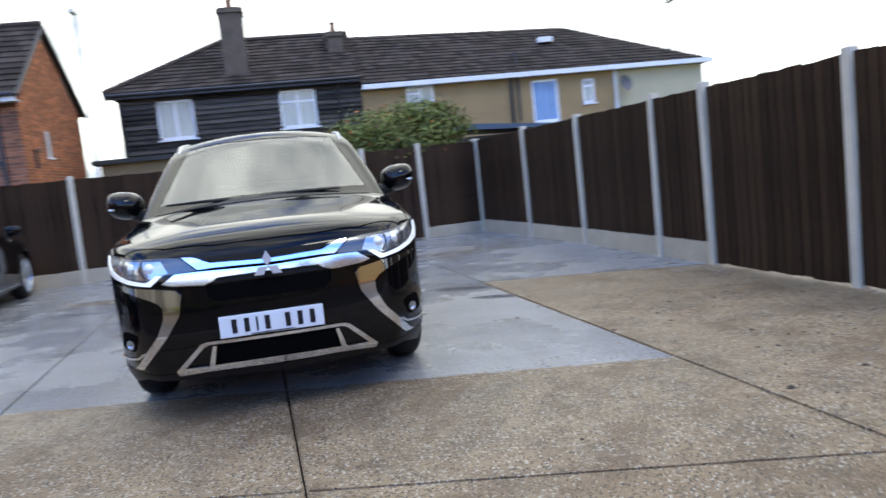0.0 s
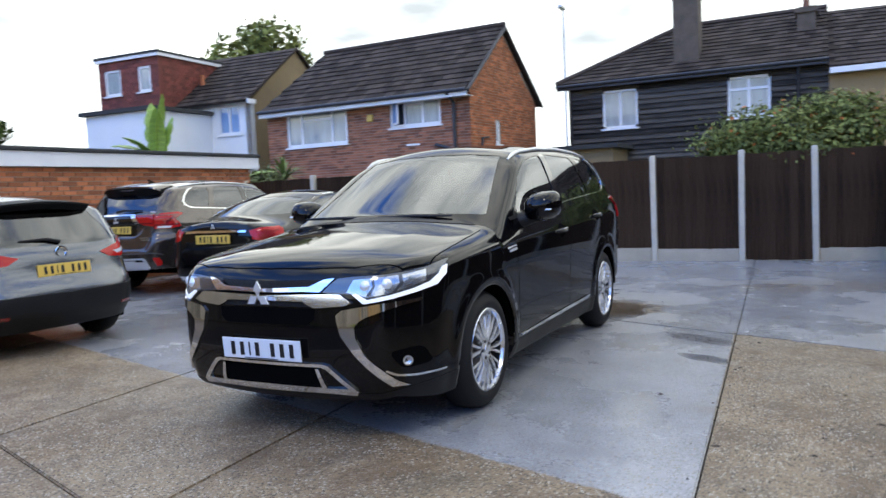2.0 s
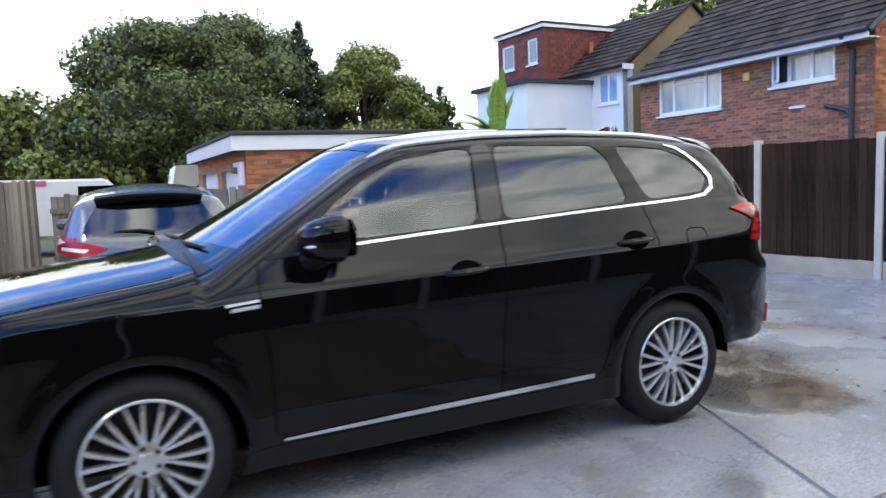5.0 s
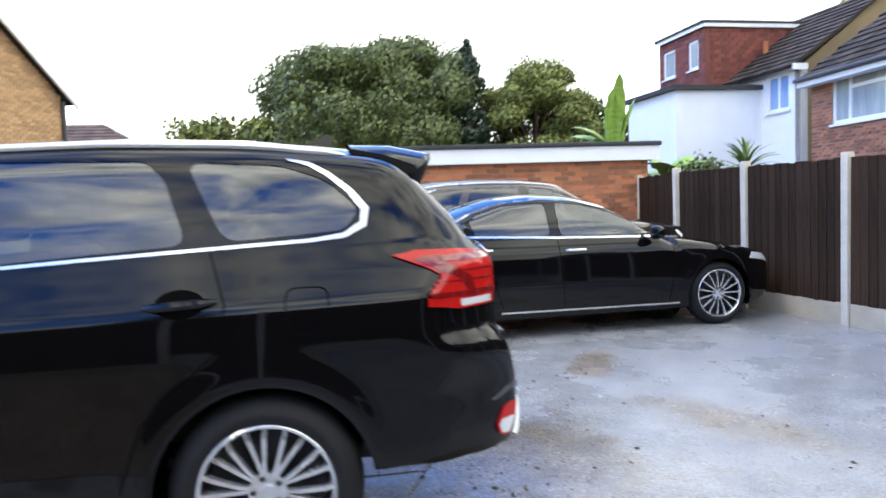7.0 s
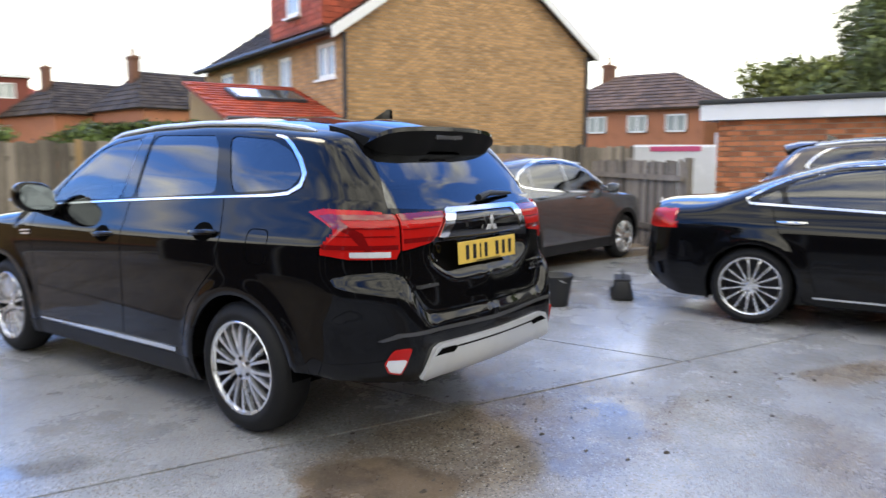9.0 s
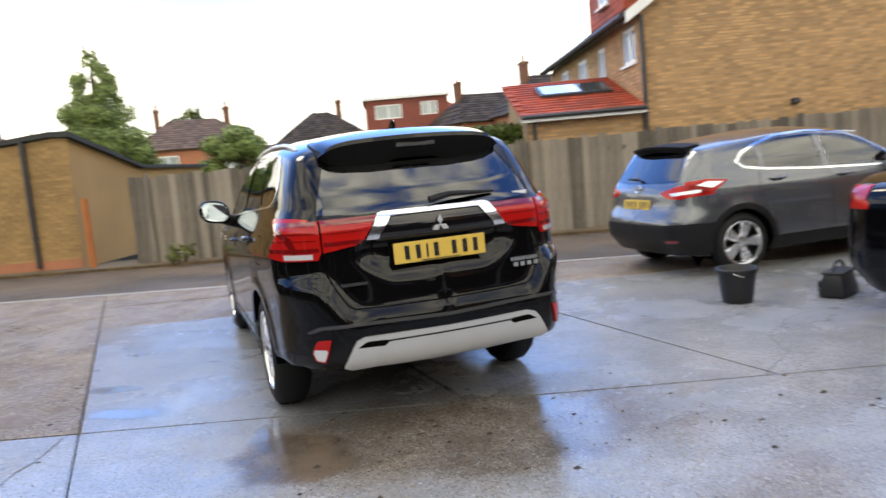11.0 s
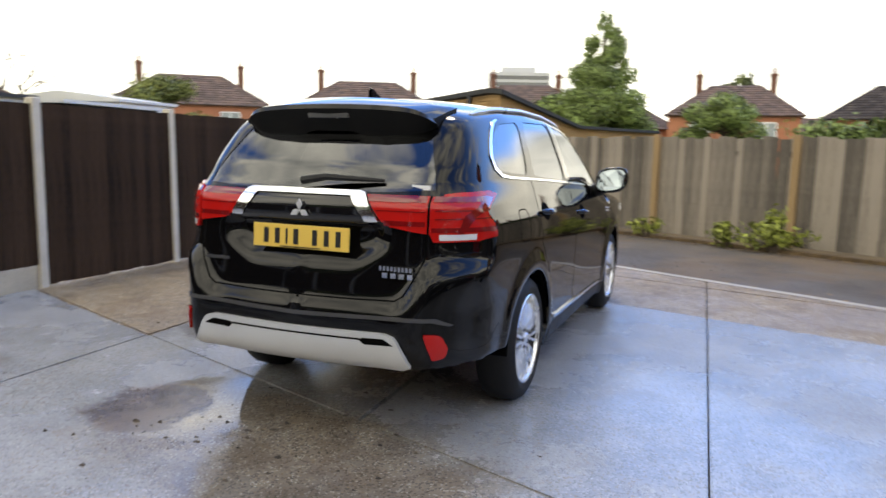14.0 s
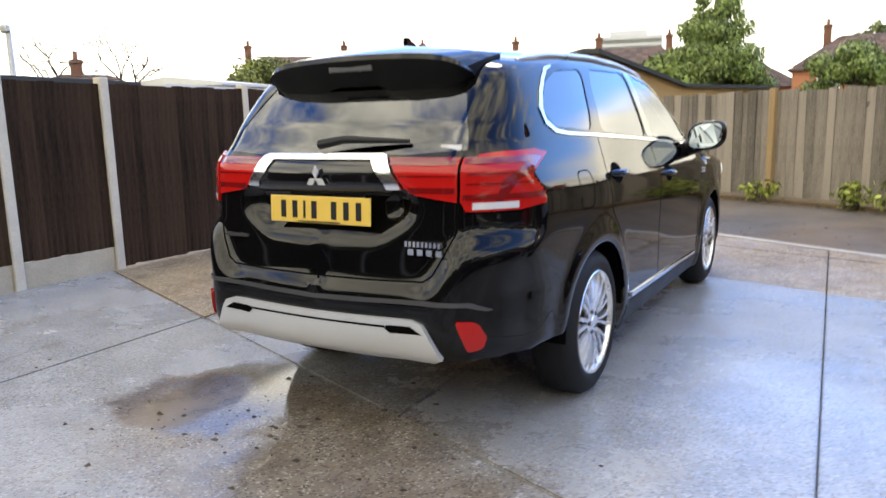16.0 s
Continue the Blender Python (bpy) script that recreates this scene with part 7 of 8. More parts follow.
def crossover(m):
    axles, wr = (0.93, 3.576), 0.335
    spec = simple_spec(4.377, 1.6, [(-0.3, 0.82), (0.0, 0.86), (0.1, 0.91), (0.5, 1.0), (1.05, 1.06), (1.75, 1.44), (1.95, 1.515), (2.4, 1.565), (2.9, 1.56), (3.5, 1.51), (4.0, 1.45), (4.6, 1.38)],
                       [(0, 0.2), (0.2, 0.12), (0.3, 0.03), (0.5, 0.0), (0.7, 0.01), (0.85, 0.06), (1.0, 0.2), (2, 0.8)],
                       [(0, 4.0), (0.3, 4.26), (0.4, 4.35), (0.55, 4.377), (0.66, 4.36), (0.72, 4.30), (0.95, 4.27), (1.05, 4.21), (1.25, 4.06), (1.4, 3.95), (1.6, 3.82), (2, 3.6)],
                       [(-0.3, 0.8), (0.4, 0.86), (0.9, 0.888), (3.5, 0.895), (4.1, 0.86), (5, 0.8)],
                       [(0, 0.9), (0.22, 0.95), (0.35, 0.985), (0.55, 0.992), (0.75, 1.0), (0.9, 0.99), (0.98, 0.965), (1.06, 0.92), (1.2, 0.86), (1.45, 0.73), (1.55, 0.66), (2, 0.3)], axles, wr, 0.22, 0.09, 1.15, 0.07)
    wins = {"front_door_window": [(1.38, 1.045), (1.6, 1.2), (1.85, 1.345), (2.1, 1.42), (2.36, 1.445), (2.36, 1.075)],
            "rear_door_window": [(2.46, 1.445), (2.95, 1.43), (3.2, 1.36), (3.22, 1.13), (2.46, 1.08)],
            "rear_quarter_window": [(3.27, 1.335), (3.42, 1.28), (3.50, 1.21), (3.42, 1.16), (3.27, 1.14)]}
    trim = band([(1.32, 1.01), (2.0, 1.035), (2.6, 1.06), (3.2, 1.105), (3.48, 1.145), (3.56, 1.21), (3.46, 1.30), (3.25, 1.385), (2.95, 1.46), (2.5, 1.483), (2.1, 1.46)], 0.022, [0.6, 1, 1, 1, 1, 1.6, 1.3, 1, 1, 1, 0.6])
    gaps = ([(1.28, 0.95), (1.3, 0.6), (1.36, 0.36)], [(2.41, 1.05), (2.4, 0.7), (2.38, 0.36)], [(3.3, 1.1), (3.36, 0.9), (3.2, 0.66), (3.1, 0.38)])
    car, sh = plain_car("crossover", m, "metallic grey crossover car parked at the yard edge", GREY_PAINT, spec, wins,
                        [(-0.001, 1.09), (0.4, 1.085), (0.66, 1.06), (0.50, 1.42), (0.3, 1.455), (-0.001, 1.465)],
                        [(-0.001, 1.03), (0.4, 1.03), (0.62, 1.05), (0.60, 1.14), (0.48, 1.35), (0.3, 1.385), (-0.001, 1.395)], axles, wr, 0.24, 5, "five", 0.885, trim, gaps, ((2.22, 0.97), (3.1, 1.0)), (1.5, 1.08))
    re = lambda f: f.normal.y > 0.12 and f.calc_center_median().y > 3.6
    fl = lambda f: f.normal.x > 0.3
    panels(car, sh, "tail_light", [(0.40, 0.93), (0.60, 0.99), (0.80, 1.03), (0.88, 1.0), (0.86, 0.90), (0.66, 0.86), (0.5, 0.875)], "y", RED_LENS, 0.008, 0.012, re)
    panels(car, sh, "tail_light_lens", [(0.56, 0.925), (0.80, 0.955), (0.80, 0.925), (0.60, 0.895)], "y", CLEAR_LENS, 0.0105, 0.003, re)
    panels(car, sh, "tail_light_wing", [(3.72, 1.035), (3.95, 1.06), (4.12, 1.04), (4.16, 0.95), (4.02, 0.89), (3.88, 0.94)], "x", RED_LENS, 0.008, 0.012, lambda f: f.normal.x > 0.4)
    panels(car, sh, "tail_light_glint", [(3.78, 1.02), (3.95, 1.035), (4.05, 1.0), (3.92, 0.965)], "x", CLEAR_LENS, 0.0105, 0.003, lambda f: f.normal.x > 0.4)
    panels(car, sh, "lower_cladding", [(-0.001, 0.24), (0.9, 0.24), (0.9, 0.60), (0.6, 0.585), (-0.001, 0.58)], "y", BLACK_PLASTIC, 0.006, 0.008, re, both=False)
    panels(car, sh, "sill_cladding", [(1.25, 0.2), (3.25, 0.2), (3.2, 0.37), (1.3, 0.37)], "x", BLACK_PLASTIC, 0.008, 0.01, fl)
    for cy in axles:
        panels(car, sh, "arch_cladding", [*arc(cy, wr, wr + 0.10, 24, -8, 188), *arc(cy, wr, wr + 0.037, 24, 188, -8)], "x", BLACK_PLASTIC, 0.008, 0.01, lambda f: f.calc_center_median().x > 0.45)
    number_plate(car, pose(0, 4.295, 0.80, 0, 0, 180) @ pose(0, 0, 0, -6), PLATE_YELLOW, "rear_plate")
    bm = bmesh.new()
    lathe(bm, [(0, 0.035), (0.008, 0.045), (0.008, 0.055), (0, 0.058)], 24, "y")
    part("emblem", bm, CHROME, car).matrix_local = pose(0, 4.262, 0.965, 0, 0, 0)
    panels(car, sh, "reflector", [(0.55, 0.42), (0.68, 0.42), (0.68, 0.39), (0.55, 0.39)], "y", RED_LENS_DARK, 0.009, 0.003, re)
    bm = bmesh.new()
    rows = []
    for x in np.linspace(-0.5, 0.5, 17):
        e = (abs(x) / 0.5) ** 3
        zt = 1.462 - 0.035 * (x / 0.5) ** 2
        y = 4.06 - 0.07 * e
        rows.append([bm.verts.new(q) for q in ((x, 3.80, zt + 0.012), (x, y, zt - 0.012), (x, y, zt - 0.032), (x * 0.98, y - 0.06, zt - 0.085), (x * 0.98, 3.80, zt - 0.085))])
    for p, q in zip(rows, rows[1:]):
        for i in range(4):
            bm.faces.new((p[i], p[i + 1], q[i + 1], q[i]))
    bm.faces.new(rows[0])
    bm.faces.new(rows[-1][::-1])
    part("spoiler", bm, UNDERSIDE, car, "black rear spoiler")
    bm = bmesh.new()
    tube(bm, [(-0.02, 4.22, 1.06), (0.1, 4.2, 1.09), (0.34, 4.17, 1.085)], [0.018, 0.014, 0.008], 8)
    part("rear_wiper", bm, BLACK_PLASTIC, car)
    for sx in (1, -1):
        bm = bmesh.new()
        tube(bm, [(sx * 0.56, y, 1.462 - 0.06 * abs((y - 2.6) / 1.0) ** 2.2) for y in np.linspace(1.75, 3.5, 14)], 0.013, 8)
        part("roof_rail", bm, SATIN, car, smooth=True)
    return car


sedan(pose(-4.26, 4.94, 0, 0, 0, 185.5) @ Matrix.Diagonal((1, 1.02, 1, 1)) @ Matrix.Translation((0, -3.68, 0)))
crossover(pose(-4.20, 1.44, 0, 0, 0, -93.4) @ Matrix.Diagonal((0.975, 0.975, 0.945, 1)) @ Matrix.Translation((0, -3.576, 0)))
suv(pose(-6.38, 4.25, 0, 0, 0, 185.0) @ Matrix.Translation((0, -4.695, 0)), "bronze sport utility car parked close to the garage", BROWN_PAINT)


# ---- trees and plants ----
LEAF = mat("leaf_green", (0.068, 0.098, 0.024), 0.6, 0, 0.7, 0.8, 30, 0.0, island=0.55, spec=0.2)
LEAF_LIGHT = mat("leaf_light", (0.155, 0.175, 0.05), 0.6, 0, 0.6, 0.8, 30, 0.0, island=0.6, spec=0.2)
LEAF_DARK = mat("leaf_dark", (0.022, 0.042, 0.018), 0.6, 0, 0.6, 0.8, 30, 0.0, island=0.8)
CONIFER = mat("conifer_green", (0.165, 0.225, 0.062), 0.65, 0, 0.6, 1.4, 4, 0.0, island=0.5)
BANANA = mat("banana_leaf", (0.22, 0.34, 0.06), 0.45, 0, 0.45, 5, 40, 0.2, streak=(4, 0.5, 1))
BARK = mat("bark", (0.07, 0.05, 0.035), 0.9, 0, 0.4, 5, 50, 0.8, depth=0.02)
BERRY = plain("orange_berry", (0.5, 0.12, 0.02), 0.5)


def leaves(rng, centres, radii, count, size, flat=0.95, jag=1.0):
    """Leaf sprays round several clump centres, as a vertex and face list."""
    centres, radii = np.array(centres, float), np.array(radii, float)
    wts = radii.mean(axis=1) ** 2
    pick = rng.choice(len(centres), count, p=wts / wts.sum())
    d = rng.normal(size=(count, 3))
    d /= np.linalg.norm(d, axis=1)[:, None]
    rad = 0.55 + 0.5 * rng.random(count) ** 0.6
    P = centres[pick] + d * radii[pick] * (rad * (1 + jag * 0.12 * rng.normal(size=count)))[:, None]
    out = d + rng.normal(size=(count, 3)) * 0.45
    out /= np.linalg.norm(out, axis=1)[:, None]
    a = rng.normal(size=(count, 3))
    a -= out * (a * out).sum(1)[:, None]
    a /= np.maximum(np.linalg.norm(a, axis=1), 1e-4)[:, None]
    b = np.cross(a, out)
    b /= np.maximum(np.linalg.norm(b, axis=1), 1e-4)[:, None]
    s = (size * rng.uniform(0.6, 1.5, count))[:, None]
    V = np.stack([P - a * s, P + b * s * flat * 0.6, P + a * s, P - b * s * flat * 0.6], 1).reshape(-1, 3)
    return V.tolist(), np.arange(4 * count).reshape(-1, 4).tolist()


def limbs(bm, base, top, r0, targets, rng):
    base, top = Vector(base), Vector(top)
    tube(bm, [base, base.lerp(top, 0.4) + Vector((rng.normal() * 0.08, rng.normal() * 0.08, 0)), top], [r0, r0 * 0.75, r0 * 0.4], 10)
    for t in targets:
        t = Vector(t)
        s = base.lerp(top, rng.uniform(0.35, 0.95))
        m_ = s.lerp(t, 0.5) + Vector((0, 0, 0.15 * (t - s).length))
        tube(bm, [s, m_, s.lerp(t, 0.92)], [r0 * 0.35, r0 * 0.2, r0 * 0.06], 6)


def tree(x, y, h, r, label, material, count=5000, size=0.16, clumps=16, low=0.25, seed=1, name="tree", lump=1.0):
    rng = np.random.default_rng(seed)
    t = thing(name, pose(x, y, 0), label, "tree")
    cs, rs = [], []
    for k in range(clumps):
        a = rng.uniform(0, 2 * math.pi)
        u = rng.random() ** 0.5
        z = rng.uniform(low + 0.12, 0.9)
        wide = math.sin(math.pi * min(1, max(0.12, (z - low) / (1.02 - low)) ** 0.75)) ** 0.6
        cs.append((math.cos(a) * u * r * (1.1 - 0.38 * lump) * wide, math.sin(a) * u * r * (1.1 - 0.38 * lump) * wide, z * h))
        q = r * rng.uniform(0.3, 0.5) * lump
        rs.append((q, q, q * 0.75))
    cs.append((0, 0, h * 0.88))
    rs.append((r * 0.35, r * 0.35, h * 0.12))
    bm = bmesh.new()
    limbs(bm, (0, 0, -0.1), (0, 0, h * 0.75), max(0.08, r * 0.07), cs[:10], rng)
    part("trunk", bm, BARK, t, smooth=True)
    V, F = leaves(rng, cs, rs, count, size)
    tagged(raw("crown", V, F, material, t), kind="stuff")
    return t


def conifer(x, y, h, r, label, material, count=6000, size=0.12, seed=2, ragged=0.15, low=0.02):
    rng = np.random.default_rng(seed)
    t = thing("conifer", pose(x, y, 0), label, "tree")
    bm = bmesh.new()
    tube(bm, [(0, 0, -0.1), (0, 0, h * 0.5), (0, 0, h * 0.98)], [r * 0.12, r * 0.08, 0.015], 8)
    part("trunk", bm, BARK, t)
    cs, rs = [], []
    z = low * h + 0.3
    while z < h * 0.97:
        w = r * (1 - (z / h)) ** 0.72 * (1 - ragged + ragged * 2 * rng.random())
        for k in range(max(3, int(w * 7))):
            a = rng.uniform(0, 6.28)
            cs.append((math.cos(a) * w * 0.62, math.sin(a) * w * 0.62, z + rng.normal() * 0.05))
            rs.append((max(0.12, w * 0.36), max(0.12, w * 0.36), 0.2 + 0.12 * w))
        z += 0.22 + 0.16 * w
    V, F = leaves(rng, cs, rs, count, size, 0.85, 1.1)
    tagged(raw("crown", V, F, material, t), kind="stuff")
    return t


def shrub(x, y, z, rx, ry, rz, label, material, count, size, seed, name="shrub", turn=0.0, berries=0):
    rng = np.random.default_rng(seed)
    t = thing(name, pose(x, y, 0, 0, 0, turn), label, "bush")
    cs, rs = [], []
    for k in range(12):
        d = rng.normal(size=3)
        d /= np.linalg.norm(d)
        cs.append((d[0] * rx * 0.6, d[1] * ry * 0.6, z + d[2] * rz * 0.6))
        q = rng.uniform(0.35, 0.6)
        rs.append((rx * q, ry * q, rz * q))
    bm = bmesh.new()
    for c in cs[:6]:
        tube(bm, [(c[0] * 0.2, c[1] * 0.2, -0.05), (c[0] * 0.5, c[1] * 0.5, z * 0.5), c], [0.03, 0.02, 0.006], 6)
    part("stems", bm, BARK, t)
    V, F = leaves(rng, cs, rs, count, size, 0.75, 1.6)
    tagged(raw("foliage", V, F, material, t), kind="stuff")
    if berries:
        V, F = leaves(rng, cs, rs, berries, 0.028, 1.5, 1.6)
        tagged(raw("berries", V, F, BERRY, t, "clusters of small orange berries"), kind="stuff")
    return t


LEAF_MID = mat("leaf_mid", (0.088, 0.112, 0.03), 0.6, 0, 0.65, 0.9, 3, 0.0, island=0.35)
tree(-31, 4.9, 8.75, 5.0, "large broad green tree behind the garages", LEAF_MID, 120000, 0.085, 150, 0.05, 11, lump=0.5)
tree(-32, 8.2, 9.5, 4.2, "tall dense tree behind the garages", LEAF_MID, 85000, 0.085, 110, 0.05, 12, lump=0.5)
conifer(-29.3, 10.2, 8.75, 2.0, "dark ragged conifer among the trees", LEAF_DARK, 40000, 0.09, 13, 0.3)
tree(-30.5, 13.6, 8.0, 3.5, "round light green tree behind the garages", LEAF_LIGHT, 55000, 0.08, 90, 0.12, 14, lump=0.5)
tree(-29, 0.9, 5.2, 2.4, "pale green bushy tree", LEAF_LIGHT, 9000, 0.12, 22, 0.05, 15)
tree(-33, -1.6, 5.6, 2.6, "pale olive tree beside far houses", LEAF_LIGHT, 8000, 0.13, 16, 0.08, 16)
tree(-31, 16.6, 6.2, 2.6, "light green tree behind the white house", LEAF, 5000, 0.18, 16, 0.1, 17)
tree(-21.5, 25.5, 10.0, 3.3, "tree top behind the roofs", LEAF_LIGHT, 9000, 0.15, 24, 0.3, 18)
conifer(-42, 21.0, 7.6, 2.6, "dark conifer among far roofs", LEAF_DARK, 3000, 0.25, 19, 0.3)
conifer(-45, 25.0, 8.3, 2.4, "dark conifer among far roofs", LEAF_DARK, 3000, 0.25, 20, 0.3)
conifer(3.3, -21.6, 6.65, 2.75, "tall bright green conifer behind the lock-up", CONIFER, 120000, 0.055, 21, 0.16)
tree(5.0, -21.0, 3.6, 1.3, "round shrub beside the conifer", CONIFER, 4000, 0.10, 12, 0.05, 22)
tree(-1.2, -18.5, 3.4, 1.5, "dark green garden bush behind the fence", CONIFER, 20000, 0.055, 30, 0.05, 23, "shrub", 0.7)
shrub(-4.6, -6.0, 1.75, 1.7, 0.5, 0.35, "green climbing shrub over the grey fence", LEAF, 4500, 0.06, 24, turn=-26)
shrub(-7.5, -4.8, 1.7, 1.0, 0.4, 0.3, "green shrub behind the grey fence", LEAF, 2200, 0.06, 25, turn=-26)
shrub(2.35, 10.15, 2.0, 1.5, 0.7, 0.62, "berry laden green shrub over the back fence", LEAF_LIGHT, 15000, 0.04, 26, berries=260)
shrub(-8.75, 10.3, 1.5, 0.55, 0.5, 0.5, "green bush behind the back fence beside the garage", LEAF_MID, 4500, 0.045, 27)
WEED = mat("weed_leaf", (0.24, 0.27, 0.06), 0.6, 0, 0.6, 0.9, 4, 0.0, island=0.7, spec=0.2)
shrub(-1.72, -4.55, 0.17, 0.26, 0.14, 0.22, "weeds at the foot of the grey fence", WEED, 260, 0.045, 28, "weeds")
shrub(-0.45, -5.2, 0.16, 0.3, 0.12, 0.18, "low weeds at the foot of the grey fence", WEED, 160, 0.05, 29, "weeds")
shrub(-2.42, -4.22, 0.2, 0.5, 0.14, 0.24, "yellow green weeds at the foot of the grey fence", WEED, 420, 0.05, 30, "weeds")
shrub(-2.40, -4.27, 0.42, 0.16, 0.10, 0.26, "upright yellow green weeds against the grey fence", WEED, 160, 0.05, 33, "weeds")
shrub(1.2, -6.1, 0.18, 0.3, 0.12, 0.2, "low weeds on the earth verge", LEAF_LIGHT, 150, 0.05, 31, "weeds")
tree(18.2, -14.0, 3.8, 2.2, "olive green tree beyond the sheds", LEAF_LIGHT, 20000, 0.06, 40, 0.1, 32, lump=0.6)


def leaf_blade(length, width, droop, n=9):
    """A long arched leaf along +x."""
    bm = bmesh.new()
    rows = []
    for i in range(n):
        t = i / (n - 1)
        w = width * (math.sin(math.pi * min(1, t * 0.93 + 0.07)) ** 0.6) * (0.82 if i % 3 == 1 and width > 0.2 else 1.0)
        z = length * (0.55 * t - droop * t * t)
        rows.append([bm.verts.new((length * t * 0.8, s * w, z - abs(s) * w * 0.35)) for s in (-0.5, 0, 0.5)])
    for a, b in zip(rows, rows[1:]):
        for k in range(2):
            bm.faces.new((a[k], a[k + 1], b[k + 1], b[k]))
    return bm


def banana(x, y, h, blades):
    b = thing("banana_plant", pose(x, y, 0), "banana plant with broad bright green leaves", "plant")
    bm = bmesh.new()
    tube(bm, [(0, 0, -0.1), (0.03, 0, h * 0.35), (0, 0.02, h * 0.62)], [0.13, 0.10, 0.05], 10)
    part("stem", bm, BANANA, b, smooth=True)
    for az, tilt, L, w in blades:
        o = part("leaf", leaf_blade(L, w, 0.5 if tilt > -40 else 0.18, 13), BANANA, b, smooth=True)
        o.matrix_local = pose(0, 0, h * 0.58, 0, tilt, az)


banana(-11.6, 9.95, 4.0, ((20, -58, 1.9, 0.48), (320, -60, 1.5, 0.4), (150, -50, 1.75, 0.5), (222, -18, 1.45, 0.48), (250, -32, 1.3, 0.42), (80, -44, 1.4, 0.42)))
banana(-9.4, 10.2, 2.9, ((15, -10, 1.3, 0.42), (75, 5, 1.2, 0.4), (130, -25, 1.2, 0.4), (190, 0, 1.3, 0.42), (250, -30, 1.1, 0.4), (310, -12, 1.3, 0.42), (345, 12, 1.1, 0.36)))


def palm(x, y, h):
    b = thing("palm", pose(x, y, 0), "small fan palm with narrow green fronds", "plant")
    bm = bmesh.new()
    tube(bm, [(0, 0, -0.1), (0, 0, h)], [0.12, 0.09], 8)
    part("trunk", bm, BARK, b)
    for k in range(46):
        o = part("frond", leaf_blade(random.uniform(0.7, 0.95), 0.06, 0.55, 7), CONIFER, b)
        o.matrix_local = pose(0, 0, h, 0, random.uniform(-75, 25), random.uniform(0, 360))


palm(-9.0, 11.4, 1.75)


def bare_tree(x, y, h, seed):
    rng = np.random.default_rng(seed)
    b = thing("bare_tree", pose(x, y, 0), "leafless tree with thin grey branches", "tree")
    bm = bmesh.new()

    def grow(p, d, L, r, lev):
        q = p + d * L
        tube(bm, [p, p.lerp(q, 0.5) + Vector(rng.normal(size=3) * L * 0.05), q], [r, r * 0.8, r * 0.6], 5, caps=False)
        if lev:
            for _ in range(3):
                nd = (d + Vector(rng.normal(size=3) * 0.55)).normalized()
                nd.z = abs(nd.z)
                grow(q, nd, L * rng.uniform(0.55, 0.8), r * 0.55, lev - 1)

    grow(Vector((0, 0, -0.1)), Vector((0, 0, 1)), h * 0.42, 0.12, 4)
    part("trunk", bm, BARK, b)


bare_tree(24, -10.2, 4.5, 5)
bare_tree(24, -12.8, 4.6, 6)

shrub(-5.2, -17.0, 2.0, 1.9, 0.9, 0.75, "light green garden shrubs behind the fence", CONIFER, 6000, 0.09, 51)
shrub(-8.2, -15.0, 1.8, 1.4, 0.8, 0.6, "low green garden shrub behind the fence", LEAF, 3500, 0.08, 52)
tree(-1.6, -58.0, 7.9, 2.6, "green treetop behind the far roofs", LEAF_MID, 4000, 0.2, 14, 0.2, 53)


# ---- far houses, tower, lamps ----
def polar(az, dist):
    return -1.3 + dist * math.sin(radians(az)), 7.7 - dist * math.cos(radians(az))


FAR = 56.0
for az, w, hip, turn in ((27.2, 10.0, 2.9, 27.2), (40.0, 10.0, 2.9, 40.0), (15.2, 8.0, 2.2, 15.2), (0.2, 8.0, 2.4, 0.2)):
    fx, fy = polar(az, FAR)
    far_house(fx, fy, w, 8.0, 3.9, 6.15, hip, turn, BROWN_TILE, RED_BRICK, "brick house with brown hipped roof and tall chimneys", ((-w / 2 + 1.6, 6.9), (w / 2 - 1.6, 6.9)), ((-w / 4, 2.4, 3.5, 1.3), (w / 4, 2.4, 3.5, 1.3)))
fx, fy = polar(-9.2, FAR)
far_house(fx, fy, 6.5, 8.0, 3.7, 6.0, 2.6, -9.2, SLATE, RED_BRICK, "brick house with dark hipped roof", ((-1.4, 6.8),))
fx, fy = polar(-16.0, FAR)
rh = thing("red_house", pose(fx, fy, 0, 0, 0, 164.0), "red tile hung house with flat dormer roof", "house", "far houses")
part("wall", newbox(-3.4, -3.5, 0, 3.4, 3.5, 4.0), ORANGE_BRICK, rh)
rw = [(0.7, 4.9, 2.6, 5.9), (4.0, 5.0, 5.2, 5.95)]
wall("upper_wall", rh, 6.0, 4.0, 6.3, rw, TILE_HUNG, Matrix.Translation((-3.2, -3.5, 0)))
for q in rw:
    window(rh, Matrix.Translation((-3.2, -3.5, 0)), *q, (1, 1), sill=False)
for q in ((0.4, 2.2, 1.6, 3.4), (4.2, 2.2, 5.6, 3.4)):
    window(rh, Matrix.Translation((-3.2, -3.62, 0)), *q, (1, 1), sill=False)
part("side_wall", newbox(-3.2, -3.3, 4.0, 2.8, 3.3, 6.29), TILE_HUNG, rh)
part("flat_roof", newbox(-3.4, -3.7, 6.3, 3.0, 3.5, 6.45), FELT, rh)
part("fascia", newbox(-3.42, -3.74, 6.28, 3.02, -3.7, 6.46), FASCIA, rh)
tiles(rh, [(2.8, -3.6, 4.0), (5.6, -3.6, 4.0), (2.9, 0, 6.25), (2.8, 0, 6.25)], RED_TILE, 0.4, 0.36)
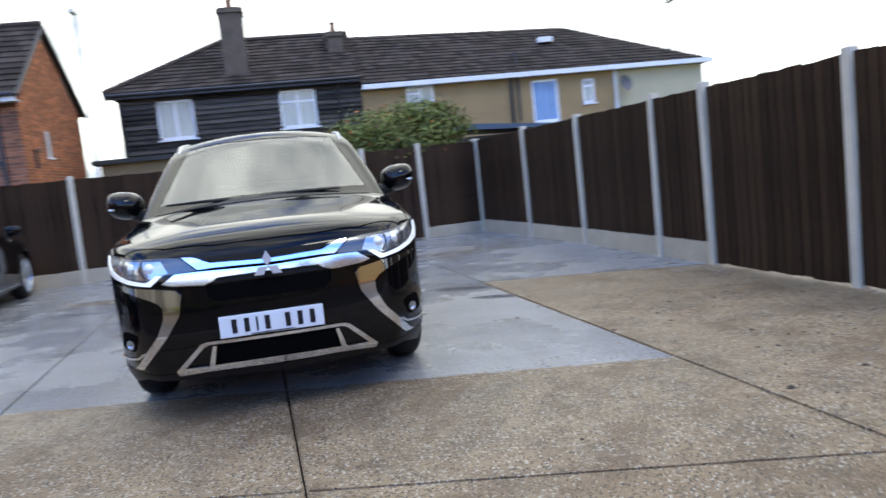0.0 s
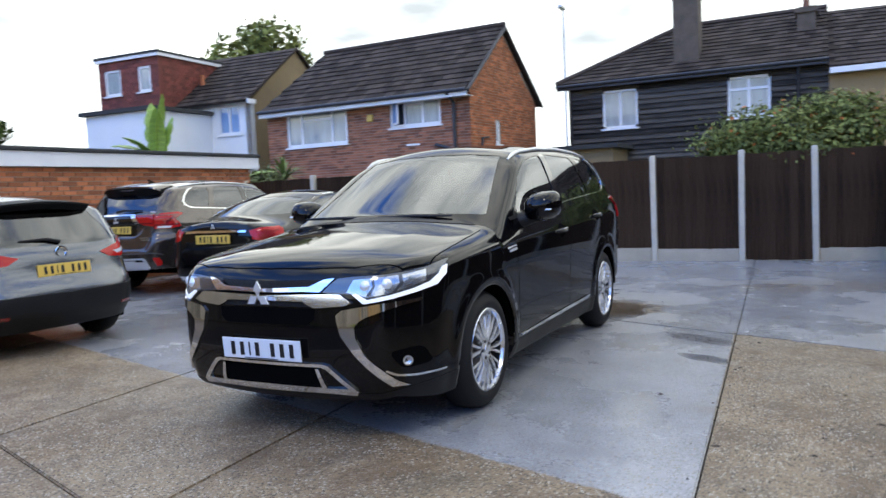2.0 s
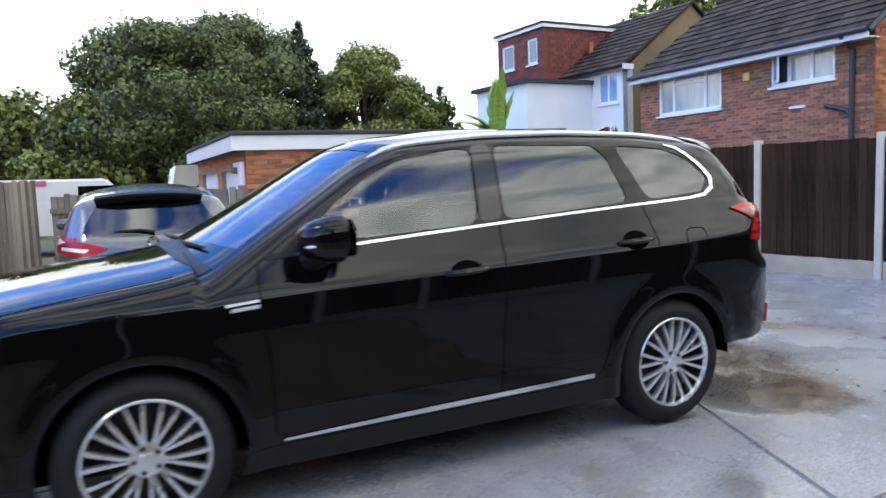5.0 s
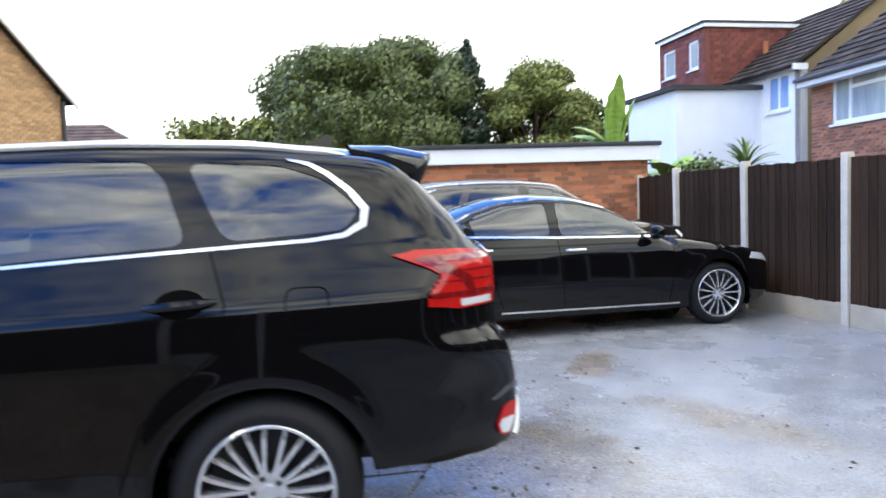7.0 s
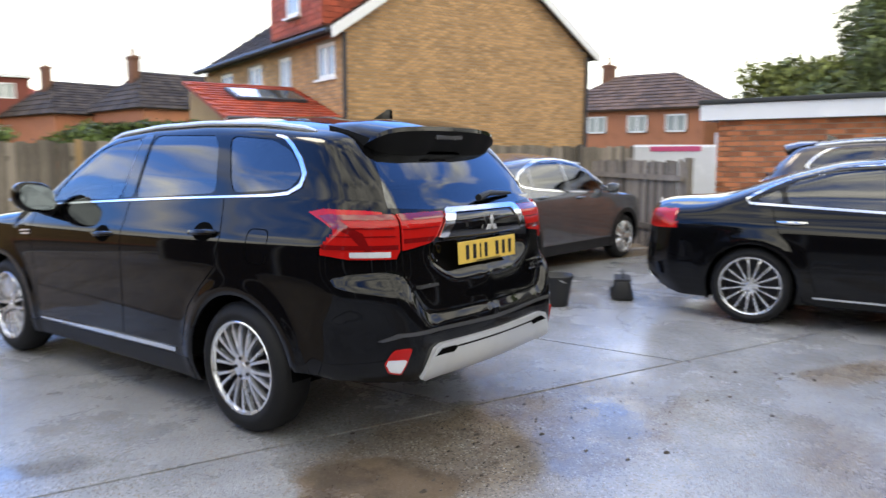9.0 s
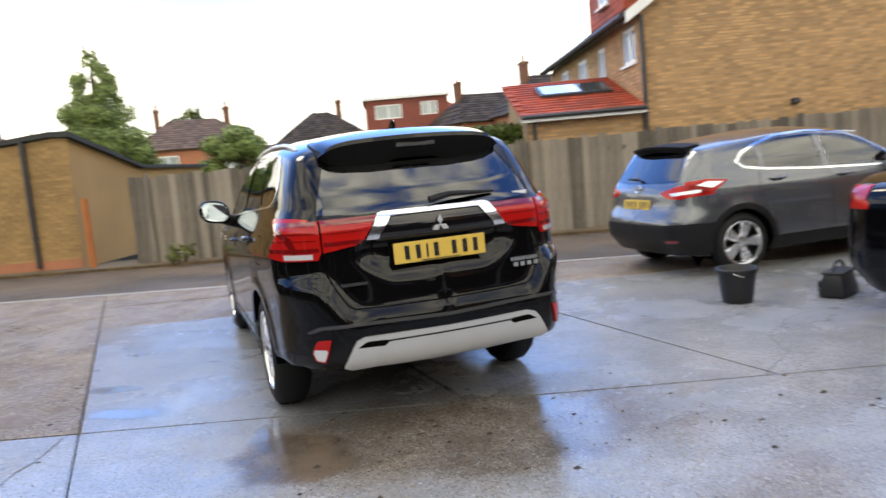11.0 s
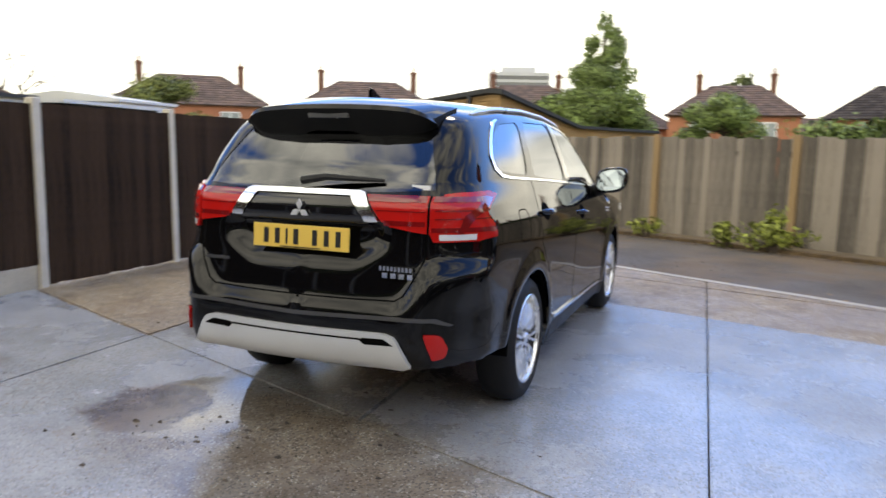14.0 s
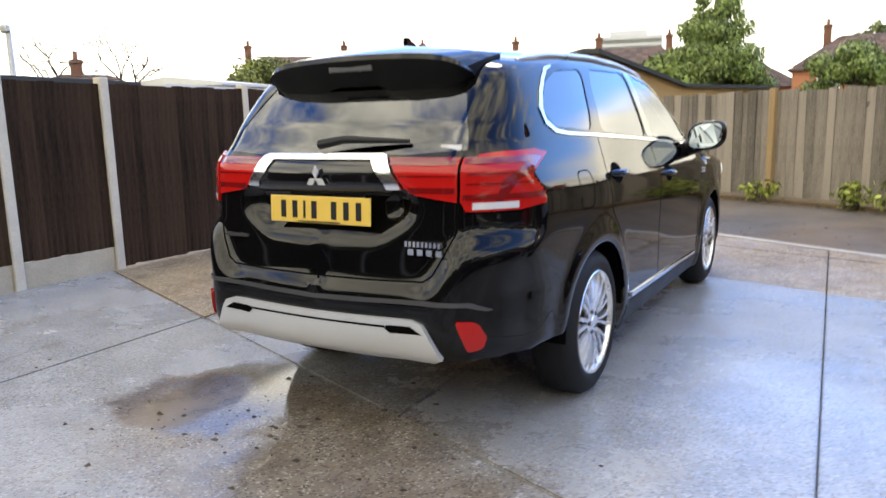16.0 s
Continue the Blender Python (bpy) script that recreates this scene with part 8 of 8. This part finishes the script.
for az, d, w, e, r in ((-22.5, 50, 7.5, 3.8, 5.9), (-27.5, 44, 7.0, 3.9, 6.1), (-5.0, 75, 10.0, 3.0, 4.8), (8.5, 62, 7.0, 3.2, 5.2)):
    fx, fy = polar(az, d)
    far_house(fx, fy, w, 7.5, e, r, 1.6, az + 20, SLATE if az < -20 else BROWN_TILE, RED_BRICK, "brick terrace house with dark roof and chimney", ((w / 2 - 1.2, r + 0.8),), ((0, 2.3, 3.4, 1.3),))
far_house(-31.0, -7.1, 7.5, 6.5, 3.5, 5.35, 2.4, -90, BROWN_TILE, RED_BRICK, "brown brick house with hipped tiled roof", ((2.0, 5.9),), ((-2.6, 2.5, 3.25, 0.9), (-0.9, 2.5, 3.25, 0.9), (1.0, 2.5, 3.25, 0.9), (2.7, 2.5, 3.25, 0.9)))
far_house(-36.0, -1.2, 6.0, 6.0, 3.0, 4.9, 2.0, -90, BROWN_TILE, RED_BRICK, "brick house with brown roof among trees", ((0.0, 5.6),), ((0.0, 2.0, 2.8, 1.0),))

CONC = mat("tower_concrete", (0.5, 0.51, 0.52), 0.8, 0, 0.08, 0.1, 3, 0.0)
tx, ty = polar(16.2, 330)
tw = thing("tower_block", pose(tx, ty, 0, 0, 0, 16.2), "distant pale concrete tower block", "building")
part("wall", newbox(-13, -9, 0, 13, 9, 34.0), CONC, tw)
part("plant_room", newbox(-7, -5, 34.0, 8, 5, 36.5), CONC, tw)
for k in range(11):
    part("window_band", newbox(-12.4, 9.0, 3.2 + k * 2.8, 12.4, 9.12, 4.7 + k * 2.8), PANE_DARK, tw)

STEEL = mat("galvanised_steel", (0.45, 0.46, 0.47), 0.45, 0.6, 0.1, 3, 60, 0.0)


def street_lamp(x, y, h, reach=0.5, turn=0.0):
    l = thing("street_lamp", pose(x, y, 0, 0, 0, turn), "grey steel street lamp column", "lamp", "street lamps")
    bm = bmesh.new()
    tube(bm, [(0, 0, -0.1), (0, 0, 1.2), (0, 0, 1.25), (0, 0, h)], [0.09, 0.09, 0.065, 0.045], 10)
    part("column", bm, STEEL, l, smooth=True)
    part("lantern", newbox(-0.1, -reach, h - 0.02, 0.1, 0.1, h + 0.12, bevel=0.03), STEEL, l)


street_lamp(-7.1, 28.4, 8.9)
street_lamp(19.5, 30.0, 8.25)
street_lamp(24.7, 30.0, 8.5)
street_lamp(-25.5, 21.0, 6.3)
street_lamp(12.0, -1.2, 3.1, 0.0)

# ---- roofs beyond the right hand fence ----
WHITE_SHEET = mat("pale_sheet_roof", (0.6, 0.6, 0.58), 0.6, 0, 0.1, 2, 60, 0.1)
for x, y, w, d, z, zr, mm, wm in ((13.6, -2.1, 3.2, 3.4, 2.22, 2.42, FELT, WHITE_SHEET), (14.2, -6.3, 3.4, 3.4, 2.2, 2.4, WHITE_SHEET, DARK_CLAD), (17.0, -10.0, 4.0, 2.6, 2.5, 2.82, WHITE_SHEET, WHITE_SHEET)):
    s = thing("garden_shed", pose(x, y, 0, 0, 0, 8), "low garden shed with sheet roof beyond the fence", "shed", "sheds")
    part("wall", newbox(-w / 2, -d / 2, 0, w / 2, d / 2, z), wm, s)
    bm = bmesh.new()
    prism(bm, [(-w / 2 - 0.1, z), (w / 2 + 0.1, z + 0.02), (w / 2 + 0.1, z + 0.1), (0, zr), (-w / 2 - 0.1, z + 0.08)], d + 0.2, Matrix.Translation((0, -d / 2 - 0.1, 0)))
    part("roof", bm, mm, s)
far_house(27.5, -13.3, 4.6, 4.5, 2.7, 3.6, 1.4, 60, BROWN_TILE, RED_BRICK, "small brick house with brown roof beyond the sheds", ((0.3, 4.2),))
conifer(16.0, 0.0, 8.4, 3.0, "dark blue green conifer beyond the fence", LEAF_DARK, 30000, 0.07, 41, 0.3)

# ---- small things in the yard ----
BUCKETM = mat("black_bucket", (0.012, 0.012, 0.013), 0.5, 0, 0.2, 6, 200, 0.1)


def bucket(x, y):
    b = thing("bucket", pose(x, y, 0, 0, 0, 30), "black plastic builder's bucket standing on the concrete", "bucket")
    bm = bmesh.new()
    lathe(bm, [(0.0, 0.001), (0.0, 0.118), (0.012, 0.125), (0.26, 0.158), (0.262, 0.172), (0.29, 0.174), (0.30, 0.166), (0.292, 0.158), (0.02, 0.115), (0.02, 0.001)], 32, "z")
    part("tub", bm, BUCKETM, b, smooth=True)
    bm = bmesh.new()
    tube(bm, [(0.17 * math.cos(a), 0.09 * math.sin(a) + 0.03, 0.27 - 0.05 * math.sin(a)) for a in np.linspace(0, math.pi, 14)], 0.005, 6)
    part("handle", bm, STEEL, b)
    return b


def tool_bag(x, y, turn):
    b = thing("tool_bag", pose(x, y, 0, 0, 0, turn), "black soft tool bag standing on the concrete", "bag")
    bm = newbox(-0.2, -0.11, 0, 0.2, 0.11, 0.2, bevel=0.03)
    for v in bm.verts:
        if v.co.z > 0.12:
            v.co.x *= 0.86
            v.co.y *= 0.7
    part("bag_body", bm, BUCKETM, b, smooth=True)
    part("flap", newbox(-0.17, -0.085, 0.19, 0.17, 0.085, 0.215, bevel=0.01), SEAT, b)
    part("pocket", newbox(-0.14, -0.125, 0.03, 0.14, -0.105, 0.13, bevel=0.008), SEAT, b)
    bm = bmesh.new()
    tube(bm, [(0.14 * math.cos(a), 0.0, 0.20 + 0.09 * math.sin(a)) for a in np.linspace(0, math.pi, 14)], 0.011, 8)
    part("handle", bm, BUCKETM, b, smooth=True)
    return b


bucket(-3.13, 3.30)
tool_bag(-3.88, 3.66, 25)

# ---- vans behind the fence ----
WHITE_PAINT = mat("white_van_paint", (0.72, 0.73, 0.74), 0.25, 0, 0.05, 3, 60, 0.0, coat=0.5)
PINK = plain("pink_panel", (0.62, 0.10, 0.22), 0.35)


def van(m, label, pink=False):
    v = thing("van", m, label, "van")
    bm = bmesh.new()
    prism(bm, [(0, 0.35), (0, 1.0), (0.75, 1.15), (1.45, 1.95), (4.9, 2.0), (5.0, 1.9), (5.0, 0.35)], 1.9, Matrix.Translation((0, -0.95, 0)))
    bmesh.ops.bevel(bm, geom=bm.edges[:], offset=0.06, segments=3, affect="EDGES")
    part("body", bm, WHITE_PAINT, v, smooth=False)
    for s in (-0.96, 0.955):
        part("side_window", newbox(1.2, s, 1.25, 2.1, s + 0.012, 1.75, bevel=0.004), TINT_GLASS, v)
        if pink:
            part("sign_panel", newbox(2.8, s - 0.004, 1.78, 4.3, s + 0.016, 1.93), PINK, v)
    part("windscreen", newbox(0, -0.8, -0.01, 0.95, 0.8, 0.012, m=pose(0.79, 0, 1.24, 0, -49, 0)), TINT_GLASS, v)
    for y in (-0.82, 0.82):
        for x in (0.95, 4.0):
            bm = bmesh.new()
            lathe(bm, [(-0.1, 0.2), (-0.1, 0.3), (-0.07, 0.33), (0.07, 0.33), (0.1, 0.3), (0.1, 0.2), (0.09, 0.001)], 24, "y")
            part("wheel", bm, RUBBER, v).matrix_local = pose(x, y, 0.33)
    return v


van(pose(-13.2, 3.2, 0, 0, 0, 160), "white van parked beyond the paling fence")
van(pose(-17.6, 3.0, 0, 0, 0, -97) @ Matrix.Diagonal((1, 1, 0.9, 1)), "white van with a pink side panel beyond the fence", True)


# ---- loose dirt on the ground ----
CLOD = mat("earth_clod", (0.05, 0.038, 0.028), 0.85, 0, 0.5, 20, 200, 0.4, island=0.6)
rng = np.random.default_rng(77)
V, F = [], []
spots = [(0.2, 4.75, 0.75, 0.5, 150), (2.1, 3.0, 0.12, 2.4, 60), (-0.9, 5.3, 0.8, 0.35, 60), (2.9, 0.0, 0.8, 1.6, 120), (-2.2, 6.0, 0.5, 0.3, 30), (0.0, 6.3, 2.0, 0.8, 60), (-1.5, -2.0, 1.8, 0.8, 60)]
for cx, cy, sx, sy, n in spots:
    for _ in range(n):
        x, y = cx + rng.normal() * sx * 0.6, cy + rng.normal() * sy * 0.6
        r = 0.004 + 0.014 * rng.random() ** 4
        k = len(V)
        a0 = rng.uniform(0, 6.28)
        for i in range(6):
            a = a0 + i * math.pi / 3
            q = r * rng.uniform(0.6, 1.3)
            V.append((x + math.cos(a) * q * 1.5, y + math.sin(a) * q, 0.001))
        V.append((x + rng.normal() * r * 0.2, y + rng.normal() * r * 0.2, 0.003 + r * rng.uniform(0.3, 0.8)))
        F += [(k + i, k + (i + 1) % 6, k + 6) for i in range(6)]
tagged(raw("loose_dirt", V, F, CLOD), "small dark clods and grit scattered on concrete", "dirt", kind="stuff")
